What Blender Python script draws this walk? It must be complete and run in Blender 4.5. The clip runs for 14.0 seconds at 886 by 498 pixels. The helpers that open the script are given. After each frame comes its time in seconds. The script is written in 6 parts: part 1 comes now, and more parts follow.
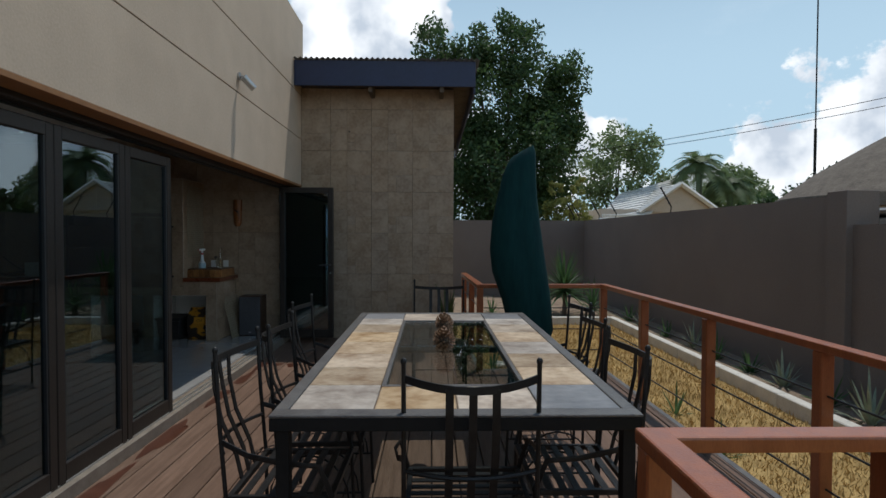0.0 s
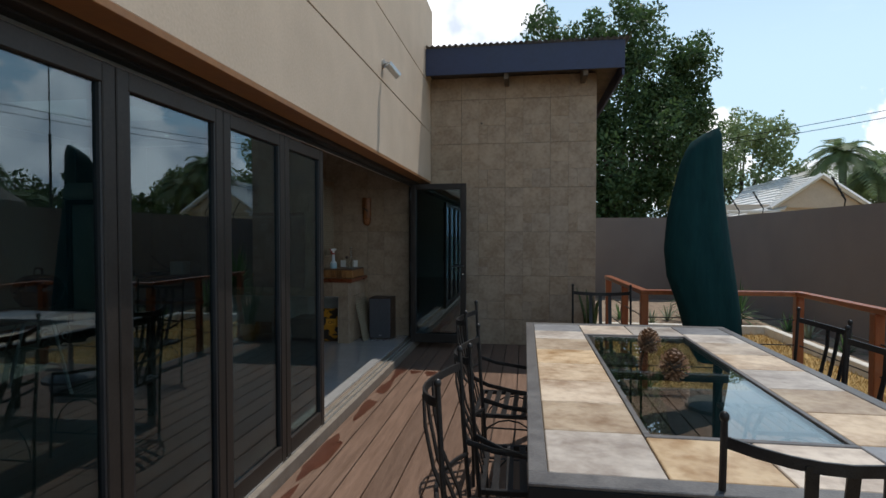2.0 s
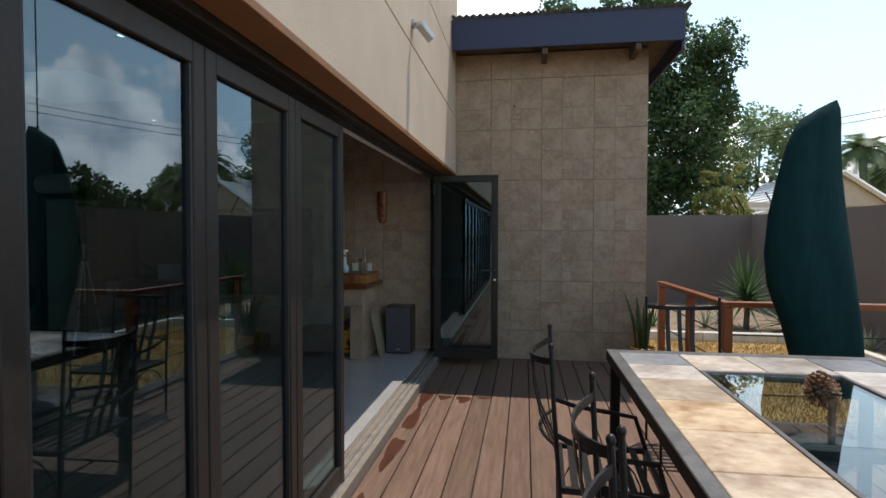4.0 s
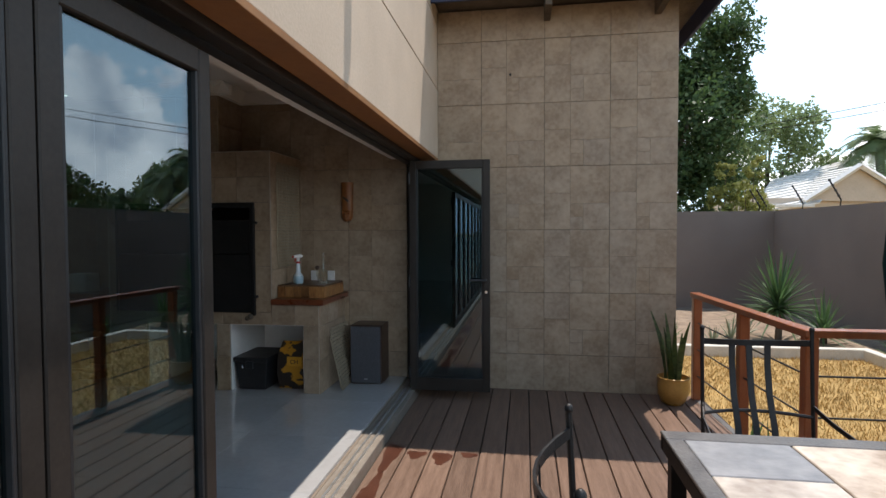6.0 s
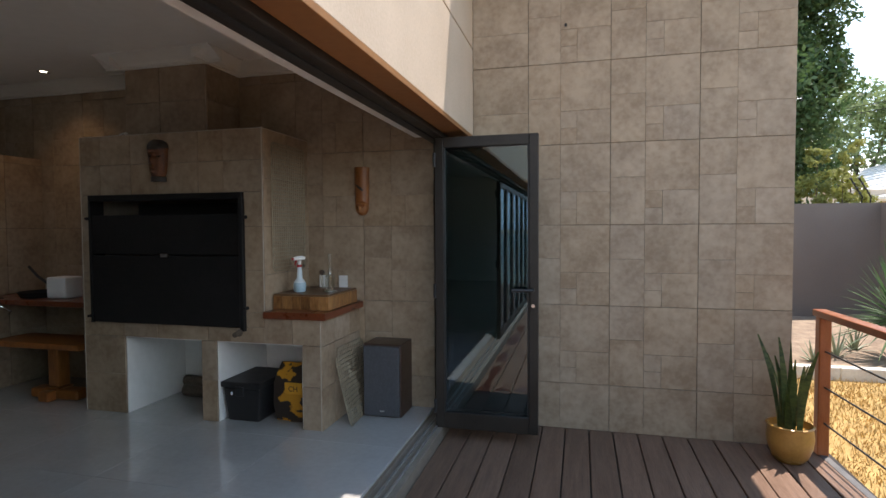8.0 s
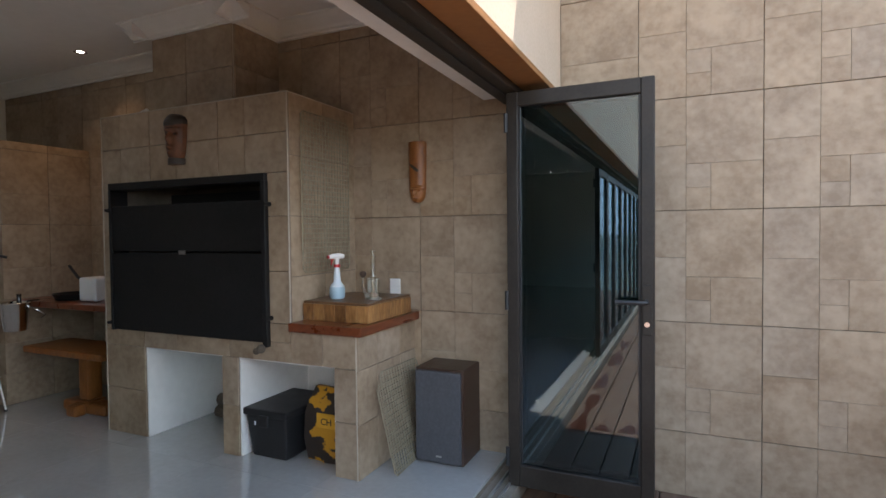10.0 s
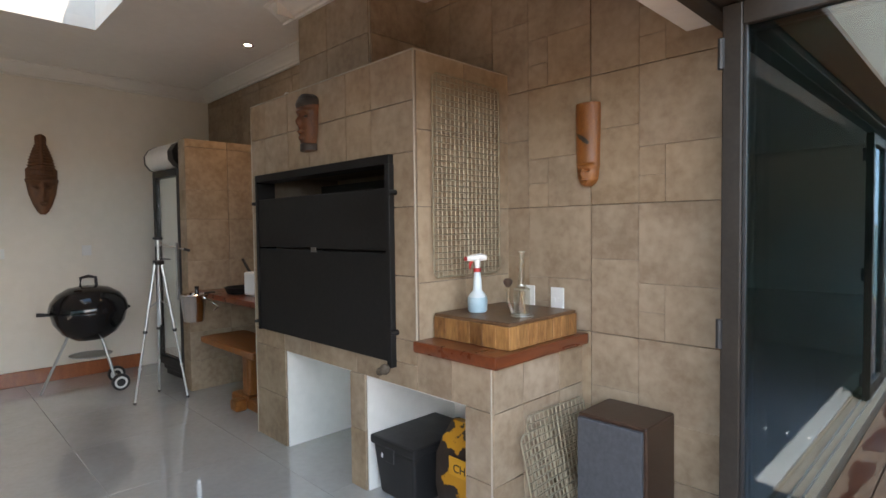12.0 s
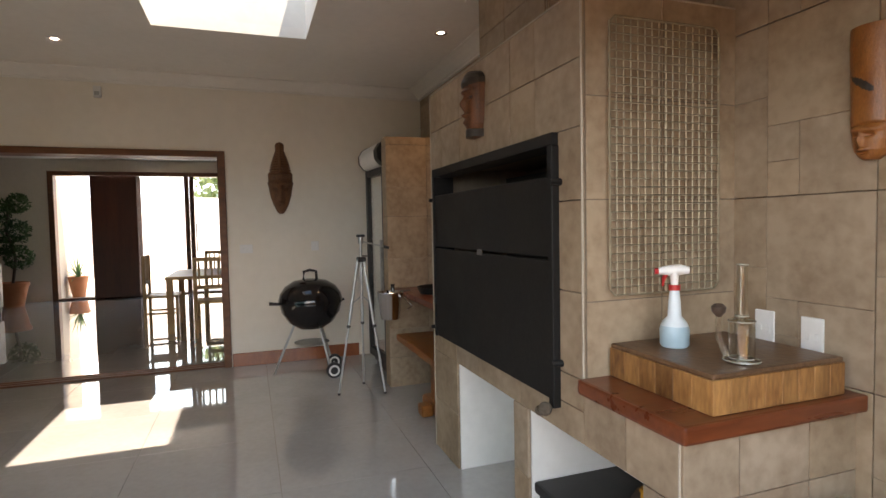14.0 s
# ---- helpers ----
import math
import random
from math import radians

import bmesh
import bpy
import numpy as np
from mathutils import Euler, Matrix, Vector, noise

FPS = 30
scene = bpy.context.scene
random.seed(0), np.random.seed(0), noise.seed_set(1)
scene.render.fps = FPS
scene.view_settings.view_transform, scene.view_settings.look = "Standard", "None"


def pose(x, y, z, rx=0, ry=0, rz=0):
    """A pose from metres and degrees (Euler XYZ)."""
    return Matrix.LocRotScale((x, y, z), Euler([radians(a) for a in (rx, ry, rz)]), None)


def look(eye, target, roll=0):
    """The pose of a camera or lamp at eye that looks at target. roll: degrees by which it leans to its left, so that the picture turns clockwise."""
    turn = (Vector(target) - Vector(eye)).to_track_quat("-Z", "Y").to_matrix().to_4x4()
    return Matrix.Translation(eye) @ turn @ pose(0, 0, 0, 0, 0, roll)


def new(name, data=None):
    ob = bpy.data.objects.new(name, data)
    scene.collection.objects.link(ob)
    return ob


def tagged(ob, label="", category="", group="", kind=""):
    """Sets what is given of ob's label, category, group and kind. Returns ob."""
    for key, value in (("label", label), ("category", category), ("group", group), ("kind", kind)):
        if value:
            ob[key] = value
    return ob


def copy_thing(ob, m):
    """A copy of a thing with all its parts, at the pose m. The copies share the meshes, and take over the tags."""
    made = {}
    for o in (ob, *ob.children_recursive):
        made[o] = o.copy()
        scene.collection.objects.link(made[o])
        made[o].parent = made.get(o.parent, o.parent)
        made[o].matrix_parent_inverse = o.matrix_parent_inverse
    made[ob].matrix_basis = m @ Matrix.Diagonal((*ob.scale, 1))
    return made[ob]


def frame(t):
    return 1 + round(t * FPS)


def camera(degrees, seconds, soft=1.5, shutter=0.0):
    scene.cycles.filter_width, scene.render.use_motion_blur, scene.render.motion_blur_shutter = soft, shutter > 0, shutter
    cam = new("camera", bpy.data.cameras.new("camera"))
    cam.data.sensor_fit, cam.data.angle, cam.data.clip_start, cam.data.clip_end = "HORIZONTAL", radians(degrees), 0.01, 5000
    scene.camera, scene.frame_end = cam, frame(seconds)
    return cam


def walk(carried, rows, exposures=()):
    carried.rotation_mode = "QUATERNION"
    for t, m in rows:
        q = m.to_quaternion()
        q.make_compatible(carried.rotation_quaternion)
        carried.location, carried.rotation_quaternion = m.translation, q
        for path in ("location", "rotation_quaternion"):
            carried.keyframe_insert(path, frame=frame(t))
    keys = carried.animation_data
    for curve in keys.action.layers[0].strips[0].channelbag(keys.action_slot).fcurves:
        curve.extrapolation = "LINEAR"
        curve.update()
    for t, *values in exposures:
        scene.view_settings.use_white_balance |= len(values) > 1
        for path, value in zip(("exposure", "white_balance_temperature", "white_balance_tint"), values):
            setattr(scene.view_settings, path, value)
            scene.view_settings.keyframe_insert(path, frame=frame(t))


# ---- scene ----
cam = camera(78.3, 14.0)
PATH = [
    (0, (0.009, -0.052, 1.415), (0.052, 1.947, 1.366), 0.2),
    (0.5, (-0.117, 0.062, 1.403), (-0.143, 2.061, 1.35), 0.2),
    (1, (-0.247, 0.249, 1.407), (-0.412, 2.241, 1.355), 0.0),
    (1.5, (-0.418, 0.398, 1.411), (-0.683, 2.38, 1.358), -0.0),
    (2, (-0.6, 0.497, 1.411), (-0.898, 2.474, 1.358), -0.0),
    (2.5, (-0.763, 0.623, 1.409), (-1.064, 2.6, 1.354), 0.1),
    (3, (-0.909, 0.862, 1.41), (-1.213, 2.838, 1.356), 0.1),
    (3.2, (-0.962, 0.968, 1.409), (-1.266, 2.944, 1.355), 0.1),
    (5.5, (-1.098, 2.326, 1.471), (-1.381, 4.304, 1.394), 0.0),
    (6, (-1.051, 2.695, 1.438), (-1.35, 4.672, 1.373), -0.2),
    (6.5, (-1.07, 2.941, 1.434), (-1.412, 4.91, 1.361), -0.1),
    (7, (-1.084, 3.227, 1.443), (-1.474, 5.187, 1.364), -0.1),
    (7.5, (-1.079, 3.507, 1.444), (-1.517, 5.456, 1.363), -0.2),
    (9.8, (-1.172, 4.705, 1.339), (-1.95, 6.547, 1.286), -0.6),
    (10, (-1.214, 4.79, 1.337), (-2.039, 6.612, 1.282), -0.6),
    (10.5, (-1.307, 5.023, 1.344), (-2.27, 6.775, 1.287), -0.6),
    (11, (-1.354, 5.216, 1.357), (-2.444, 6.893, 1.289), -0.7),
    (11.5, (-1.395, 5.424, 1.375), (-2.666, 6.966, 1.299), -0.7),
    (12, (-1.448, 5.606, 1.352), (-2.87, 7.01, 1.274), -0.7),
    (12.5, (-1.537, 5.796, 1.371), (-3.082, 7.063, 1.287), -0.9),
    (13, (-1.608, 5.944, 1.382), (-3.273, 7.048, 1.295), -1.0),
    (13.5, (-1.654, 6.08, 1.386), (-3.457, 6.942, 1.297), -1.2),
    (14, (-1.712, 6.189, 1.375), (-3.596, 6.856, 1.285), -1.1),
]
EXPO = [(0.0, -1.05, 6400, 9), (3.0, -0.36, 6650, 12), (5.5, 0.04, 6750, 14), (7.5, 0.62, 6900, 16), (10.0, 1.57, 6950, 19), (11.5, 2.15, 7200, 19), (13.0, 2.52, 7900, 20), (14.0, 2.12, 8100, 22)]
walk(cam, [(t, look(eye, target, roll)) for t, eye, target, roll in PATH], EXPO)

# ---- sky and sun ----
SUN_DIR = Vector((0.195, 0.28, 1.0)).normalized()
world = bpy.data.worlds.new("sky")
scene.world = world
world.use_nodes = True
wn, wl = world.node_tree.nodes, world.node_tree.links
wn.clear()
sky = wn.new("ShaderNodeTexSky")
sky.sky_type = 'NISHITA'
sky.sun_disc = False
sky.sun_elevation = math.asin(SUN_DIR.z)
sky.sun_rotation = math.atan2(SUN_DIR.x, SUN_DIR.y)
sky.air_density, sky.dust_density, sky.ozone_density = 1.0, 1.2, 1.2
wcoord = wn.new("ShaderNodeTexCoord")


def wnode(op, a=None, b=None, c=None, kind="ShaderNodeMath"):
    """A maths node of the sky; each input is a number, a vector or a socket."""
    n = wn.new(kind)
    n.operation = op
    for k, v in enumerate((a, b, c)):
        if v is None:
            continue
        if isinstance(v, (int, float, tuple)):
            n.inputs[k].default_value = v
        else:
            wl.new(v, n.inputs[k])
    return n.outputs["Value"] if op in ('LENGTH', 'DOT_PRODUCT') or kind == "ShaderNodeMath" else n.outputs[0]


def wnoise(scale, detail, rough, stretch=(1, 1, 1)):
    n, m = wn.new("ShaderNodeTexNoise"), wn.new("ShaderNodeMapping")
    m.inputs["Scale"].default_value = stretch
    wl.new(wcoord.outputs["Generated"], m.inputs["Vector"])
    wl.new(m.outputs["Vector"], n.inputs["Vector"])
    n.inputs["Scale"].default_value, n.inputs["Detail"].default_value, n.inputs["Roughness"].default_value = scale, detail, rough
    return n.outputs["Fac"]


wdir = wcoord.outputs["Generated"]
# cumulus heaps: azimuth from +y towards +x, height over the horizon, radius (degrees), flattening
CLOUDS = ((40, 9.5, 7.5, 1.0), (48, 7.5, 6.0, 1.2), (33, 6.0, 6.0, 1.2), (27, 3.5, 6.0, 1.6), (14, 7.0, 6.5, 1.4), (-8, 19.5, 10.0, 1.8), (-16, 14, 9.0, 1.3), (3, 9, 7.0, 1.5),
          (62, 9, 9.0, 1.4), (80, 6, 9.0, 1.6), (105, 10, 10.0, 1.5), (150, 12, 12.0, 1.5), (200, 9, 12.0, 1.6), (250, 12, 12.0, 1.5), (300, 10, 12.0, 1.5))
heap = None
for az, el, rad, flat in CLOUDS:
    a, e = radians(az), radians(el)
    d = wnode('SUBTRACT', wdir, (math.sin(a) * math.cos(e), math.cos(a) * math.cos(e), math.sin(e)), kind="ShaderNodeVectorMath")
    d = wnode('MULTIPLY', d, (1.0, 1.0, flat), kind="ShaderNodeVectorMath")
    v = wnode('MULTIPLY_ADD', wnode('LENGTH', d, kind="ShaderNodeVectorMath"), -1.0 / radians(rad), 1.0)
    heap = v if heap is None else wnode('MAXIMUM', heap, v)
heap = wnode('MAXIMUM', heap, -0.45)
puff = wnode('MULTIPLY_ADD', wnoise(9.0, 10.0, 0.60, (1, 1, 1.25)), 2.6, -1.30)
veil = wnode('MULTIPLY_ADD', wnoise(2.6, 8.0, 0.62, (1, 1, 3.0)), 3.4, -2.02)
veil = wnode('MULTIPLY', wnode('MINIMUM', wnode('MAXIMUM', veil, 0.0), 1.0), 0.18)
wcloud = wn.new("ShaderNodeMapRange")
wcloud.interpolation_type = 'SMOOTHSTEP'
wcloud.inputs["From Min"].default_value, wcloud.inputs["From Max"].default_value = 0.02, 0.22
wl.new(wnode('ADD', heap, puff), wcloud.inputs["Value"])
cover = wnode('MAXIMUM', wcloud.outputs[0], veil)
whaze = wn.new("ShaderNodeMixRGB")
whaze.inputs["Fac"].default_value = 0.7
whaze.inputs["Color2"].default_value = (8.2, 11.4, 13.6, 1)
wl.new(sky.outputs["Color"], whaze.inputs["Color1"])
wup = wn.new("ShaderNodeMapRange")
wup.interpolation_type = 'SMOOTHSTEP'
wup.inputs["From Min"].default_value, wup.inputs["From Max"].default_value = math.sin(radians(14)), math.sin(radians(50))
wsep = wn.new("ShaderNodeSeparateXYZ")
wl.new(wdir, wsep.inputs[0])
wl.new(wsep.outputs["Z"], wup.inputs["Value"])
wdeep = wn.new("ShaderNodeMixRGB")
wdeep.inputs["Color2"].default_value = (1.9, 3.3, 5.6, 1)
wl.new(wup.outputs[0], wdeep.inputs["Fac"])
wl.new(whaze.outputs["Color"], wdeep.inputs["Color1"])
wtone = wn.new("ShaderNodeMixRGB")
wtone.inputs["Color1"].default_value = (8.0, 9.0, 10.4, 1)
wtone.inputs["Color2"].default_value = (17.0, 17.2, 17.4, 1)
wl.new(wnode('MINIMUM', wnode('MAXIMUM', wnode('MULTIPLY_ADD', wnoise(14.0, 5.0, 0.5), 3.4, -1.15), 0.0), 1.0), wtone.inputs["Fac"])
wmix = wn.new("ShaderNodeMixRGB")
wl.new(cover, wmix.inputs["Fac"])
wl.new(wdeep.outputs["Color"], wmix.inputs["Color1"])
wl.new(wtone.outputs["Color"], wmix.inputs["Color2"])
wback = wn.new("ShaderNodeBackground")
wback.inputs["Strength"].default_value = 0.15
wout = wn.new("ShaderNodeOutputWorld")
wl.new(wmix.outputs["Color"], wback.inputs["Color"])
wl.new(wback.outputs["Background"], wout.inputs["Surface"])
sun = new("sun", bpy.data.lights.new("sun", 'SUN'))
sun.data.energy, sun.data.angle, sun.data.color = 5.0, radians(0.5), (1.0, 0.96, 0.90)
sun.matrix_world = look(SUN_DIR * 40, (0, 0, 0))


# ---- materials ----
def mat(name, c1, c2, rough=0.6, metal=0.0, scale=6.0, bump=0.15, bscale=None, rand=0.0, stretch=(1, 1, 1), lo=0.35, hi=0.65, rvar=0.12, coat=0.0, hue=0.0):
    m = bpy.data.materials.new(name)
    m.use_nodes = True
    n, l = m.node_tree.nodes, m.node_tree.links
    b = n["Principled BSDF"]
    geo = n.new("ShaderNodeNewGeometry")
    mp = n.new("ShaderNodeMapping")
    mp.inputs["Scale"].default_value = stretch
    l.new(geo.outputs["Position"], mp.inputs["Vector"])
    info = n.new("ShaderNodeObjectInfo")
    if rand:
        add = n.new("ShaderNodeVectorMath")
        add.operation = 'SCALE'
        one = n.new("ShaderNodeCombineXYZ")
        for k in range(3):
            one.inputs[k].default_value = 7.3 + k
        l.new(one.outputs[0], add.inputs[0])
        l.new(info.outputs["Random"], add.inputs["Scale"])
        l.new(add.outputs[0], mp.inputs["Location"])
    big, fine = n.new("ShaderNodeTexNoise"), n.new("ShaderNodeTexNoise")
    for t, s in ((big, scale), (fine, bscale or scale * 9)):
        t.inputs["Scale"].default_value = s
        t.inputs["Detail"].default_value = 6.0
        l.new(mp.outputs[0], t.inputs["Vector"])
    mixf = n.new("ShaderNodeMath")
    mixf.operation = 'MULTIPLY_ADD'
    mixf.inputs[1].default_value = 0.4
    sub = n.new("ShaderNodeMath")
    sub.operation = 'MULTIPLY_ADD'
    sub.inputs[1].default_value = 0.6
    sub.inputs[2].default_value = 0.0
    l.new(big.outputs["Fac"], sub.inputs[0])
    l.new(fine.outputs["Fac"], mixf.inputs[0])
    l.new(sub.outputs[0], mixf.inputs[2])
    ramp = n.new("ShaderNodeValToRGB")
    ramp.color_ramp.elements[0].position, ramp.color_ramp.elements[1].position = lo, hi
    ramp.color_ramp.elements[0].color, ramp.color_ramp.elements[1].color = (*c1, 1), (*c2, 1)
    l.new(mixf.outputs[0], ramp.inputs["Fac"])
    out = ramp.outputs["Color"]
    if rand:
        hsv = n.new("ShaderNodeHueSaturation")
        rng = n.new("ShaderNodeMapRange")
        rng.inputs["To Min"].default_value, rng.inputs["To Max"].default_value = 1 - rand, 1 + rand
        l.new(info.outputs["Random"], rng.inputs["Value"])
        l.new(rng.outputs[0], hsv.inputs["Value"])
        if hue:
            sat = n.new("ShaderNodeMapRange")
            frac = n.new("ShaderNodeMath")
            frac.operation = 'FRACT'
            seven = n.new("ShaderNodeMath")
            seven.operation = 'MULTIPLY'
            seven.inputs[1].default_value = 7.31
            l.new(info.outputs["Random"], seven.inputs[0])
            l.new(seven.outputs[0], frac.inputs[0])
            sat.inputs["To Min"].default_value, sat.inputs["To Max"].default_value = 1 - hue, 1 + hue * 0.5
            l.new(frac.outputs[0], sat.inputs["Value"])
            l.new(sat.outputs[0], hsv.inputs["Saturation"])
        l.new(out, hsv.inputs["Color"])
        out = hsv.outputs["Color"]
    l.new(out, b.inputs["Base Color"])
    rr = n.new("ShaderNodeMapRange")
    rr.inputs["To Min"].default_value, rr.inputs["To Max"].default_value = max(0.02, rough - rvar), min(1.0, rough + rvar)
    l.new(big.outputs["Fac"], rr.inputs["Value"])
    l.new(rr.outputs[0], b.inputs["Roughness"])
    b.inputs["Metallic"].default_value = metal
    b.inputs["Coat Weight"].default_value = coat
    if bump:
        bp = n.new("ShaderNodeBump")
        bp.inputs["Strength"].default_value = bump
        bp.inputs["Distance"].default_value = 0.01
        l.new(fine.outputs["Fac"], bp.inputs["Height"])
        l.new(bp.outputs["Normal"], b.inputs["Normal"])
    return m


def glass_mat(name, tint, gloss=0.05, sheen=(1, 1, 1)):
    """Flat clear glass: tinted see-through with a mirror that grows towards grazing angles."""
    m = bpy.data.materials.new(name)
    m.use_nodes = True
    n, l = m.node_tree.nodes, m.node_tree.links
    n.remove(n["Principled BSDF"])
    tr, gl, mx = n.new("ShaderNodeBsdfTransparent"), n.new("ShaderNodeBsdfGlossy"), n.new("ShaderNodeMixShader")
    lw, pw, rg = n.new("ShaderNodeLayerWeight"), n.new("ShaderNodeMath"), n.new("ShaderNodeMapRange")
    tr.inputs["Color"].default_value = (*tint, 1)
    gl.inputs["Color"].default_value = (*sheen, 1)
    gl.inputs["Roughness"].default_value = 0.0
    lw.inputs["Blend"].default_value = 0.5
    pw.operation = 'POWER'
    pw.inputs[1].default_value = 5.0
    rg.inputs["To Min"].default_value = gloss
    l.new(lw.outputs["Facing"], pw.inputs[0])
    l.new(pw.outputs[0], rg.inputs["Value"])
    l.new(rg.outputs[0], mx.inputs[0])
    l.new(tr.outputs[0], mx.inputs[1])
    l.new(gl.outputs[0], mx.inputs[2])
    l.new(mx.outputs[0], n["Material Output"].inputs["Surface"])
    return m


def mat_vessel(name):
    m = glass_mat(name, (0.88, 0.87, 0.81))
    n, l = m.node_tree.nodes, m.node_tree.links
    for k in list(n["Mix Shader"].inputs[0].links):
        l.remove(k)
    n["Mix Shader"].inputs[0].default_value = 0.20
    n["Glossy BSDF"].inputs["Roughness"].default_value = 0.05
    return m


def glow_mat(name, color, strength):
    m = bpy.data.materials.new(name)
    m.use_nodes = True
    b = m.node_tree.nodes["Principled BSDF"]
    b.inputs["Base Color"].default_value = (*color, 1)
    b.inputs["Emission Color"].default_value = (*color, 1)
    b.inputs["Emission Strength"].default_value = strength
    return m


M_TILE = mat("stone_tile", (0.245, 0.170, 0.110), (0.385, 0.288, 0.200), 0.5, scale=4.6, bump=0.10, bscale=24, rand=0.025, lo=0.36, hi=0.62, hue=0.08)
M_GROUT = mat("grout", (0.17, 0.128, 0.092), (0.22, 0.172, 0.128), 0.9, scale=20)
M_PLASTER = mat("beige_plaster", (0.49, 0.385, 0.285), (0.59, 0.47, 0.355), 0.85, scale=2.4, bump=0.10, bscale=60)
M_SOFFIT = mat("brown_soffit", (0.23, 0.10, 0.032), (0.31, 0.14, 0.046), 0.6, scale=3, bump=0.1)
M_FASCIA = mat("blue_fascia", (0.015, 0.022, 0.06), (0.022, 0.032, 0.08), 0.5, scale=3, bump=0.05)
M_SHEET = mat("roof_sheet", (0.12, 0.11, 0.10), (0.2, 0.18, 0.16), 0.5, metal=0.4, scale=3)
M_FRAME = mat("bronze_frame", (0.020, 0.016, 0.013), (0.034, 0.027, 0.022), 0.45, scale=8, bump=0.04)
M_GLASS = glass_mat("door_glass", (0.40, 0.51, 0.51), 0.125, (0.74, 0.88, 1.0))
M_SKYL = glass_mat("skylight_sheet", (0.80, 0.81, 0.80), 0.05)
M_CLEAR = glass_mat("clear_glass", (0.97, 0.98, 0.97), 0.03)
M_TGLASS = glass_mat("table_glass", (0.84, 0.88, 0.87), 0.09)
M_VESSEL = mat_vessel("vessel_glass")
M_GRIM = mat("fused_glass_rim", (0.28, 0.26, 0.21), (0.40, 0.38, 0.32), 0.12, scale=8, bump=0)
M_DECK = mat("deck_board", (0.115, 0.067, 0.044), (0.20, 0.124, 0.085), 0.55, scale=5, bump=0.3, bscale=30, rand=0.16, stretch=(9, 0.6, 9))
M_WET = mat("wet_deck", (0.055, 0.018, 0.010), (0.10, 0.036, 0.020), 0.3, scale=9, bump=0.2, rvar=0.08)
M_DARK = mat("gap_shade_and_soot", (0.02, 0.018, 0.016), (0.035, 0.03, 0.026), 0.9)
M_RAIL = mat("varnished_redwood", (0.24, 0.062, 0.018), (0.36, 0.105, 0.032), 0.38, scale=5, bump=0.12, stretch=(4, 4, 1), coat=0.3, rand=0.08)
M_IRON = mat("black_iron", (0.016, 0.015, 0.015), (0.032, 0.030, 0.029), 0.38, metal=0.3, scale=25, bump=0.2)
M_TFRAME = mat("table_frame", (0.10, 0.092, 0.088), (0.17, 0.16, 0.15), 0.45, metal=0.3, scale=14, bump=0.2)
M_SLATE = mat("slate_tile", (0.29, 0.185, 0.105), (0.54, 0.42, 0.29), 0.42, scale=5.5, bump=0.35, bscale=24, rand=0.22, hue=0.5, lo=0.36, hi=0.6)
M_SLATEG = mat("grey_slate_tile", (0.15, 0.15, 0.155), (0.27, 0.265, 0.265), 0.42, scale=5.5, bump=0.3, bscale=24, rand=0.1)
M_CANVAS = mat("green_canvas", (0.003, 0.026, 0.028), (0.007, 0.040, 0.040), 0.75, scale=7, bump=0.4, bscale=12, stretch=(3, 3, 0.6))
M_TEAL = mat("pale_teal_paint", (0.40, 0.55, 0.58), (0.48, 0.63, 0.66), 0.85, scale=1.5, bump=0.1)
M_BOUND = mat("taupe_wall", (0.148, 0.118, 0.102), (0.186, 0.150, 0.130), 0.9, scale=1.0, bump=0.3, bscale=50)
M_TRIM = mat("stone_trim", (0.36, 0.30, 0.23), (0.46, 0.39, 0.31), 0.5, scale=9, bump=0.05)
M_KERB = mat("pale_concrete", (0.52, 0.49, 0.43), (0.68, 0.65, 0.58), 0.85, scale=5, bump=0.3)
M_SOIL = mat("soil", (0.16, 0.11, 0.075), (0.32, 0.24, 0.165), 0.95, scale=5, bump=0.8)
M_LAWN = mat("dry_lawn", (0.26, 0.165, 0.05), (0.50, 0.34, 0.13), 0.95, scale=4, bump=0.9, bscale=80)
M_GRASS = mat("dry_grass_blades", (0.34, 0.21, 0.065), (0.64, 0.45, 0.18), 0.8, scale=3, bump=0)
def leaf_mat(name, c1, c2, scale):
    m = mat(name, c1, c2, 0.55, scale=scale, bump=0, lo=0.3, hi=0.7)
    n, l = m.node_tree.nodes, m.node_tree.links
    b = n["Principled BSDF"]
    tl, mx = n.new("ShaderNodeBsdfTranslucent"), n.new("ShaderNodeMixShader")
    l.new(b.inputs["Base Color"].links[0].from_socket, tl.inputs["Color"])
    mx.inputs[0].default_value = 0.45
    l.new(b.outputs[0], mx.inputs[1])
    l.new(tl.outputs[0], mx.inputs[2])
    l.new(mx.outputs[0], n["Material Output"].inputs["Surface"])
    return m


M_LEAF = leaf_mat("leaf_dark", (0.030, 0.064, 0.022), (0.088, 0.155, 0.052), 1.6)
M_LEAF2 = leaf_mat("leaf_light", (0.12, 0.18, 0.075), (0.27, 0.34, 0.15), 1.2)
M_GOLD = leaf_mat("leaf_gold", (0.13, 0.15, 0.035), (0.36, 0.36, 0.10), 2.5)
M_PALM = leaf_mat("palm_leaf", (0.09, 0.14, 0.06), (0.20, 0.26, 0.12), 2)
M_AGAVE = leaf_mat("agave_leaf", (0.035, 0.09, 0.03), (0.11, 0.20, 0.075), 8)
M_AGAVE2 = mat("pale_agave", (0.16, 0.20, 0.13), (0.32, 0.34, 0.23), 0.55, scale=8, bump=0.1)
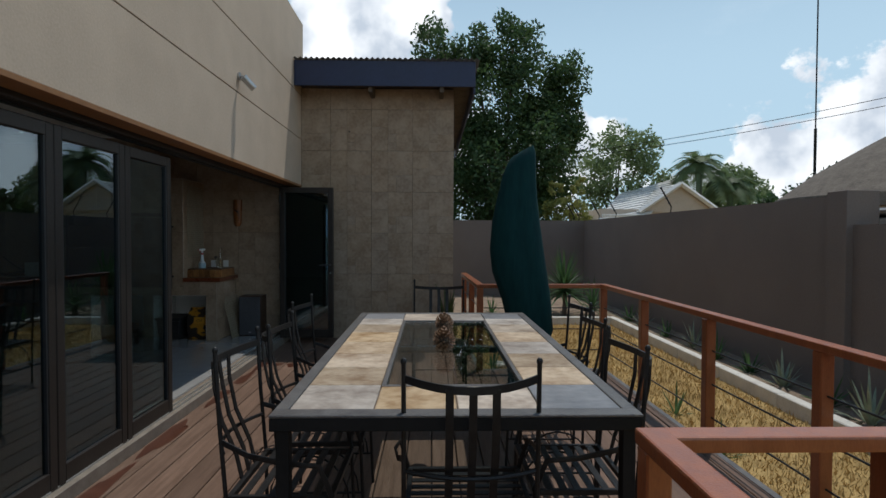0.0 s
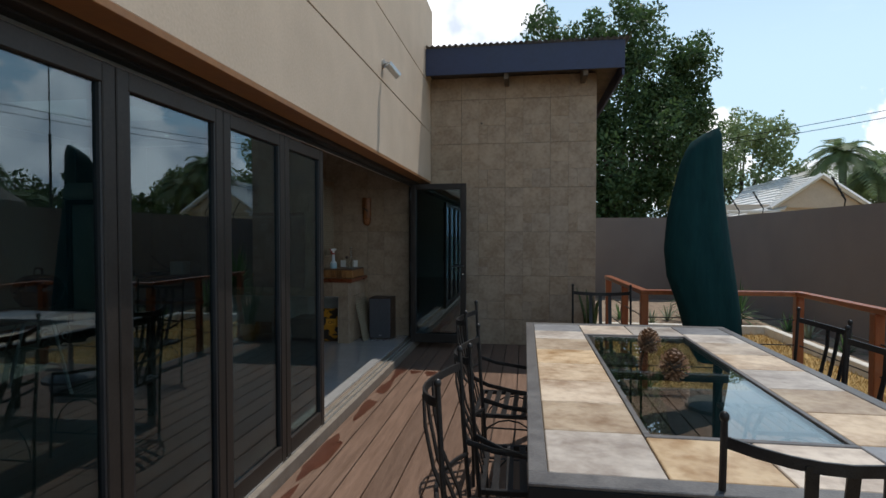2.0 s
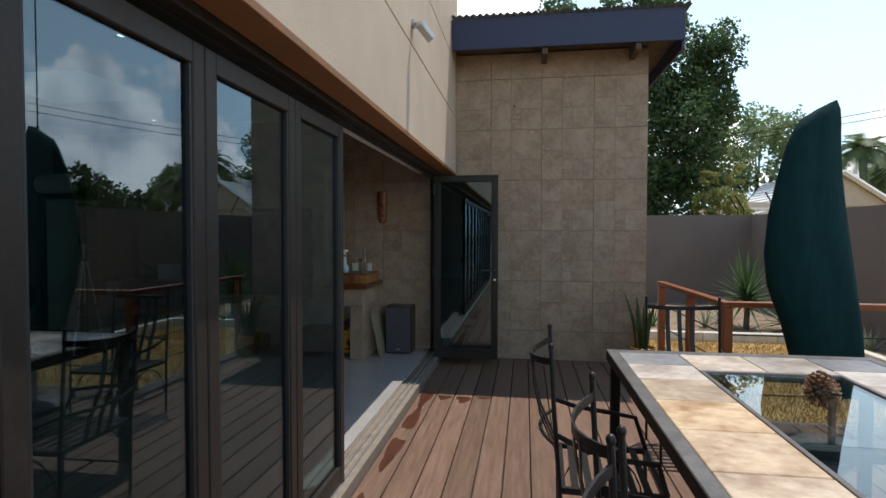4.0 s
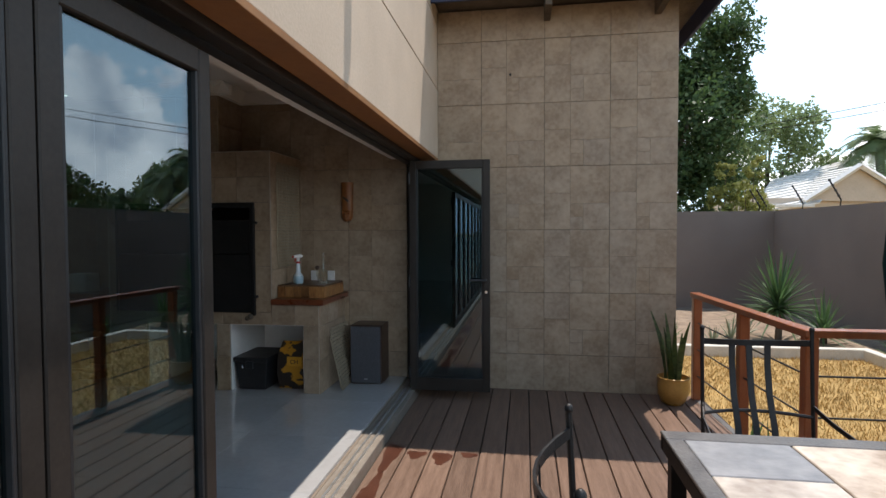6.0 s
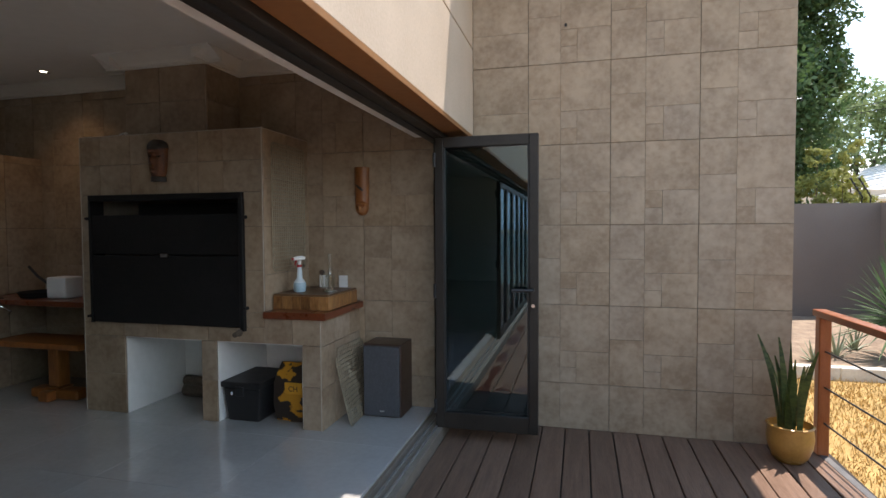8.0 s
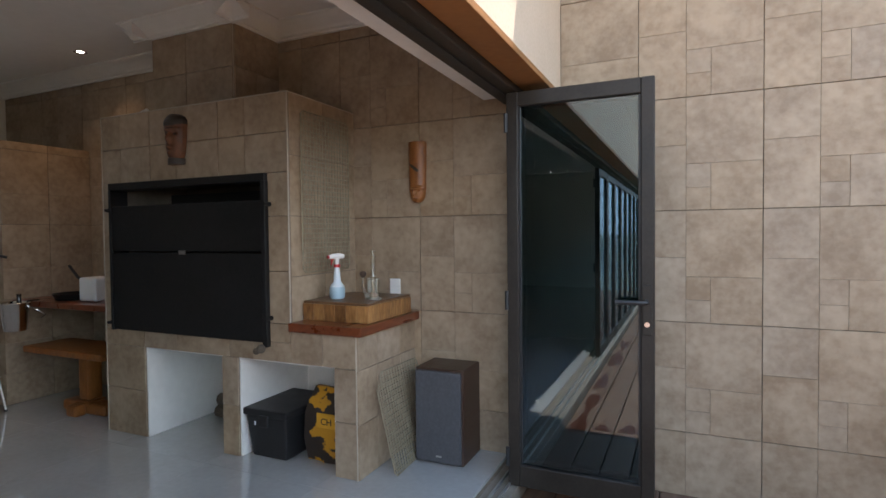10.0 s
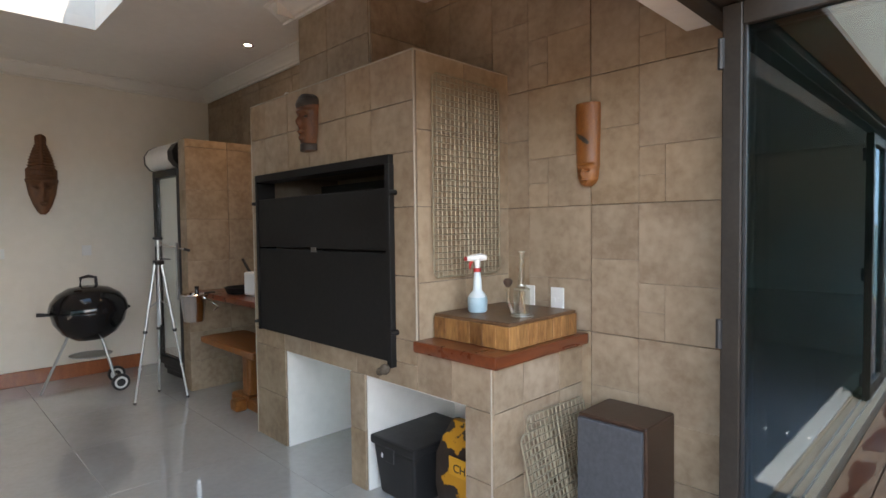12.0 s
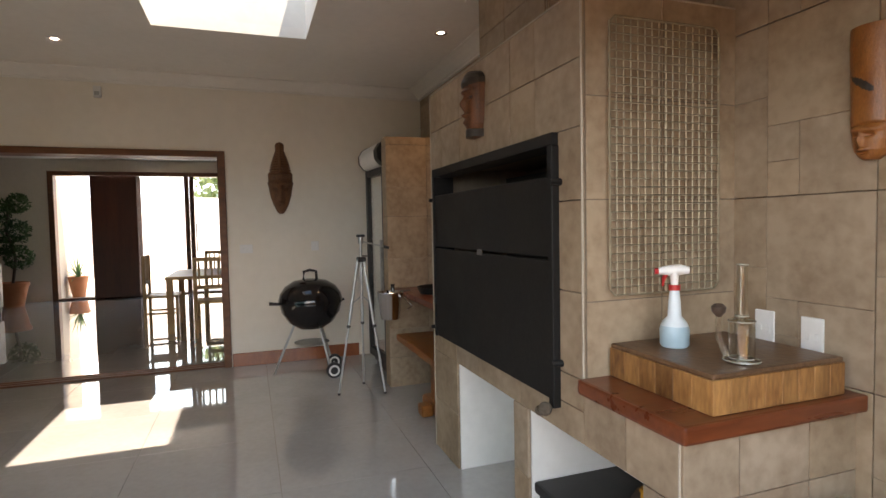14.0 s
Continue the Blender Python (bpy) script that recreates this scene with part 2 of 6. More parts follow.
M_SNAKE = mat("snake_plant", (0.028, 0.055, 0.022), (0.14, 0.17, 0.055), 0.45, scale=16, bump=0.1, stretch=(1, 1, 3))
M_BARK = mat("bark", (0.07, 0.05, 0.035), (0.14, 0.11, 0.08), 0.9, scale=8, bump=0.8)
M_MUSTARD = mat("mustard_glaze", (0.33, 0.17, 0.04), (0.46, 0.25, 0.065), 0.3, scale=6, bump=0.1)
M_WHITE = mat("white_paint", (0.72, 0.70, 0.66), (0.80, 0.78, 0.74), 0.8, scale=2, bump=0.06)
M_CEIL = mat("ceiling_paint", (0.76, 0.73, 0.68), (0.82, 0.79, 0.74), 0.85, scale=1.5, bump=0.06)
M_CREAM = mat("cream_wall", (0.76, 0.70, 0.61), (0.82, 0.76, 0.67), 0.85, scale=1.3, bump=0.12)
M_PORC = mat("polished_porcelain", (0.38, 0.372, 0.36), (0.44, 0.432, 0.42), 0.03, scale=3, bump=0.0, rand=0.012, rvar=0.01, coat=0.7)
M_WOODR = mat("red_timber", (0.11, 0.024, 0.008), (0.185, 0.046, 0.015), 0.3, scale=3, bump=0.03, bscale=9, stretch=(6, 1, 6), coat=0.3)
M_MAHOG = mat("dark_mahogany", (0.075, 0.018, 0.008), (0.12, 0.032, 0.014), 0.4, scale=2, bump=0, stretch=(1, 4, 0.4))
M_WOODB = mat("brown_timber", (0.10, 0.034, 0.013), (0.19, 0.07, 0.026), 0.45, scale=5, bump=0.12, stretch=(1, 1, 5))
M_BLOCKS = mat("end_grain_side", (0.13, 0.048, 0.014), (0.45, 0.22, 0.075), 0.4, scale=8, bump=0.15, rand=0.2, stretch=(1, 1, 0.25))
M_BLOCKT = mat("worn_block_top", (0.075, 0.036, 0.018), (0.19, 0.10, 0.05), 0.4, scale=7, bump=0.2)
M_PINE = mat("honey_pine", (0.46, 0.25, 0.095), (0.58, 0.35, 0.15), 0.45, scale=6, bump=0.1)
M_STEELB = mat("black_steel", (0.009, 0.009, 0.009), (0.016, 0.015, 0.015), 0.55, metal=0.0, scale=6, bump=0.05)
M_WIRE = mat("grill_wire", (0.22, 0.18, 0.12), (0.35, 0.295, 0.205), 0.45, metal=0.3, scale=30, bump=0)
M_CHROME = mat("polished_steel", (0.74, 0.74, 0.74), (0.84, 0.84, 0.84), 0.11, metal=1.0, scale=8, bump=0, rvar=0.05)
M_ALU = mat("grey_aluminium", (0.42, 0.42, 0.41), (0.55, 0.55, 0.54), 0.35, metal=0.8, scale=12, bump=0)
M_ENAMEL = mat("black_enamel", (0.006, 0.006, 0.007), (0.010, 0.010, 0.012), 0.10, scale=6, bump=0, rvar=0.03)
M_SILL = mat("weathered_bronze", (0.20, 0.165, 0.13), (0.30, 0.255, 0.205), 0.5, metal=0.2, scale=14, bump=0.05)
M_BLACK = mat("black_plastic", (0.012, 0.012, 0.013), (0.022, 0.022, 0.023), 0.5, scale=12, bump=0.08)
M_GREYC = mat("speaker_cloth", (0.055, 0.056, 0.062), (0.085, 0.086, 0.094), 0.9, scale=60, bump=0.3)
M_SPK = mat("dark_veneer", (0.035, 0.018, 0.012), (0.065, 0.035, 0.022), 0.35, scale=6, bump=0.05, stretch=(1, 1, 5))
M_YELLOW = mat("yellow_paper", (0.55, 0.26, 0.015), (0.66, 0.33, 0.03), 0.55, scale=8, bump=0.5, bscale=14)
M_BAG = mat("printed_paper", (0.03, 0.02, 0.015), (0.50, 0.23, 0.014), 0.5, scale=6.5, bump=0.4, bscale=14, lo=0.515, hi=0.53)
M_BAGD = mat("dark_paper", (0.03, 0.02, 0.015), (0.10, 0.06, 0.04), 0.55, scale=9, bump=0.5, bscale=14)
M_WPLAS = mat("white_plastic", (0.74, 0.73, 0.71), (0.80, 0.79, 0.77), 0.35, scale=6, bump=0)
M_BOTTLE = mat("milky_bottle", (0.60, 0.68, 0.72), (0.68, 0.75, 0.79), 0.3, scale=6, bump=0)
M_BLUELIQ = mat("blue_liquid_bottle", (0.34, 0.48, 0.55), (0.40, 0.54, 0.61), 0.3, scale=6, bump=0)
M_RED = mat("red_plastic", (0.42, 0.02, 0.02), (0.5, 0.03, 0.03), 0.35, scale=6, bump=0)
M_MASK = mat("carved_wood", (0.09, 0.035, 0.016), (0.20, 0.085, 0.035), 0.5, scale=10, bump=0.3, stretch=(3, 3, 1))
M_MASKR = mat("dark_red_carved_wood", (0.05, 0.018, 0.008), (0.20, 0.065, 0.018), 0.42, scale=9, bump=0.2, stretch=(3, 3, 1))
M_MASKD = mat("blackened_wood", (0.018, 0.013, 0.010), (0.045, 0.034, 0.026), 0.5, scale=12, bump=0.2)
M_MASKO = mat("orange_carved_wood", (0.19, 0.062, 0.014), (0.33, 0.118, 0.028), 0.4, scale=9, bump=0.2, stretch=(3, 3, 1))
M_CONE = mat("pine_cone_scale", (0.10, 0.045, 0.02), (0.30, 0.17, 0.09), 0.6, scale=30, bump=0.3)
M_TERRA = mat("terracotta", (0.42, 0.15, 0.06), (0.50, 0.20, 0.09), 0.75, scale=6, bump=0.2)
M_CONC = mat("roof_tile_white", (0.55, 0.54, 0.52), (0.70, 0.69, 0.66), 0.8, scale=4, bump=0.3)
M_HOUSE = mat("house_render", (0.46, 0.38, 0.30), (0.54, 0.45, 0.36), 0.9, scale=2)
M_THATCH = mat("thatch", (0.10, 0.078, 0.058), (0.19, 0.155, 0.12), 0.95, scale=6, bump=1.0, bscale=30)
for m_, v_ in ((M_STEELB, 0.2), (M_FRAME, 0.3), (M_PORC, 0.8), (M_CANVAS, 0.12), (M_IRON, 0.35), (M_DECK, 0.3), (M_TILE, 0.3)):
    m_.node_tree.nodes["Principled BSDF"].inputs["Specular IOR Level"].default_value = v_
M_LAMP = glow_mat("lamp_glow", (1.0, 0.95, 0.85), 9.0)


# ---- mesh helpers ----
def box(bm, x0, y0, z0, x1, y1, z1):
    g = bmesh.ops.create_cube(bm, size=1.0)["verts"]
    bmesh.ops.scale(bm, vec=(x1 - x0, y1 - y0, z1 - z0), verts=g)
    bmesh.ops.translate(bm, vec=((x0 + x1) / 2, (y0 + y1) / 2, (z0 + z1) / 2), verts=g)
    return g


def soft(bm, w=0.004, seg=1):
    bmesh.ops.bevel(bm, geom=bm.edges[:], offset=w, segments=seg, affect='EDGES', profile=0.6, clamp_overlap=True)


def bbox(x0, y0, z0, x1, y1, z1, w=0.004, seg=1):
    bm = bmesh.new()
    box(bm, x0, y0, z0, x1, y1, z1)
    if w:
        soft(bm, w, seg)
    return bm


def tube(bm, pts, r, seg=6, flat=1.0, closed=False):
    """A swept bar along pts; r is one radius or one a point, flat thins it across."""
    pts = [Vector(p) for p in pts]
    n = len(pts)
    rs = r if isinstance(r, (list, tuple)) else [r] * n
    rings = []
    for i, p in enumerate(pts):
        a, b = (pts[(i - 1) % n], pts[(i + 1) % n]) if closed else (pts[max(i - 1, 0)], pts[min(i + 1, n - 1)])
        d = (b - a).normalized()
        up = Vector((0, 0, 1)) if abs(d.z) < 0.95 else Vector((0, 1, 0))
        s = d.cross(up).normalized()
        u = s.cross(d).normalized()
        rings.append([bm.verts.new(p + s * math.cos(2 * math.pi * k / seg) * rs[i] * flat + u * math.sin(2 * math.pi * k / seg) * rs[i]) for k in range(seg)])
    for i in range(n if closed else n - 1):
        A, B = rings[i], rings[(i + 1) % n]
        for k in range(seg):
            bm.faces.new((A[k], A[(k + 1) % seg], B[(k + 1) % seg], B[k]))
    if not closed:
        bm.faces.new(rings[0][::-1])
        bm.faces.new(rings[-1])
    return bm


def lathe(bm, prof, seg=20, c=(0, 0, 0), cap=True):
    rings = [[bm.verts.new((c[0] + r * math.cos(2 * math.pi * k / seg), c[1] + r * math.sin(2 * math.pi * k / seg), c[2] + z)) for k in range(seg)] for r, z in prof]
    for A, B in zip(rings, rings[1:]):
        for k in range(seg):
            bm.faces.new((A[k], A[(k + 1) % seg], B[(k + 1) % seg], B[k]))
    if cap:
        bm.faces.new(rings[0][::-1])
        bm.faces.new(rings[-1])
    return bm


def ball(bm, c, r, sz=1.0, seg=10):
    lathe(bm, [(max(0.001, r * math.sin(math.pi * i / 8)), -r * sz * math.cos(math.pi * i / 8)) for i in range(9)], seg, c)


BASE = {}


def mesh_of(name, bm, material, smooth=False):
    bmesh.ops.recalc_face_normals(bm, faces=bm.faces[:])
    me = bpy.data.meshes.new(name)
    bm.to_mesh(me)
    bm.free()
    me.materials.append(material)
    if smooth:
        me.polygons.foreach_set("use_smooth", [True] * len(me.polygons))
        me.set_sharp_from_angle(angle=radians(40))
    return me


def thing(name, label, category, at=(0, 0, 0), rz=0.0, group="", kind=""):
    ob = new(name)
    ob.matrix_basis = pose(*at, 0, 0, rz)
    BASE[ob] = Vector(at)
    return tagged(ob, label, category, group, kind)


def part(name, bm, material, parent, label="", smooth=False, local=False):
    """One mesh under a thing or a part. Unless local, bm is in the world's metres and the thing is not turned."""
    root = parent
    while root.parent:
        root = root.parent
    if not local:
        bmesh.ops.translate(bm, vec=-BASE[root], verts=bm.verts[:])
    ob = new(name, mesh_of(name, bm, material, smooth))
    ob.parent = parent
    if label:
        ob["label"] = label
    return ob


def solid(name, bm, material, label, category, kind="", group="", smooth=False):
    """A thing that is one mesh."""
    ob = new(name, mesh_of(name, bm, material, smooth))
    BASE[ob] = Vector((0, 0, 0))
    return tagged(ob, label, category, group, kind)


def leaves_mesh(name, centres, size, material, parent, spread=None, seed=1, aspect=0.5):
    """Many small folded leaves round the given centres."""
    rng = np.random.default_rng(seed)
    n = len(centres)
    a, b = rng.normal(size=(n, 3)), rng.normal(size=(n, 3))
    a /= np.linalg.norm(a, axis=1)[:, None]
    b -= (a * b).sum(1)[:, None] * a
    b /= np.linalg.norm(b, axis=1)[:, None]
    s = size * rng.uniform(0.6, 1.3, n)[:, None]
    v = np.stack([centres - a * s * 0.5, centres + b * s * aspect * 0.5, centres + a * s * 0.5, centres - b * s * aspect * 0.5], 1).reshape(-1, 3)
    me = bpy.data.meshes.new(name)
    me.from_pydata(v.tolist(), [], np.arange(4 * n).reshape(-1, 4).tolist())
    me.materials.append(material)
    ob = new(name, me)
    if parent:
        ob.parent = parent
    return ob


SHARED = {}


def piece(name, size, at, material, parent, w=0.002):
    """A small bevelled block that shares its mesh with others of the same size."""
    key = (name, tuple(round(s, 3) for s in size), material.name)
    if key not in SHARED:
        h = [s / 2 for s in size]
        SHARED[key] = mesh_of(name, bbox(-h[0], -h[1], -h[2], h[0], h[1], h[2], min(w, min(h) * 0.5)), material)
    ob = new(name, SHARED[key])
    ob.parent = parent
    ob.location = Vector(at) - BASE[parent]
    return ob


def stones(w, h):
    """The stones moulded into one tile of w by h, as parts of its width and height from the lower left."""
    if w > 0.44 and h > 0.44:
        return ((0, 0, 0.4, 0.58), (0, 0.58, 0.4, 1), (0.4, 0.41, 1, 1), (0.4, 0.2, 0.6, 0.41), (0.4, 0, 0.6, 0.2), (0.6, 0, 1, 0.41))
    if w > 0.44:
        return ((0, 0, 0.4, 1), (0.4, 0, 1, 1))
    if h > 0.44:
        return ((0, 0, 1, 0.41), (0, 0.41, 1, 1))
    return ((0, 0, 1, 1),)


def tile_plane(parent, axis, pos, sign, us, vs, holes=(), gap=0.0028, thick=0.012, material=M_TILE):
    """Wall tiles on the plane axis = pos; us along the other horizontal axis, vs upwards; none inside a hole (u0, v0, u1, v1)."""
    for u0, u1 in zip(us, us[1:]):
        for v0, v1 in zip(vs, vs[1:]):
            cu, cv = (u0 + u1) / 2, (v0 + v1) / 2
            if u1 - u0 < 0.02 or v1 - v0 < 0.02 or any(a < cu < c and b < cv < d for a, b, c, d in holes):
                continue
            for a0, b0, a1, b1 in stones(u1 - u0, v1 - v0):
                c = pos + sign * (thick / 2)
                g = 0.0012
                tu, tv = u1 - u0 - gap, v1 - v0 - gap
                w, h = tu * (a1 - a0), tv * (b1 - b0)
                cu, cv = u0 + gap / 2 + tu * (a0 + a1) / 2, v0 + gap / 2 + tv * (b0 + b1) / 2
                size = (w - g, thick, h - g) if axis == "y" else (thick, w - g, h - g)
                piece("tile", size, (cu, c, cv) if axis == "y" else (c, cu, cv), material, parent, 0.0012)


def cuts(a, b, *marks):
    """Sorted joint lines from a to b with the marks that lie between."""
    return sorted({round(x, 3) for x in (a, b, *marks) if a <= x <= b})


# ---- large structure: the house ----
DECK_Z = -0.10
CEIL = 2.82
YT, YB = 8.0, 7.25          # tiled side wall, front of the built-in grill
XD, XF = -2.115, -1.90      # door line, upper facade
XW = -7.47                  # far wall of the room


def wall(name, label, bm, material):
    return solid(name, bm, material, label, "wall", "structure")


bm = bmesh.new()
box(bm, -14.6, -3.2, -0.25, -2.20, 8.3, -0.022)
floor_base = solid("floor", bm, M_GROUT, "polished pale grey porcelain floor tiles of the indoor room", "floor", "structure")

bm = bmesh.new()
box(bm, -7.62, YT, -0.5, 0.335, YT + 0.25, 3.55)
wall_north = wall("wall_north", "beige stone-look tiled side wall running from room to deck", bm, M_GROUT)
bm = bmesh.new()
box(bm, 0.10, YT + 0.25, -0.5, 0.335, 13.5, 3.55)
box(bm, -1.9, 13.25, -0.5, 0.10, 13.5, 3.55)
wall_annex = wall("wall_annex", "plain beige outer wall of the tiled wing", bm, M_PLASTER)

YI = YT - 0.07              # face of the furred-out wall beside the grill
bm = bmesh.new()
box(bm, -3.93, YI, 0, -2.2, YT, CEIL)
wall("wall_furring", "furred-out tiled wall beside the built-in grill", bm, M_GROUT)

# far wall with the wide doorway to the dining room
DY0, DY1, DH = 1.6, 5.93, 2.10
bm = bmesh.new()
box(bm, XW - 0.2, DY1, 0, XW, YT, 3.3)
box(bm, XW - 0.2, DY0, DH, XW, DY1, 3.3)
box(bm, XW - 0.2, -3.2, 0, XW, DY0, 3.3)
wall_west = wall("wall_west", "cream painted wall with a wide timber-framed doorway", bm, M_CREAM)
bm = bmesh.new()
box(bm, -14.6, -3.4, -0.1, -1.95, -3.2, 3.3)
wall_south = wall("wall_south", "plain cream end wall of the room", bm, M_CREAM)

# upper facade in three bands with open joints, over the folding doors
facade = tagged(new("wall_facade"), "smooth beige rendered upper wall with two shadow grooves", "wall", kind="structure")
BASE[facade] = Vector((0, 0, 0))
part("core", bbox(-2.335, -3.4, 2.15, XF - 0.012, 8.12, 4.52, 0), M_GROUT, facade)
for z0, z1 in ((2.15, 2.815), (2.825, 3.452), (3.462, 4.53)):
    part("band", bbox(XF - 0.012, -3.4, z0, XF, 8.12, z1, 0.003), M_PLASTER, facade)
part("inner_face", bbox(-2.35, -3.2, 2.16, -2.335, YT, 3.3, 0.0), M_WHITE, facade)
part("beam_soffit", bbox(-2.35, -3.2, 2.145, -2.195, YT - 0.012, 2.16, 0.0), M_WHITE, facade, "white painted beam underside")
part("soffit", bbox(-2.05, -3.4, 2.12, XF + 0.002, YT - 0.014, 2.15, 0.002), M_SOFFIT, facade, "orange-brown painted soffit")

# roof of the tiled wing: blue fascia and corrugated sheet
roof = thing("roof", "flat roof with blue fascia and corrugated metal sheet", "roof", (-0.6, 7.6, 3.5), kind="structure")
part("fascia", bbox(-1.895, 7.575, 3.49, 0.62, 7.605, 3.84, 0.004), M_FASCIA, roof)
part("side_fascia", bbox(0.59, 7.605, 3.40, 0.62, 14.0, 3.80, 0.004), M_FASCIA, roof)
part("eave_board", bbox(-1.895, 7.605, 3.58, 0.59, 13.9, 3.60, 0), M_BARK, roof)
bm = bmesh.new()
n = 260
rows = []
for yy, zz in ((7.53, 3.86), (14.0, 3.86)):
    rows.append([bm.verts.new((-1.895 + 2.57 * i / n, yy, zz + 0.012 * math.sin(2 * math.pi * i / n * 2.57 / 0.076))) for i in range(n + 1)])
for i in range(n):
    bm.faces.new((rows[0][i], rows[0][i + 1], rows[1][i + 1], rows[1][i]))
bmesh.ops.solidify(bm, geom=bm.faces[:], thickness=0.006)
part("corrugated_sheet", bm, M_SHEET, roof)
for x in (-0.85, 0.15):
    part("rafter_end", bbox(x - 0.03, 7.61, 3.42, x + 0.03, 8.0, 3.58, 0.004), M_BARK, roof)

# ceiling with the skylight shaft
SX0, SX1, SY0, SY1, STOP = -6.07, -4.85, 5.58, 6.645, 3.55
bm = bmesh.new()
for x0, y0, x1, y1 in ((XW, -3.2, SX0, YT), (SX1, -3.2, -2.35, YT), (SX0, -3.2, SX1, SY0), (SX0, SY1, SX1, YT)):
    box(bm, x0, y0, CEIL, x1, y1, CEIL + 0.08)
ceiling = solid("ceiling", bm, M_CEIL, "off-white painted ceiling with a square skylight opening", "ceiling", "structure")
bm = bmesh.new()
for x0, y0, x1, y1 in ((SX0 - 0.06, SY0 - 0.06, SX0, SY1 + 0.06), (SX1, SY0 - 0.06, SX1 + 0.06, SY1 + 0.06), (SX0, SY0 - 0.06, SX1, SY0), (SX0, SY1, SX1, SY1 + 0.06)):
    box(bm, x0, y0, CEIL + 0.08, x1, y1, STOP)
skylight = thing("skylight", "square skylight with white plastered shaft and clear glass", "skylight", ((SX0 + SX1) / 2, (SY0 + SY1) / 2, CEIL), kind="structure")
part("shaft", bm, M_WHITE, skylight)
part("pane", bbox(SX0 - 0.06, SY0 - 0.06, STOP, SX1 + 0.06, SY1 + 0.06, STOP + 0.01, 0), M_SKYL, skylight)
bm = bmesh.new()
for x0, y0, x1, y1 in ((-15, -3.4, SX0 - 0.06, 8.25), (SX1 + 0.06, -3.4, -2.385, 8.25), (SX0 - 0.06, -3.4, SX1 + 0.06, SY0 - 0.06), (SX0 - 0.06, SY1 + 0.06, SX1 + 0.06, 8.25)):
    box(bm, x0, y0, 3.36, x1, y1, 3.46)
solid("roof_slab", bm, M_GROUT, "flat concrete roof slab above the room", "roof", "structure")


def cornice(bm, p0, p1, inward):
    prof = ((0, 0), (0.16, 0), (0.16, -0.011), (0.14, -0.016), (0.105, -0.032), (0.055, -0.062), (0.042, -0.076), (0.024, -0.081), (0.024, -0.096), (0, -0.096))
    ends = [[bm.verts.new((p[0] + inward[0] * d, p[1] + inward[1] * d, CEIL + h)) for d, h in prof] for p in (p0, p1)]
    k = len(prof)
    for i in range(k):
        bm.faces.new((ends[0][i], ends[0][(i + 1) % k], ends[1][(i + 1) % k], ends[1][i]))
    bm.faces.new(ends[0])
    bm.faces.new(ends[1][::-1])


bm = bmesh.new()
cornice(bm, (XW, -3.2), (XW, YT - 0.02), (1, 0))
cornice(bm, (XW, YT - 0.013), (-4.68, YT - 0.013), (0, -1))
cornice(bm, (-3.93, YI - 0.013), (-2.40, YI - 0.013), (0, -1))
cornice(bm, (-4.84, 7.49), (-3.77, 7.49), (0, -1))
cornice(bm, (-4.68, 7.34), (-4.68, YT - 0.02), (-1, 0))
cornice(bm, (-3.93, 7.34), (-3.93, YT - 0.02), (1, 0))
solid("cornice", bm, M_CEIL, "white moulded plaster cornice along the ceiling", "cornice", "structure")

bm = bmesh.new()
box(bm, XW, DY1 + 0.06, 0, XW + 0.018, 7.25, 0.13)
box(bm, XW, -3.2, 0, XW + 0.018, DY0 - 0.06, 0.13)
soft(bm, 0.004)
solid("baseboard", bm, M_RAIL, "reddish timber baseboard along the cream wall", "baseboard", "structure")

# timber doorway frame with sliding tracks
dw = thing("door_2", "wide timber door frame with sliding tracks in the floor", "doorway", (XW, DY1, 0), kind="structure")
part("jamb", bbox(XW - 0.22, DY1 - 0.02, 0, XW + 0.02, DY1 + 0.05, DH + 0.03, 0.004), M_WOODB, dw)
part("jamb", bbox(XW - 0.22, DY0 - 0.05, 0, XW + 0.02, DY0 + 0.02, DH + 0.03, 0.004), M_WOODB, dw)
part("lintel", bbox(XW - 0.22, DY0 + 0.02, DH - 0.03, XW + 0.02, DY1 - 0.02, DH + 0.03, 0.004), M_WOODB, dw)
for i in range(3):
    part("track", bbox(XW - 0.19 + i * 0.07, DY0, 0.0, XW - 0.155 + i * 0.07, DY1 - 0.02, 0.018, 0.003), M_WOODB, dw)

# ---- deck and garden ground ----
# near-black block below the boards: shade of the gaps put into its colour
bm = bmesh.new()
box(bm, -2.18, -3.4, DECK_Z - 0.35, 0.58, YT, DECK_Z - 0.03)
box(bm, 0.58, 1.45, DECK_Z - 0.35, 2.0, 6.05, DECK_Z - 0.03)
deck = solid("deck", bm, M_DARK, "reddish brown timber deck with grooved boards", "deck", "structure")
bm = bmesh.new()
g = bmesh.ops.create_grid(bm, x_segments=2, y_segments=2, size=400)["verts"]
bmesh.ops.translate(bm, vec=(0, 0, -0.46), verts=g)
ground = solid("ground", bm, M_LAWN, "dry golden lawn behind the deck", "ground", "structure")

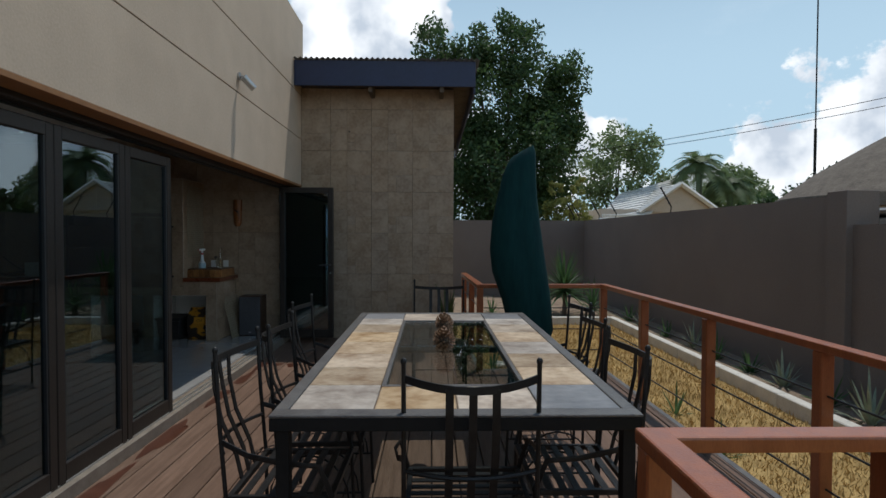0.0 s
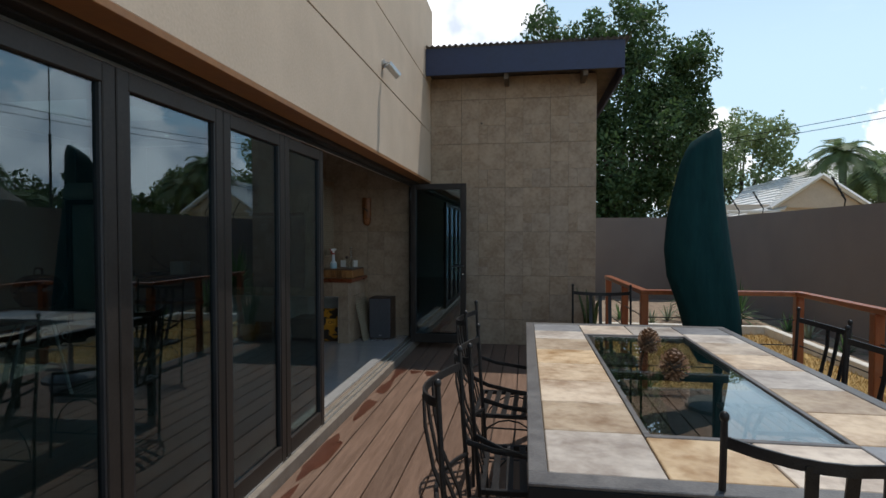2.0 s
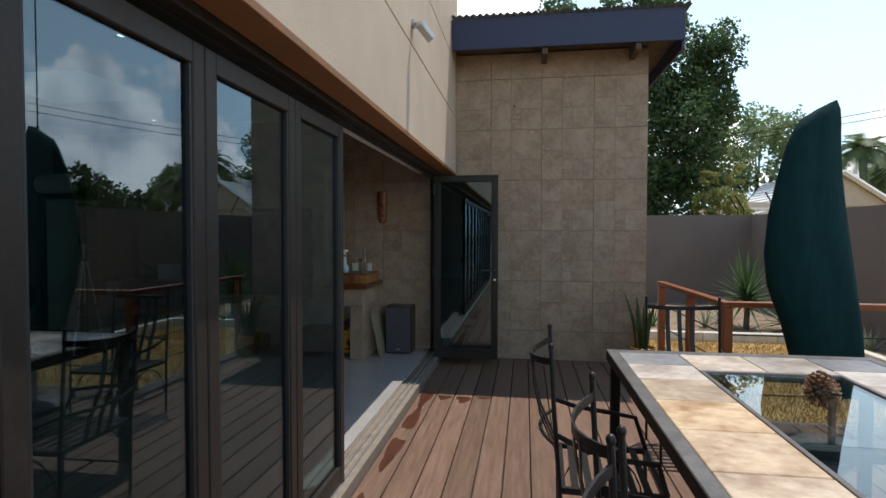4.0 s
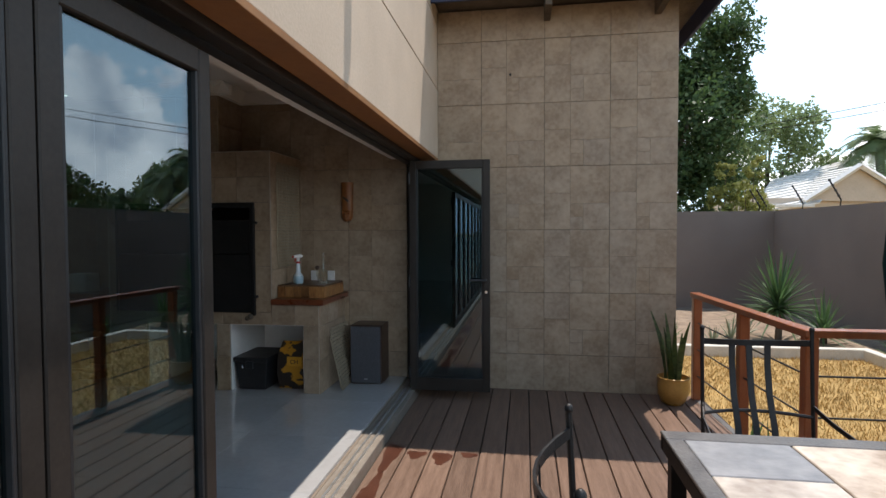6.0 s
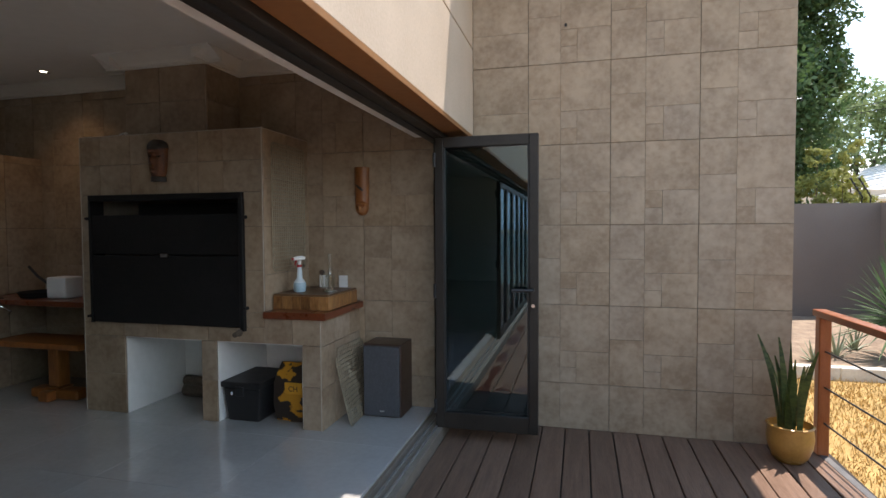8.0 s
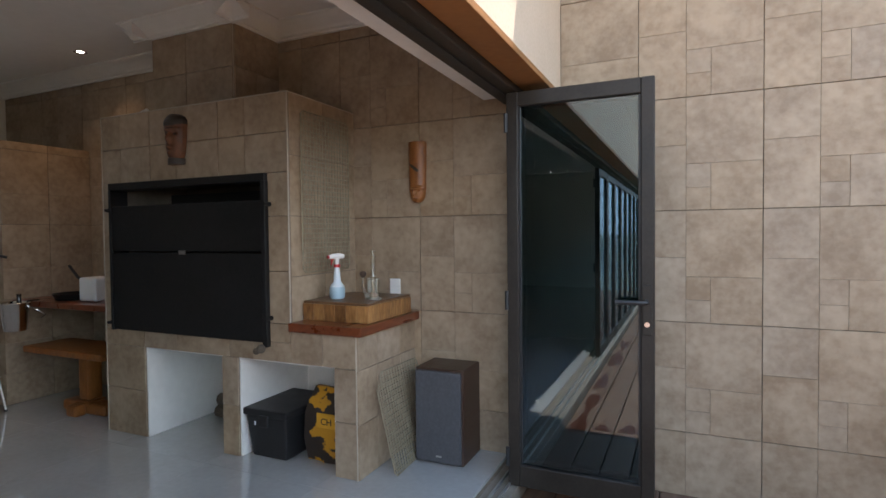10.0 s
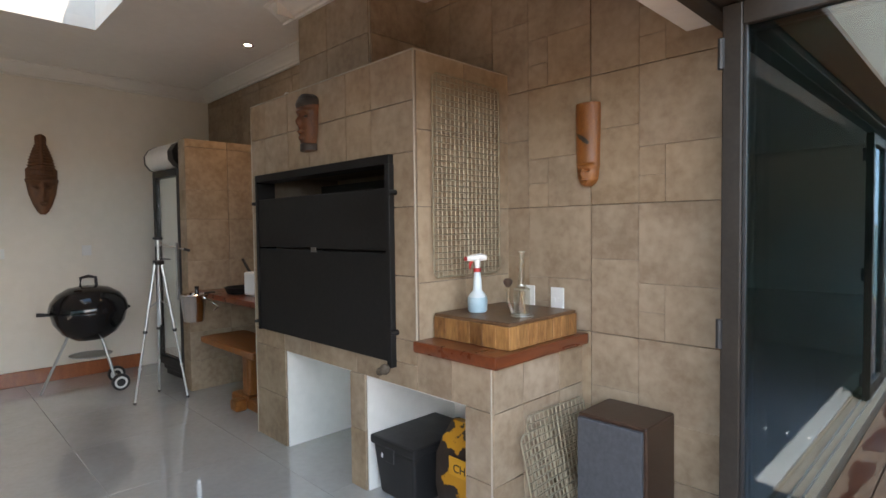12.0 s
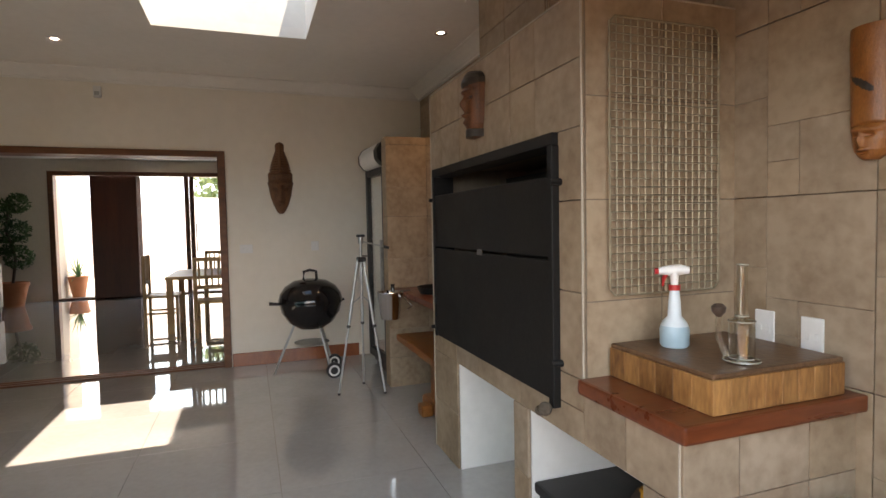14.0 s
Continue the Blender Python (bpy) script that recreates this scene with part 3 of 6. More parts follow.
bm = bmesh.new()
box(bm, 4.6, 6.1, -0.6, 4.85, 16.4, 1.88)
box(bm, 4.62, -6.0, -0.6, 4.82, 5.8, 1.55)
wall_east = wall("wall_east", "taupe plastered garden boundary wall, stepped at a pier", bm, M_BOUND)
part("pier", bbox(4.54, 5.8, -0.6, 4.91, 6.1, 1.93, 0.006), M_BOUND, wall_east)
bm = bmesh.new()
box(bm, -6.0, 16.2, -0.6, 4.6, 16.4, 1.88)
wall("wall_back_garden", "taupe plastered boundary wall behind the planting bed", bm, M_BOUND)
bm = bmesh.new()
box(bm, -2.0, -7.2, -0.6, 4.9, -7.0, 1.25)
wall("wall_front_garden", "pale blue-green garden wall behind the walker", bm, M_TEAL)

kerb = thing("garden_kerb", "pale concrete kerb edging the planting beds", "kerb", (3.85, 5, -0.46), kind="structure")
for y0 in np.arange(-5.0, 11.3, 1.2):
    part("kerb_stone", bbox(3.80, y0 + 0.004, -0.5, 3.93, min(y0 + 1.196, 11.35), -0.30, 0.01), M_KERB, kerb)
for x0 in np.arange(-0.4, 3.9, 1.2):
    part("kerb_stone", bbox(x0 + 0.004, 11.35, -0.5, min(x0 + 1.196, 3.93), 11.48, -0.30, 0.01), M_KERB, kerb)
bm = bmesh.new()
for x0, y0, x1, y1 in ((3.93, -6, 4.62, 16.2), (0.335, 11.48, 3.93, 16.2)):
    g = bmesh.ops.create_grid(bm, x_segments=14, y_segments=30, size=0.5)["verts"]
    for v in g:
        v.co = Vector((x0 + (v.co.x + 0.5) * (x1 - x0), y0 + (v.co.y + 0.5) * (y1 - y0), -0.37 + 0.05 * noise.noise(v.co * 9)))
solid("planting_bed", bm, M_SOIL, "sandy brown soil of the planting beds", "soil", "structure")

# ---- folding doors ----
def leaf(bm_parent, width, h=2.05, z=0.0, handle=False):
    """Parts of one glazed leaf in its own x from 0 to width, at y = 0."""
    s = 0.062
    for n_, b in (("stile", (0, -0.025, z, s, 0.025, z + h)), ("stile", (width - s, -0.025, z, width, 0.025, z + h)),
                  ("top_rail", (s, -0.024, z + h - 0.075, width - s, 0.024, z + h)), ("bottom_rail", (s, -0.024, z, width - s, 0.024, z + 0.115))):
        part(n_, bbox(*b, 0.004), M_FRAME, bm_parent, local=True)
    for n_, b in (("bead", (s, -0.012, z + 0.115, s + 0.012, 0.020, z + h - 0.075)), ("bead", (width - s - 0.012, -0.012, z + 0.115, width - s, 0.020, z + h - 0.075))):
        part(n_, bbox(*b, 0.002), M_BLACK, bm_parent, local=True)
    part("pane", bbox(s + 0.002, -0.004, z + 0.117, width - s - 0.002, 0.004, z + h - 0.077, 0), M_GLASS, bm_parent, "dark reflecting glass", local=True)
    for zz in (z + 0.16, z + h / 2 - 0.05, z + h - 0.16):
        bm = bmesh.new()
        tube(bm, [(0.0, -0.034, zz - 0.05), (0.0, -0.034, zz + 0.05)], 0.011, 8)
        part("hinge", bm, M_BLACK, bm_parent, local=True, smooth=True)


edges = [4.39, 3.73, 3.03, 2.31, 1.60, 0.89, 0.18, -0.53, -1.24, -1.95, -2.66]
for y1, y0 in zip(edges, edges[1:]):
    lf = thing("folding_door_leaf", "closed dark bronze aluminium folding door leaf with glass", "door", (XD, y1, -0.02), -90.0, "folding door leaves")
    leaf(lf, y1 - y0 - 0.006)
for i, y in enumerate((7.60, 7.685)):
    lf = thing("folding_door_leaf", "dark bronze aluminium glass door leaf, folded open" if i else "dark bronze aluminium glass door leaf with lever handle, standing open", "door", (-2.10, y, -0.02), 0.0, "folding door leaves")
    leaf(lf, 0.735 - 0.012 * i, 2.10)
    if i == 0:
        part("lock_plate", bbox(0.682, -0.031, 0.86, 0.722, -0.025, 1.10, 0.002), M_FRAME, lf, local=True)
        bm = bmesh.new()
        tube(bm, [(0.70, -0.03, 1.02), (0.70, -0.075, 1.02), (0.66, -0.085, 1.02), (0.56, -0.085, 1.02)], 0.011, 8)
        part("lever_handle", bm, M_BLACK, lf, local=True, smooth=True)
        bm = bmesh.new()
        tube(bm, [(0.702, -0.036, 0.91), (0.702, -0.028, 0.91)], 0.013, 10)
        part("key_cylinder", bm, M_CHROME, lf, local=True)
dframe = thing("door_1", "dark bronze aluminium door frame with track and sill", "door frame", (XD, 4.5, 0), kind="structure")
part("head_track", bbox(-2.195, -3.2, 2.085, -2.055, 7.95, 2.16, 0.004), M_FRAME, dframe)
part("track_slot", bbox(-2.145, -3.2, 2.076, -2.115, 7.94, 2.085, 0), M_BLACK, dframe)
part("sill", bbox(-2.20, -3.2, -0.12, -2.05, 7.98, -0.022, 0.004), M_SILL, dframe, "weathered bronze sill track")
part("sill_rib", bbox(-2.15, -3.2, -0.022, -2.14, 7.98, -0.006, 0.001), M_ALU, dframe)
part("sill_rib", bbox(-2.10, -3.2, -0.022, -2.09, 7.98, -0.006, 0.001), M_ALU, dframe)
part("jamb", bbox(-2.19, 7.915, -0.02, -2.06, 7.985, 2.075, 0.004), M_FRAME, dframe)

# ---- small fittings on the walls ----
bolt = thing("wall_bolt", "small dark bolt end in the tiled wall", "bolt", (-1.195, YT - 0.012, 2.932))
bm = bmesh.new()
tube(bm, [(0, 0.002, 0), (0, -0.012, 0)], 0.011, 8)
tube(bm, [(0, -0.012, 0), (0, -0.022, 0.006)], [0.006, 0.004], 8)
part("bolt_end", bm, M_BLACK, bolt, local=True)
sensor = thing("alarm_sensor", "small white alarm sensor under the cornice", "sensor", (XW, 4.93, 2.635))
part("body", bbox(0, -0.03, -0.05, 0.045, 0.03, 0.05, 0.008, 2), M_WPLAS, sensor, local=True)
part("lens", bbox(0.045, -0.02, -0.035, 0.052, 0.02, 0.0, 0.003), M_ALU, sensor, local=True)
clip = thing("metal_clip", "small grey metal clip lying on top of the grill", "clip", (-4.52, 7.29, 2.158))
bm = bmesh.new()
tube(bm, [(-0.03, 0, 0.008), (0, 0.005, 0.02), (0.03, 0, 0.012)], 0.008, 7)
part("spring", bm, M_ALU, clip, local=True)
bm = bmesh.new()
ball(bm, (0.03, 0, 0.016), 0.014)
part("knob", bm, M_WPLAS, clip, local=True)

# ---- deck railing ----
rail = thing("deck_railing", "varnished reddish timber railing with thin steel cables", "railing", (2.0, 4.0, DECK_Z), kind="structure")
RP = [(0.49, 7.93), (0.56, 6.07), (1.97, 6.09), (2.06, 1.43), (0.63, 1.43), (0.68, -3.0)]
RZ = 0.87


def beam_between(p, q, w, z0, z1, trim=0.0):
    bm = bmesh.new()
    d = (Vector(q) - Vector(p))
    L = d.length
    box(bm, -trim, -w / 2, z0, L + trim, w / 2, z1)
    soft(bm, 0.008, 2)
    bm.transform(Matrix.Translation((p[0], p[1], 0)) @ Matrix.Rotation(math.atan2(d.y, d.x), 4, 'Z'))
    return bm


for i, (p, q) in enumerate(zip(RP, RP[1:])):
    part("top_rail", beam_between(p, q, 0.085, RZ - 0.045 + 0.001 * i, RZ + 0.001 * i, 0.04), M_RAIL, rail)
    for z in (0.12, 0.36, 0.60):
        bm = bmesh.new()
        tube(bm, [(*p, z), (*q, z)], 0.006, 6)
        part("cable", bm, M_IRON, rail, "thin dark steel cable")
posts = [(0.49, 7.90), (0.53, 6.95), (0.56, 6.07), (1.97, 6.09), (1.985, 4.95), (2.005, 3.80), (2.035, 2.70), (2.06, 1.43), (0.63, 1.43), (1.3, 1.43), (0.645, 0.1), (0.66, -1.3)]
for x, y in posts:
    part("post", bbox(x - 0.036, y - 0.036, DECK_Z - 0.3 if (x, y) != (0.49, 7.90) else DECK_Z, x + 0.036, y + 0.036, RZ - 0.044, 0.006), M_RAIL, rail)
for p, q in zip(RP, RP[1:]):
    part("edge_board", beam_between(p, q, 0.05, DECK_Z - 0.3, DECK_Z + 0.004, 0.02), M_TFRAME, rail, "grey weathered deck edge board")

# ---- table ----
TZ = 0.75
tx0, tx1, ty0, ty1 = -0.59, 0.805, 1.95, 4.64
gx0, gx1, gy0, gy1 = -0.19, 0.415, 2.365, 4.185
table = thing("dining_table", "long iron patio table with slate tiles and dark glass centre", "table", ((tx0 + tx1) / 2, (ty0 + ty1) / 2, DECK_Z))
for b in ((tx0, ty0, tx1, ty0 + 0.075), (tx0, ty1 - 0.075, tx1, ty1), (tx0, ty0 + 0.075, tx0 + 0.055, ty1 - 0.075), (tx1 - 0.055, ty0 + 0.075, tx1, ty1 - 0.075)):
    part("rim", bbox(b[0], b[1], TZ - 0.012, b[2], b[3], TZ, 0.003), M_TFRAME, table)
for b in ((gx0 - 0.02, gy0 - 0.025, gx1 + 0.02, gy0), (gx0 - 0.02, gy1, gx1 + 0.02, gy1 + 0.025), (gx0 - 0.02, gy0, gx0, gy1), (gx1, gy0, gx1 + 0.02, gy1)):
    part("glass_rim", bbox(b[0], b[1], TZ - 0.04, b[2], b[3], TZ + 0.001, 0.002), M_TFRAME, table)
ym = (gy0 + gy1) / 2
for y0, y1 in ((gy0, ym - 0.002), (ym + 0.002, gy1)):
    part("glass_top", bbox(gx0, y0, TZ - 0.014, gx1, y1, TZ - 0.006, 0.001), M_TGLASS, table, "dark reflecting table glass")
part("crossbar", bbox(gx0, ym - 0.02, TZ - 0.05, gx1, ym + 0.02, TZ - 0.016, 0.002), M_IRON, table)
for x in (tx0 + 0.045, tx1 - 0.045):
    for y in (ty0 + 0.045, ty1 - 0.045):
        part("leg", bbox(x - 0.025, y - 0.025, DECK_Z, x + 0.025, y + 0.025, TZ - 0.062, 0.003), M_STEELB, table)
for b in ((tx0 + 0.001, ty0 + 0.001, tx1 - 0.001, ty0 + 0.03), (tx0 + 0.001, ty1 - 0.03, tx1 - 0.001, ty1 - 0.001), (tx0 + 0.001, ty0 + 0.03, tx0 + 0.03, ty1 - 0.03), (tx1 - 0.03, ty0 + 0.03, tx1 - 0.001, ty1 - 0.03)):
    part("apron", bbox(b[0], b[1], TZ - 0.062, b[2], b[3], TZ - 0.0125, 0.003), M_STEELB, table)
part("tile_bed", bbox(tx0 + 0.055, ty0 + 0.075, TZ - 0.035, gx0 - 0.02, ty1 - 0.075, TZ - 0.012, 0), M_GROUT, table)
part("tile_bed", bbox(gx1 + 0.02, ty0 + 0.075, TZ - 0.035, tx1 - 0.055, ty1 - 0.075, TZ - 0.012, 0), M_GROUT, table)
part("tile_bed", bbox(gx0 - 0.02, ty0 + 0.075, TZ - 0.035, gx1 + 0.02, gy0 - 0.025, TZ - 0.012, 0), M_GROUT, table)
part("tile_bed", bbox(gx0 - 0.02, gy1 + 0.025, TZ - 0.035, gx1 + 0.02, ty1 - 0.075, TZ - 0.012, 0), M_GROUT, table)
ys = [ty0 + 0.075, gy0, 2.69, 3.01, 3.35, 3.69, 4.02, 4.30, ty1 - 0.075]
for x0, x1 in ((tx0 + 0.055, gx0 - 0.02), (gx1 + 0.02, tx1 - 0.055)):
    for y0, y1 in zip(ys, ys[1:]):
        piece("slate_tile", (x1 - x0 - 0.006, y1 - y0 - 0.006, 0.012), ((x0 + x1) / 2, (y0 + y1) / 2, TZ - 0.007), M_SLATEG if (y1 > 4.5 or (x0 > 0 and y0 < 2.1)) else M_SLATE, table, 0.003)
for y0, y1 in ((ty0 + 0.075, gy0 - 0.025), (gy1 + 0.025, ty1 - 0.075)):
    xm = (gx0 + gx1) / 2
    for x0, x1 in ((gx0 - 0.02, xm), (xm, gx1 + 0.02)):
        piece("slate_tile", (x1 - x0 - 0.006, y1 - y0 - 0.006, 0.012), ((x0 + x1) / 2, (y0 + y1) / 2, TZ - 0.007), M_SLATE, table, 0.003)


# ---- chairs: back at y = 0, seat towards +y ----
def arc(a, b, sag, n=9, axis=1):
    a, b = Vector(a), Vector(b)
    out = []
    for i in range(n):
        t = i / (n - 1)
        p = a.lerp(b, t)
        p[axis] += sag * 4 * t * (1 - t)
        out.append(p)
    return out


def ribbon(bm, pts, side, hw, ht):
    """A flat bar along pts: hw half its width along side, ht half its thickness."""
    pts, side = [Vector(p) for p in pts], Vector(side)
    rows = []
    for i, p in enumerate(pts):
        n = (pts[min(i + 1, len(pts) - 1)] - pts[max(i - 1, 0)]).cross(side).normalized()
        rows.append([bm.verts.new(p + side * hw * a + n * ht * b) for a, b in ((-1, -1), (1, -1), (1, 1), (-1, 1))])
    for A, B in zip(rows, rows[1:]):
        for k in range(4):
            bm.faces.new((A[k], A[(k + 1) % 4], B[(k + 1) % 4], B[k]))
    bm.faces.new(rows[0][::-1]), bm.faces.new(rows[-1])


chair = thing("patio_chair", "black wrought iron patio chair with slatted seat and curved back", "chair", (0.162, 1.99, DECK_Z), 0.0, "chairs round the patio table")
W = 0.255
for s in (-1, 1):
    bm = bmesh.new()
    tube(bm, [(s * W, 0.03, 0), (s * W, 0.02, 0.44), (s * W, -0.005, 0.75), (s * W, -0.02, 1.035)], 0.0095, 8)
    ball(bm, (s * W, -0.02, 1.045), 0.0125, 1.2)
    part("back_post", bm, M_IRON, chair, local=True, smooth=True)
    bm = bmesh.new()
    tube(bm, [(s * W, 0.47, 0), (s * W, 0.45, 0.44)], 0.0095, 8)
    part("front_leg", bm, M_IRON, chair, local=True, smooth=True)
    bm = bmesh.new()
    tube(bm, [(s * W, 0.0, 0.67), (s * (W + 0.03), 0.12, 0.625), (s * (W + 0.05), 0.28, 0.60), (s * (W + 0.035), 0.41, 0.585), (s * W, 0.455, 0.44)], 0.013, 6, 0.45)
    part("arm", bm, M_IRON, chair, local=True, smooth=True)
    bm = bmesh.new()
    tube(bm, [(s * W, 0.03, 0.18), (s * W, 0.46, 0.18)], 0.006, 6)
    part("side_stretcher", bm, M_IRON, chair, local=True)
    bm = bmesh.new()
    tube(bm, [(s * W * 0.96, 0.04 + 0.2 * (1 - math.cos(a)) , 0.18 + 0.23 * math.sin(a)) for a in np.linspace(0, math.pi, 11)], 0.005, 6)
    part("scroll", bm, M_IRON, chair, local=True, smooth=True)
bm = bmesh.new()
pts = arc((-W, -0.015, 0.98), (W, -0.015, 0.98), -0.095)
for p in pts:
    p.z -= 0.022 * (1 - (p.x / W) ** 2)
ribbon(bm, pts, (0, 0, 1), 0.015, 0.004)
part("top_rail", bm, M_IRON, chair, local=True, smooth=True)
for i, x in enumerate((-0.085, 0.0, 0.085, )):
    bm = bmesh.new()
    dz = 0.022 * (1 - (x / W) ** 2)
    ribbon(bm, [(x, 0.03, 0.42), (x, 0.0, 0.55), (x, -0.065, 0.7), (x, -0.095, 0.85), (x, -0.015 - 0.095 * (1 - (x / W) ** 2), 0.98 - dz)], (1, 0, 0), 0.015, 0.003)
    part("back_slat", bm, M_IRON, chair, local=True, smooth=True)
bm = bmesh.new()
tube(bm, arc((-W, 0.01, 0.62), (W, 0.01, 0.62), -0.075), 0.009, 6)
part("back_hoop", bm, M_IRON, chair, local=True, smooth=True)
for b in ((-W, 0.02, 0.42, W, 0.045, 0.445), (-W, 0.435, 0.42, W, 0.46, 0.445), (-W, 0.045, 0.42, -W + 0.02, 0.435, 0.445), (W - 0.02, 0.045, 0.42, W, 0.435, 0.445)):
    part("seat_frame", bbox(*b, 0.002), M_IRON, chair, local=True)
for i in range(6):
    y = 0.085 + i * 0.06
    part("seat_slat", bbox(-W + 0.021, y - 0.016, 0.437, W - 0.021, y + 0.016, 0.443, 0.001), M_IRON, chair, local=True)
bm = bmesh.new()
tube(bm, [(-W, 0.25, 0.18), (W, 0.25, 0.18)], 0.006, 6)
part("cross_stretcher", bm, M_IRON, chair, local=True)
for x, y, rz in ((-0.845, 2.425, -91), (-0.81, 3.00, -89), (-0.92, 3.97, -92), (1.08, 3.92, 92), (0.97, 3.22, 89), (0.90, 2.46, 90), (0.09, 5.58, 180)):
    copy_thing(chair, pose(x, y, DECK_Z, 0, 0, rz))

# ---- pine cones on the table ----
def pine_cone(x, y, z, r, tilt, seed):
    rnd = random.Random(seed)
    t = thing("pine_cone", "open brown pine cone lying on the table glass", "pine cone", (x, y, z), group="pine cones")
    bm = bmesh.new()
    ball(bm, (0, 0, r), r * 0.55, 1.3)
    part("core", bm, M_BARK, t, local=True, smooth=True)
    bm = bmesh.new()
    for k in range(95):
        u = (k + 0.5) / 95
        th = k * 2.39996
        el = math.asin(2 * u - 1)
        d = Vector((math.cos(th) * math.cos(el), math.sin(th) * math.cos(el), math.sin(el) * 1.15))
        c = Vector((0, 0, r * 1.02))
        side = d.cross(Vector((0, 0, 1)))
        side = side.normalized() if side.length > 0.05 else Vector((1, 0, 0))
        up = side.cross(d).normalized()
        w = r * 0.17 * rnd.uniform(0.8, 1.2)
        tip = c + d * r * rnd.uniform(0.95, 1.12) + up * r * 0.18
        a, b = c + d * r * 0.45 - side * w * 0.5, c + d * r * 0.45 + side * w * 0.5
        vs = [bm.verts.new(p) for p in (a, b, tip + side * w, tip + up * w * 0.9, tip - side * w)]
        bm.faces.new(vs)
    bmesh.ops.solidify(bm, geom=bm.faces[:], thickness=r * 0.05)
    part("scaly_body", bm, M_CONE, t, local=True)["kind"] = "stuff"


pine_cone(0.10, 3.72, TZ - 0.006, 0.060, 0, 1)
pine_cone(0.085, 3.13, TZ - 0.006, 0.062, 0, 2)

# ---- closed umbrella ----
um = thing("patio_umbrella", "closed patio umbrella in a dark green canvas cover", "umbrella", (0.98, 5.5, DECK_Z))
bm = bmesh.new()
prof = [(0.30, 1.06, 0.16), (0.45, 1.04, 0.225), (0.77, 0.985, 0.252), (1.05, 0.915, 0.280), (1.28, 0.885, 0.275), (1.55, 0.875, 0.245), (1.80, 0.885, 0.205), (2.02, 0.905, 0.172), (2.16, 0.925, 0.150), (2.24, 0.945, 0.125), (2.31, 0.985, 0.06)]
rings = []
for z, cx, h in prof:
    rings.append([bm.verts.new((cx + h * math.cos(a) * (1 + 0.03 * math.sin(5 * a)), 5.5 + 0.55 * h * math.sin(a) * (1 + 0.08 * math.sin(7 * a + z * 2)), z + (0.03 * math.cos(a) if z > 2.1 else 0))) for a in np.linspace(0, 2 * math.pi, 28, endpoint=False)])
for A, B in zip(rings, rings[1:]):
    for k in range(28):
        bm.faces.new((A[k], A[(k + 1) % 28], B[(k + 1) % 28], B[k]))
bm.faces.new(rings[0][::-1]), bm.faces.new(rings[-1])
part("cover", bm, M_CANVAS, um, smooth=True)
bm = bmesh.new()
tube(bm, [(1.06, 5.5, DECK_Z + 0.06), (1.06, 5.5, 0.32)], 0.025, 10)
part("pole", bm, M_ALU, um, smooth=True)
bm = bmesh.new()
lathe(bm, [(0.26, 0), (0.26, 0.03), (0.22, 0.055), (0.04, 0.065)], 24, (1.06, 5.5, DECK_Z))
part("base_plate", bm, M_TFRAME, um, smooth=True)

# ---- security light on the facade ----
sl = thing("security_light", "small grey security spotlight on a wall bracket", "lamp", (XF, 5.40, 2.95))
bm = bmesh.new()
tube(bm, [(XF, 5.40, 2.98), (XF + 0.02, 5.40, 2.98)], 0.04, 12)
part("wall_plate", bm, M_ALU, sl, smooth=True)
bm = bmesh.new()
tube(bm, [(XF + 0.01, 5.40, 2.98), (XF + 0.08, 5.40, 2.98), (XF + 0.10, 5.40, 2.94)], 0.014, 8)
part("bracket", bm, M_ALU, sl, smooth=True)
bm = bmesh.new()
tube(bm, [(XF + 0.06, 5.36, 2.965), (XF + 0.14, 5.44, 2.87)], 0.036, 14)
part("lamp_head", bm, M_ALU, sl, smooth=True)


# ---- garden plants ----
def blade(bm, base, d, length, w, droop, n=4, up=0.8):
    """One strap leaf that leaves base towards the flat direction d."""
    side = Vector((-d.y, d.x, 0))
    prev = None
    for i in range(n + 1):
        t = i / n
        p = base + d * (length * t * (1 - up * 0.55)) + Vector((0, 0, length * up * t - droop * length * t * t))
        ww = w * (1 - t) ** 0.7 * (0.75 + 0.5 * t) if i < n else 0.001
        cur = [bm.verts.new(p - side * ww * 0.5), bm.verts.new(p + Vector((0, 0, -ww * 0.25))), bm.verts.new(p + side * ww * 0.5)]
        if prev:
            bm.faces.new((prev[0], prev[1], cur[1], cur[0]))
            bm.faces.new((prev[1], prev[2], cur[2], cur[1]))
        prev = cur


def rosette(name, label, category, at, count, length, w, material, seed, group="", stem=0.0, low=0.25):
    rnd = random.Random(seed)
    t = thing(name, label, category, at, group=group)
    if stem:
        bm = bmesh.new()
        tube(bm, [(0, 0, -0.08), (0.03, 0.02, stem * 0.6), (0, 0, stem)], [0.06, 0.05, 0.05], 8)
        part("stem", bm, M_BARK, t, local=True, smooth=True)
    bm = bmesh.new()
    for k in range(count):
        a = k * 2.39996 + rnd.uniform(-0.2, 0.2)
        u = (k + 0.5) / count
        blade(bm, Vector((0, 0, stem * (0.8 + 0.2 * u) - 0.03)), Vector((math.cos(a), math.sin(a), 0)), length * rnd.uniform(0.75, 1.1), w * rnd.uniform(0.8, 1.1), 0.25 * (1 - u) + 0.05, up=low + (1.25 - low) * u)
    part("leaves", bm, material, t, local=True)["kind"] = "stuff"
    return t


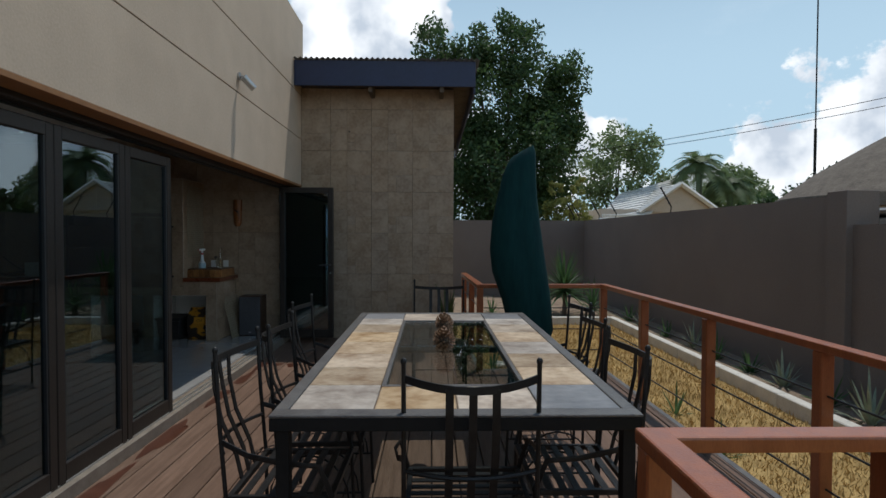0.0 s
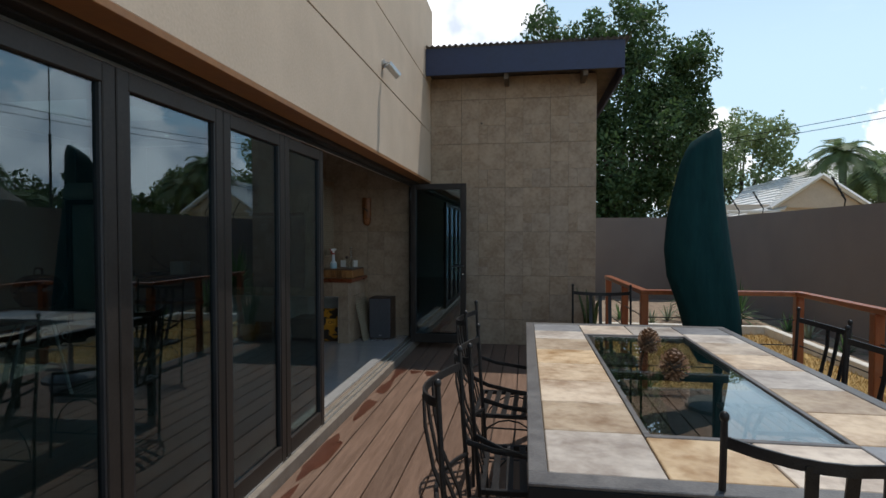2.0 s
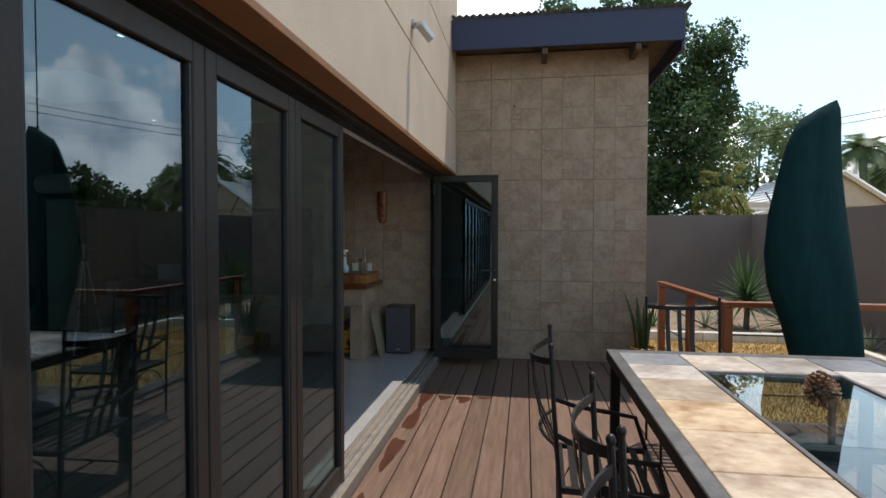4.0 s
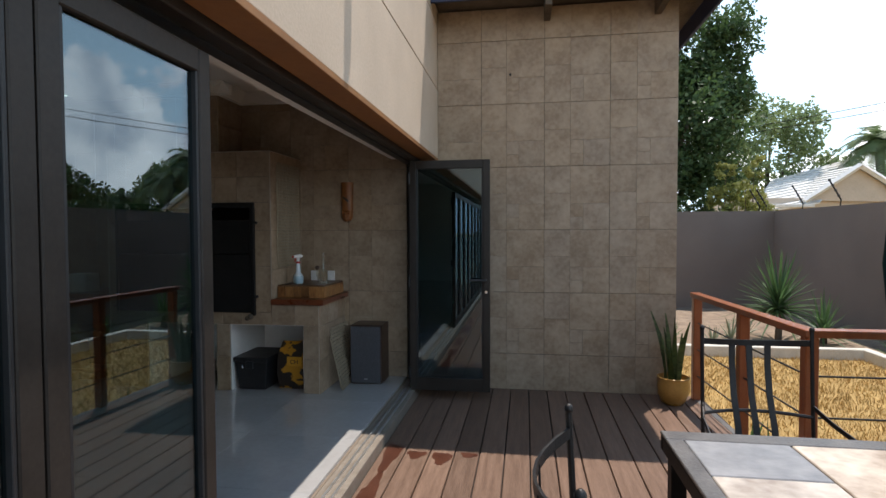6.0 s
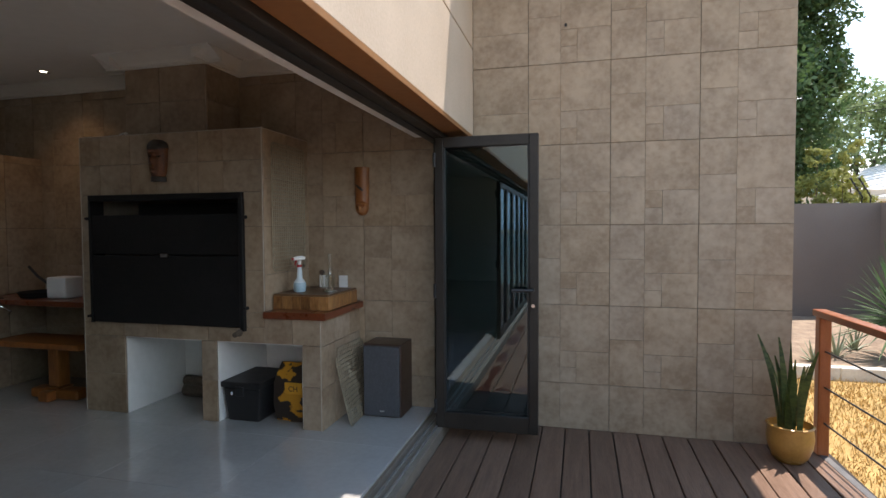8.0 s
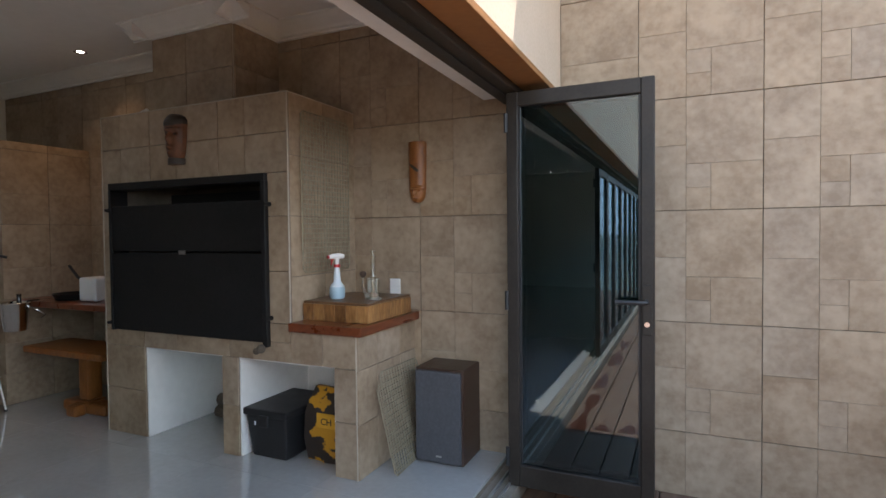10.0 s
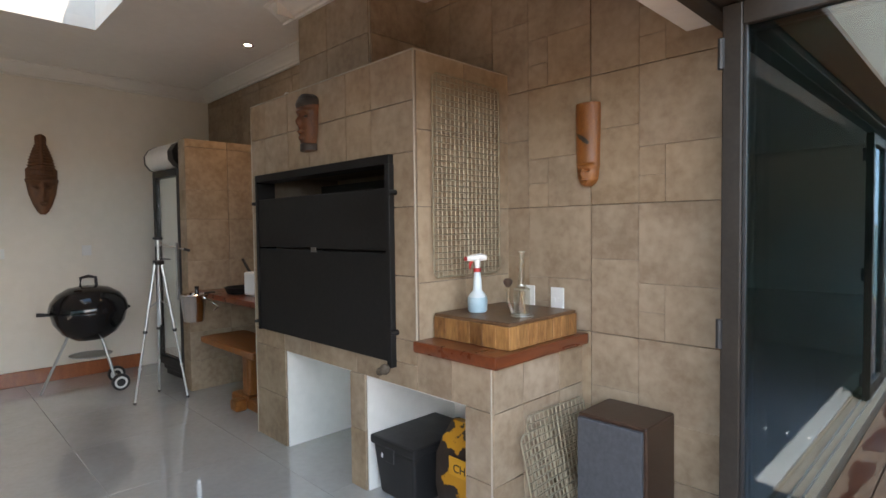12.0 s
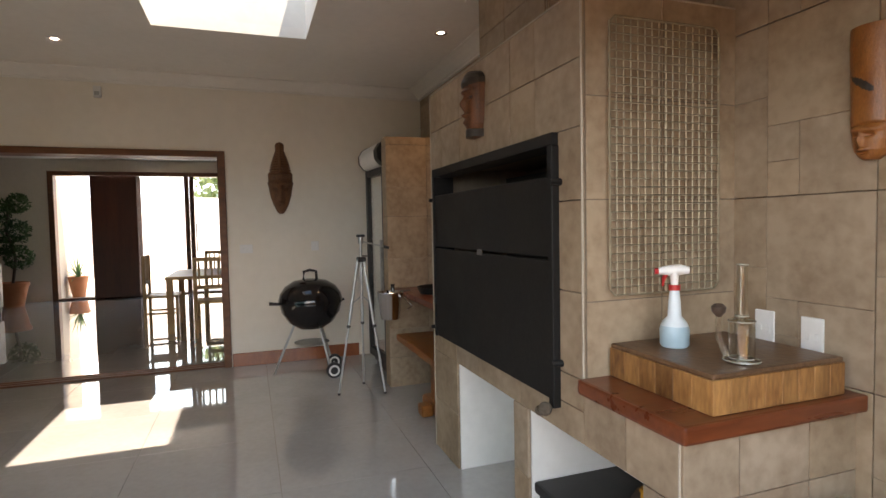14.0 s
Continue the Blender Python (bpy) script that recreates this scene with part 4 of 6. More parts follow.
BED = -0.38
rosette("yucca", "green spiky yucca growing in the planting bed", "plant", (3.05, 12.3, BED), 130, 0.85, 0.055, M_AGAVE, 3, stem=0.65, low=-0.25)
rosette("yucca", "smaller green yucca beside the large one in the bed", "plant", (3.65, 12.15, BED), 60, 0.6, 0.05, M_AGAVE, 4, stem=0.2, low=-0.1)
for i, (x, y, s, m_) in enumerate(((2.35, 12.35, 0.42, M_AGAVE2), (1.95, 12.0, 0.32, M_AGAVE2), (2.8, 12.9, 0.4, M_AGAVE2), (1.4, 12.4, 0.4, M_AGAVE), (4.2, 10.6, 0.42, M_AGAVE2), (4.2, 9.5, 0.36, M_AGAVE),
                                   (4.25, 8.6, 0.42, M_AGAVE2), (4.2, 7.8, 0.4, M_AGAVE), (4.22, 7.0, 0.34, M_AGAVE), (4.2, 6.3, 0.42, M_AGAVE2), (4.25, 5.6, 0.42, M_AGAVE), (4.2, 5.0, 0.5, M_AGAVE2), (4.3, 4.3, 0.45, M_AGAVE), (4.2, 3.5, 0.42, M_AGAVE2), (4.2, 2.6, 0.42, M_AGAVE), (4.2, 11.3, 0.4, M_AGAVE), (4.2, 1.7, 0.4, M_AGAVE2))):
    rosette("agave", "pale striped agave in the planting bed" if m_ is M_AGAVE2 else "green aloe rosette in the planting bed", "plant", (x, y, BED), 26, s, 0.05, m_, 20 + i, "bed succulents", low=0.1)
for i, (x, y) in enumerate(((0.86, 7.25), (0.95, 6.6), (0.9, 7.7), (2.6, 5.6), (2.5, 4.5))):
    rosette("border_plant", "small green strap-leaved plant beside the deck", "plant", (x, y, -0.46), 12, 0.34, 0.035, M_AGAVE, 60 + i, "border plants", low=0.35)
bm = bmesh.new()
lathe(bm, [(0.12, 0), (0.125, 0.03), (0.115, 0.045)], 20, (0.98, 7.75, -0.46))
solid("stepping_disc", bm, M_KERB, "round pale garden disc lying on the lawn", "garden disc")

sp = thing("snake_plant", "snake plant in a mustard glazed pot on the deck", "potted plant", (0.25, 7.74, DECK_Z))
bm = bmesh.new()
lathe(bm, [(0.075, 0.0), (0.105, 0.03), (0.13, 0.10), (0.138, 0.17), (0.132, 0.225), (0.14, 0.24), (0.128, 0.245), (0.12, 0.20), (0.0005, 0.20)], 28)
part("pot", bm, M_MUSTARD, sp, "mustard yellow glazed pot", smooth=True, local=True)
rnd = random.Random(9)
for k in range(13):
    bm = bmesh.new()
    a, r0 = k * 2.4, 0.018 + 0.0055 * k
    lean = rnd.uniform(0.05, 0.34)
    L = rnd.uniform(0.32, 0.66)
    base = Vector((r0 * math.cos(a), r0 * math.sin(a), 0.19))
    d = Vector((math.cos(a), math.sin(a), 0))
    side = Vector((-d.y, d.x, 0))
    prev = None
    for i in range(7):
        t = i / 6
        p = base + d * lean * L * t * t + Vector((0, 0, L * t * (1 - 0.1 * lean)))
        w = 0.024 * (0.75 + 0.9 * t - 1.55 * t * t) + 0.002
        tw = side * math.cos(t * 1.2) + d * math.sin(t * 1.2)
        cur = [bm.verts.new(p - tw * w), bm.verts.new(p + tw * w)]
        if prev:
            bm.faces.new((prev[0], prev[1], cur[1], cur[0]))
        prev = cur
    bmesh.ops.solidify(bm, geom=bm.faces[:], thickness=0.004)
    part("leaf", bm, M_SNAKE, sp, local=True, smooth=True)

# dry lawn blades
rng = np.random.default_rng(5)
N = 42000
px = rng.uniform(0.65, 3.78, N)
py = rng.uniform(-1.5, 11.33, N)
keep = ~((px < 2.1) & (py < 6.15))
px, py = px[keep], py[keep]
n = len(px)
hh, an, ww = rng.uniform(0.025, 0.075, n), rng.uniform(0, 6.283, n), rng.uniform(0.004, 0.008, n)
b0 = np.stack([px - ww * np.cos(an), py - ww * np.sin(an), np.full(n, -0.462)], 1)
b1 = np.stack([px + ww * np.cos(an), py + ww * np.sin(an), np.full(n, -0.462)], 1)
tp = np.stack([px + rng.normal(0, 0.025, n), py + rng.normal(0, 0.025, n), -0.46 + hh], 1)
me = bpy.data.meshes.new("lawn_grass")
me.from_pydata(np.stack([b0, b1, tp], 1).reshape(-1, 3).tolist(), [], np.arange(3 * n).reshape(-1, 3).tolist())
me.materials.append(M_GRASS)
tagged(new("lawn_grass", me), "short dry golden grass blades", "grass", kind="stuff")


# ---- trees ----
def tree(name, label, at, height, lobes, material, count, size, seed, trunk_r=0.22, trunk_h=None):
    """lobes: (dx, dy, z, radius), the leafy masses that the limbs carry."""
    t = thing(name, label, "tree", at)
    rng = np.random.default_rng(seed)
    bm = bmesh.new()
    th = trunk_h or min(l[2] for l in lobes)
    tube(bm, [(0, 0, -0.5), (0.05, 0, th * 0.4), (0, 0.05, th)], [trunk_r, trunk_r * 0.8, trunk_r * 0.6], 9)
    for dx, dy, z, r in lobes:
        tube(bm, [(0, 0.05, th * 0.85), (dx * 0.45, dy * 0.45, th * 0.5 + z * 0.5), (dx * 0.9, dy * 0.9, z)], [trunk_r * 0.5, trunk_r * 0.25, trunk_r * 0.08], 6)
    part("trunk", bm, M_BARK, t, smooth=True, local=True)
    tot = sum(l[3] ** 2 for l in lobes)
    cs = []
    for dx, dy, z, r in lobes:
        k = int(count * r * r / tot)
        nc = max(8, int(26 * r))
        d = rng.normal(size=(nc, 3))
        d /= np.linalg.norm(d, axis=1)[:, None]
        cc = d * (r * rng.uniform(0.55, 1.0, nc))[:, None] + (dx, dy, z)
        pick = rng.integers(0, nc, k)
        q = rng.normal(size=(k, 3))
        q /= np.linalg.norm(q, axis=1)[:, None]
        cs.append(cc[pick] + q * (r * 0.34 * rng.uniform(0.2, 1.0, k) ** 0.6)[:, None])
    crown = leaves_mesh("crown", np.concatenate(cs), size, material, t, seed=seed)
    crown["kind"] = "stuff"
    return t


tree("tree", "tall dense dark green tree behind the boundary wall", (2.6, 20.5, -0.4), 9.5,
     [(0, 0, 4.2, 2.2), (-1.7, 0.3, 3.2, 1.7), (1.4, -0.3, 5.2, 1.7), (-0.4, 0, 6.6, 1.9), (1.2, 0.2, 7.2, 1.5), (-2.45, 0, 8.9, 1.0), (-2.2, 0, 7.4, 1.2), (-1.0, 0, 8.3, 1.2), (0.5, 0, 8.9, 1.2), (2.5, 0, 7.5, 1.0), (2.0, 0, 5.6, 1.1), (2.0, 0, 6.2, 1.1), (0.6, -0.4, 2.6, 1.6), (2.0, 0.2, 3.6, 0.9), (-1.2, 0.3, 5.0, 1.6), (-3, 0.5, 5.6, 1.2), (-2.6, 0.4, 1.8, 1.3)], M_LEAF, 64000, 0.17, 1, 0.3)
tree("tree", "wide airy light green tree beyond the neighbouring house", (11.6, 34, -0.4), 9,
     [(0, 0, 6.2, 2.0), (-1.6, 0, 5.6, 1.5), (1.7, 0, 6.9, 1.5), (0.3, 0, 7.8, 1.2), (2.3, 0.5, 5.0, 1.4), (-1.0, 0, 3.6, 1.4), (3.6, 0, 4.2, 1.5)], M_LEAF2, 11000, 0.24, 2, 0.25, 2.6)
tree("tree", "rounded green tree beyond the neighbouring house", (19.8, 36, -0.4), 6,
     [(0, 0, 4.6, 1.6), (-1.8, 0, 4.0, 1.5), (1.6, 0, 4.0, 1.5), (0.6, 0, 5.5, 1.2), (3.4, 0, 3.2, 1.2), (5.0, 0, 3.3, 1.2), (6.8, 0, 2.9, 1.1), (-4, 0, 3.4, 1.5)], M_LEAF2, 16000, 0.26, 3, 0.22, 2.2)
for i, (x, y, h) in enumerate(((4.15, 18.0, 3.7), (4.95, 18.3, 3.9), (4.5, 17.6, 3.2))):
    tree("conifer_bush", "golden green upright conifer behind the boundary wall", (x, y, -0.4), h,
         [(0, 0, 1.0, 0.6), (0.05, 0, h * 0.5, 0.56), (0, 0.05, h * 0.7, 0.48), (0, 0, h * 0.9, 0.3)], M_GOLD, 4200, 0.10, 30 + i, 0.07, 0.6)

for i, (x, y, h, w) in enumerate(((21.0, 28.5, 5.4, 1.0), (25.5, 25.0, 6.4, 1.2), (24.5, 18.5, 6.0, 1.1), (29.0, 13.5, 6.8, 1.3), (27.0, 8.5, 5.6, 1.1))):
    tree("tree", "bushy dark green garden tree beyond the thatched roof", (x, y, -0.4), h,
         [(0, 0, h * 0.62, 1.7 * w), (-1.9 * w, 0.8, h * 0.5, 1.5 * w), (1.9 * w, -0.8, h * 0.55, 1.5 * w), (0.5, 0.2, h * 0.82, 1.2 * w), (-3.4 * w, 1.5, h * 0.42, 1.3 * w), (3.4 * w, -1.5, h * 0.42, 1.3 * w)], M_LEAF, 6500, 0.34, 110 + i, 0.2, h * 0.3)


def palm(at, h, seed, crown_r=1.9):
    rnd = random.Random(seed)
    t = thing("palm_tree", "palm tree with arching grey-green fronds", "tree", at, group="palm trees")
    bm = bmesh.new()
    tube(bm, [(0, 0, -0.5), (0.08, 0, h * 0.5), (0, 0, h)], [0.2, 0.15, 0.18], 9)
    part("trunk", bm, M_BARK, t, local=True, smooth=True)
    for k in range(34):
        bm = bmesh.new()
        a, u = k * 2.4, (k + 0.5) / 34
        d = Vector((math.cos(a), math.sin(a), 0))
        side = Vector((-d.y, d.x, 0))
        L = crown_r * rnd.uniform(0.85, 1.15)
        rise = -0.3 + 1.25 * u
        P = [Vector((0, 0, h)) + d * L * s * (1 - 0.35 * u) + Vector((0, 0, L * (rise * s - 0.75 * s * s))) for s in np.linspace(0, 1, 9)]
        for i in range(8):
            for j in range(3):
                p = P[i].lerp(P[i + 1], j / 3)
                ax = (P[i + 1] - P[i]).normalized()
                for sg in (-1, 1):
                    l = 0.62 * math.sin(math.pi * min(1, (i + j / 3 + 1) / 9.5)) + 0.08
                    tip = p + side * sg * l * 0.8 + ax * l * 0.6 + Vector((0, 0, -0.12 * l))
                    v = [bm.verts.new(q) for q in (p, p + ax * 0.11, tip)]
                    bm.faces.new(v)
        part("frond", bm, M_PALM, t, local=True)


palm((15.6, 31.5, -0.4), 6.0, 1, 2.3)
palm((18.0, 32.5, -0.4), 5.0, 2, 2.1)
palm((17.5, 20.6, -0.4), 3.1, 3, 1.7)
palm((17.2, 18.3, -0.4), 4.2, 4, 1.6)

# ---- neighbouring house, thatched roof, mast, cables, fence brackets ----
house = thing("neighbour_house", "low neighbouring house with white tiled gable roof", "house", (14, 31, -0.46))
part("wall", bbox(9.2, 29.5, -0.46, 15.6, 36, 2.9, 0.01), M_HOUSE, house)
bm = bmesh.new()
for p0, p1, p2 in (((11.4, 29.3, 2.75), (13.45, 29.3, 4.2), (15.6, 29.3, 2.65)),):
    A = [bm.verts.new(p) for p in (p0, p1, p2)]
    B = [bm.verts.new((p[0], 36, p[2])) for p in (p0, p1, p2)]
    bm.faces.new(A), bm.faces.new(B[::-1])
    for i in range(3):
        bm.faces.new((A[i], A[(i + 1) % 3], B[(i + 1) % 3], B[i]))
part("gable", bm, M_HOUSE, house)


def roof_plane(p0, p1, q1, q0):
    """A tiled roof slope from the eave p0-p1 to the ridge q0-q1, in steps of tile courses."""
    p0, p1, q0, q1 = (Vector(v) for v in (p0, p1, q0, q1))
    nrm = (p1 - p0).cross(q0 - p0).normalized()
    if nrm.z < 0:
        nrm = -nrm
    for i in range(12):
        bm = bmesh.new()
        a, b = i / 12, (i + 1) / 12 + 0.01
        L0, L1, U0, U1 = p0.lerp(q0, a), p1.lerp(q1, a), p0.lerp(q0, b), p1.lerp(q1, b)
        lo = nrm * 0.08
        vs = [bm.verts.new(v) for v in (L0, L1, U1, U0, L0 + lo, L1 + lo, U1 + nrm * 0.02, U0 + nrm * 0.02)]
        for f in ((0, 1, 2, 3), (4, 5, 6, 7), (0, 1, 5, 4), (1, 2, 6, 5), (2, 3, 7, 6), (3, 0, 4, 7)):
            bm.faces.new([vs[k] for k in f])
        part("tile_course", bm, M_CONC, house)


roof_plane((11.2, 29.1, 2.7), (11.2, 36, 2.7), (13.45, 36, 4.25), (13.45, 29.1, 4.25))
roof_plane((15.8, 29.1, 2.6), (15.8, 36, 2.6), (13.45, 36, 4.25), (13.45, 29.1, 4.25))
roof_plane((8.8, 29.0, 2.1), (11.8, 29.0, 2.6), (15.2, 33, 4.9), (11.5, 33, 4.0))
for a, b in (((11.2, 29.05, 2.72), (13.45, 29.05, 4.27)), ((15.8, 29.05, 2.62), (13.45, 29.05, 4.27)), ((11.9, 32.9, 3.98), (15.3, 32.9, 4.95))):
    bm = bmesh.new()
    tube(bm, [a, b], 0.13, 4)
    part("verge_board", bm, M_CONC, house)
part("gutter", bbox(9.2, 28.95, 2.45, 11.6, 29.1, 2.6, 0.02), M_CONC, house)

th = thing("thatched_roof", "brown thatched roof of a neighbouring rondavel", "roof", (8.6, 9.1, -0.46))
bm = bmesh.new()
lathe(bm, [(2.35, 1.89), (2.32, 2.09), (1.7, 2.57), (0.85, 3.09), (0.03, 3.55)], 36, (8.6, 9.1, 0))
part("thatch", bm, M_THATCH, th, smooth=True)
bm = bmesh.new()
lathe(bm, [(1.95, -0.46), (1.95, 1.95)], 30, (8.6, 9.1, 0))
part("wall", bm, M_HOUSE, th, smooth=True)
lt = thing("lean_to_roof", "small corrugated white lean-to behind the wall", "roof", (5.6, 6.8, -0.46))
bm = bmesh.new()
rows = []
for yy in (5.2, 8.2):
    rows.append([bm.verts.new((5.1 + 1.1 * i / 80, yy, 1.72 - 0.04 * i / 80 + 0.03 * math.sin(i * 2 * math.pi / 4))) for i in range(81)])
for i in range(80):
    bm.faces.new((rows[0][i], rows[0][i + 1], rows[1][i + 1], rows[1][i]))
part("sheet", bm, M_CONC, lt)
part("wall", bbox(5.2, 5.4, -0.46, 6.1, 8.0, 1.64, 0.01), M_CONC, lt)

mast = thing("radio_mast", "thin dark metal mast behind the boundary wall", "mast", (11.3, 15.8, -0.46))
bm = bmesh.new()
tube(bm, [(11.3, 15.8, -0.46), (11.3, 15.8, 4.6)], 0.040, 8)
part("lower_tube", bm, M_STEELB, mast)
bm = bmesh.new()
tube(bm, [(11.3, 15.8, 4.6), (11.3, 15.8, 15.0)], 0.020, 8)
part("upper_tube", bm, M_STEELB, mast)
for dz, nm in ((0, 0), (0.35, 1)):
    bm = bmesh.new()
    A, B = Vector((4.0, 32, 5.6 + dz * 0.6)), Vector((22, 16, 7.2 + dz))
    tube(bm, [A.lerp(B, t) + Vector((0, 0, -0.5 * 4 * t * (1 - t))) for t in np.linspace(0, 1, 14)], 0.014, 5)
    solid("power_cable", bm, M_STEELB, "thin dark overhead power cable", "cable", group="overhead cables")
for x, y in ((4.3, 16.3), (4.45, 16.3), (4.72, 15.2), (4.72, 13.8), (4.72, 10.6)):
    f = thing("fence_bracket", "leaning black electric fence bracket on the wall top", "fence bracket", (x, y, 1.88), group="fence brackets")
    bm = bmesh.new()
    tip = Vector((-0.22, -0.05, 0.5))
    tube(bm, [(0, 0, -0.05), (0.02, 0, 0.12), tip], 0.014, 6)
    part("rod", bm, M_STEELB, f, local=True)
    for k in range(4):
        bm = bmesh.new()
        ball(bm, Vector((0.02, 0, 0.12)).lerp(tip, 0.2 + 0.25 * k), 0.026, 1.0, 8)
        part("insulator", bm, M_BLACK, f, local=True)

# ---- built-in grill ----
BX0, BX1, BTOP = -4.895, -3.29, 2.155
FX0, FX1, FZ0, FZ1 = -4.80, -3.445, 0.72, 1.70
NT = 0.605
braai = thing("built_in_grill", "tiled built-in barbecue with black steel doors and niches", "barbecue", (-3.9, YB, 0))
G = 0.012
YC = YT - 0.013
for b in ((BX0, YB + G, 0, -4.515, YC, NT), (-3.825, YB + G, 0, -3.695, YC, NT), (-2.995, YB + G, 0, -2.85, YC, NT), (BX0, YB + G, NT, -2.85, YC, FZ0), (BX1, YB + G, FZ0, -2.85, YC, 0.79),
          (BX0, YB + G, FZ0, FX0, YC, BTOP), (FX1, YB + G, FZ0, BX1, YC, BTOP), (FX0, YB + G, FZ1, FX1, YC, BTOP), (FX0, YT - 0.15, FZ0, FX1, YC, FZ1)):
    part("masonry", bbox(*b, 0), M_GROUT, braai)
for x0, x1 in ((-4.515, -3.825), (-3.695, -2.995)):
    for b in ((x0, YB + 0.014, 0, x0 + 0.008, 7.9, NT), (x1 - 0.008, YB + 0.014, 0, x1, 7.9, NT), (x0 + 0.008, 7.9, 0, x1 - 0.008, 7.91, NT), (x0 + 0.008, YB + 0.014, NT - 0.008, x1 - 0.008, 7.9, NT)):
        part("niche_lining", bbox(*b, 0), M_WHITE, braai, "white painted niche lining")
bm = bmesh.new()
box(bm, -4.68, 7.50, BTOP, -3.93, YT - 0.013, CEIL)
part("chimney", bm, M_GROUT, braai, "tiled chimney breast")
for x, y0, y1, z0, z1 in ((BX1, YB, 0, 0.83, BTOP),):
    bm = bmesh.new()
    tube(bm, [(BX1 + 0.002, YB - 0.002, 0.83), (BX1 + 0.002, YB - 0.002, BTOP)], 0.005, 6)
    part("edge_trim", bm, M_TRIM, braai, "pale corner trim strip")
for a, b in (((BX0, YB - 0.001, BTOP), (BX1, YB - 0.001, BTOP)), ((BX1 + 0.002, YB, BTOP), (BX1 + 0.002, YT - 0.02, BTOP)), ((-3.932, 7.498, BTOP), (-3.932, 7.498, CEIL - 0.096)), ((-4.682, 7.498, BTOP), (-4.682, 7.498, CEIL - 0.096)), ((-2.848, YB - 0.001, 0.0), (-2.848, YB - 0.001, 0.785)), ((BX0, YB - 0.001, 0), (BX0, YB - 0.001, BTOP))):
    bm = bmesh.new()
    tube(bm, [a, b], 0.004, 6)
    part("edge_trim", bm, M_TRIM, braai, "pale corner trim strip")
steel = part("fire_door", bbox(FX0 + 0.02, YB - 0.022, FZ0 - 0.005, FX1 - 0.03, YB - 0.004, 1.235, 0.004), M_STEELB, braai, "black steel fire door")
part("upper_flap", bbox(FX0 + 0.02, YB - 0.020, 1.245, FX1 - 0.03, YB - 0.004, 1.545, 0.004), M_STEELB, braai, "black steel fire door")
bm = bmesh.new()
box(bm, FX0 - 0.005, YB - 0.028, FZ1 - 0.045, FX1 + 0.005, YB + 0.10, FZ1)
box(bm, FX0 - 0.005, YB - 0.028, FZ0 - 0.01, FX0 + 0.018, YB + 0.10, FZ1 - 0.045)
box(bm, FX1 - 0.028, YB - 0.030, FZ0 - 0.03, FX1 + 0.008, YB + 0.10, FZ1 - 0.045)
soft(bm, 0.003)
part("door_frame", bm, M_STEELB, braai, "black steel firebox frame")
part("fire_back", bbox(FX0 + 0.02, YB + 0.45, FZ0, FX1 - 0.03, YB + 0.46, FZ1 - 0.05, 0), M_DARK, braai, "sooty firebox interior")
part("badge", bbox(-4.145, YB - 0.028, 1.225, -4.085, YB - 0.021, 1.252, 0.002), M_TFRAME, braai, "small silver badge")
for x, z in ((FX0 - 0.012, 1.52), (FX0 - 0.012, 0.76), (FX1 + 0.02, 1.52), (FX1 + 0.02, 0.86)):
    bm = bmesh.new()
    tube(bm, [(x, YB - 0.001, z), (x, YB - 0.045, z)], [0.014, 0.010], 8)
    part("hinge_pin", bm, M_STEELB, braai)
bm = bmesh.new()
ball(bm, (FX1 - 0.02, YB - 0.05, FZ0 - 0.035), 0.026)
tube(bm, [(FX1 - 0.02, YB, FZ0 - 0.02), (FX1 - 0.02, YB - 0.05, FZ0 - 0.035)], 0.012, 8)
ball(bm, (FX1 - 0.05, YB - 0.055, FZ0 - 0.05), 0.02)
part("turn_knob", bm, M_BARK, braai, "tarnished turning knob", smooth=True)

solid("grill_counter_top", bbox(BX1 + 0.004, YB - 0.03, 0.79, -2.80, YI - 0.014, 0.842, 0.010, 2), M_WOODR, "thick reddish varnished timber shelf on the tiled plinth", "worktop")

# ---- things on and beside the grill ----
blk = thing("butcher_block", "heavy end-grain butcher block with darkened top", "chopping block", (-3.06, 7.57, 0.842))
B0, B1, C0, C1 = -3.275, -2.83, 7.345, 7.855
part("block_top", bbox(B0 + 0.002, C0 + 0.002, 0.94, B1 - 0.002, C1 - 0.002, 0.957, 0.008, 2), M_BLOCKT, blk, "dark stained worn top")
for i in range(6):
    for k in range(8):
        x0, x1 = B0 + (B1 - B0) * i / 6, B0 + (B1 - B0) * (i + 1) / 6
        y0, y1 = C0 + (C1 - C0) * k / 8, C0 + (C1 - C0) * (k + 1) / 8
        piece("stave", (x1 - x0 - 0.0008, y1 - y0 - 0.0008, 0.097), ((x0 + x1) / 2, (y0 + y1) / 2, 0.892), M_BLOCKS, blk, 0.0015)

sb = thing("spray_bottle", "white spray bottle with blue liquid and red trigger", "spray bottle", (-3.12, 7.60, 0.957))
bm = bmesh.new()
lathe(bm, [(0.040, 0), (0.046, 0.008), (0.047, 0.055), (0.044, 0.07)], 20)
part("liquid_body", bm, M_BLUELIQ, sb, "pale blue liquid part", smooth=True, local=True)
bm = bmesh.new()
lathe(bm, [(0.044, 0.07), (0.036, 0.085), (0.022, 0.10), (0.019, 0.15), (0.015, 0.185), (0.015, 0.19)], 20)
part("neck", bm, M_BOTTLE, sb, smooth=True, local=True)
bm = bmesh.new()
lathe(bm, [(0.019, 0.187), (0.019, 0.205)], 16)
part("collar", bm, M_RED, sb, "red collar", smooth=True, local=True)
bm = bmesh.new()
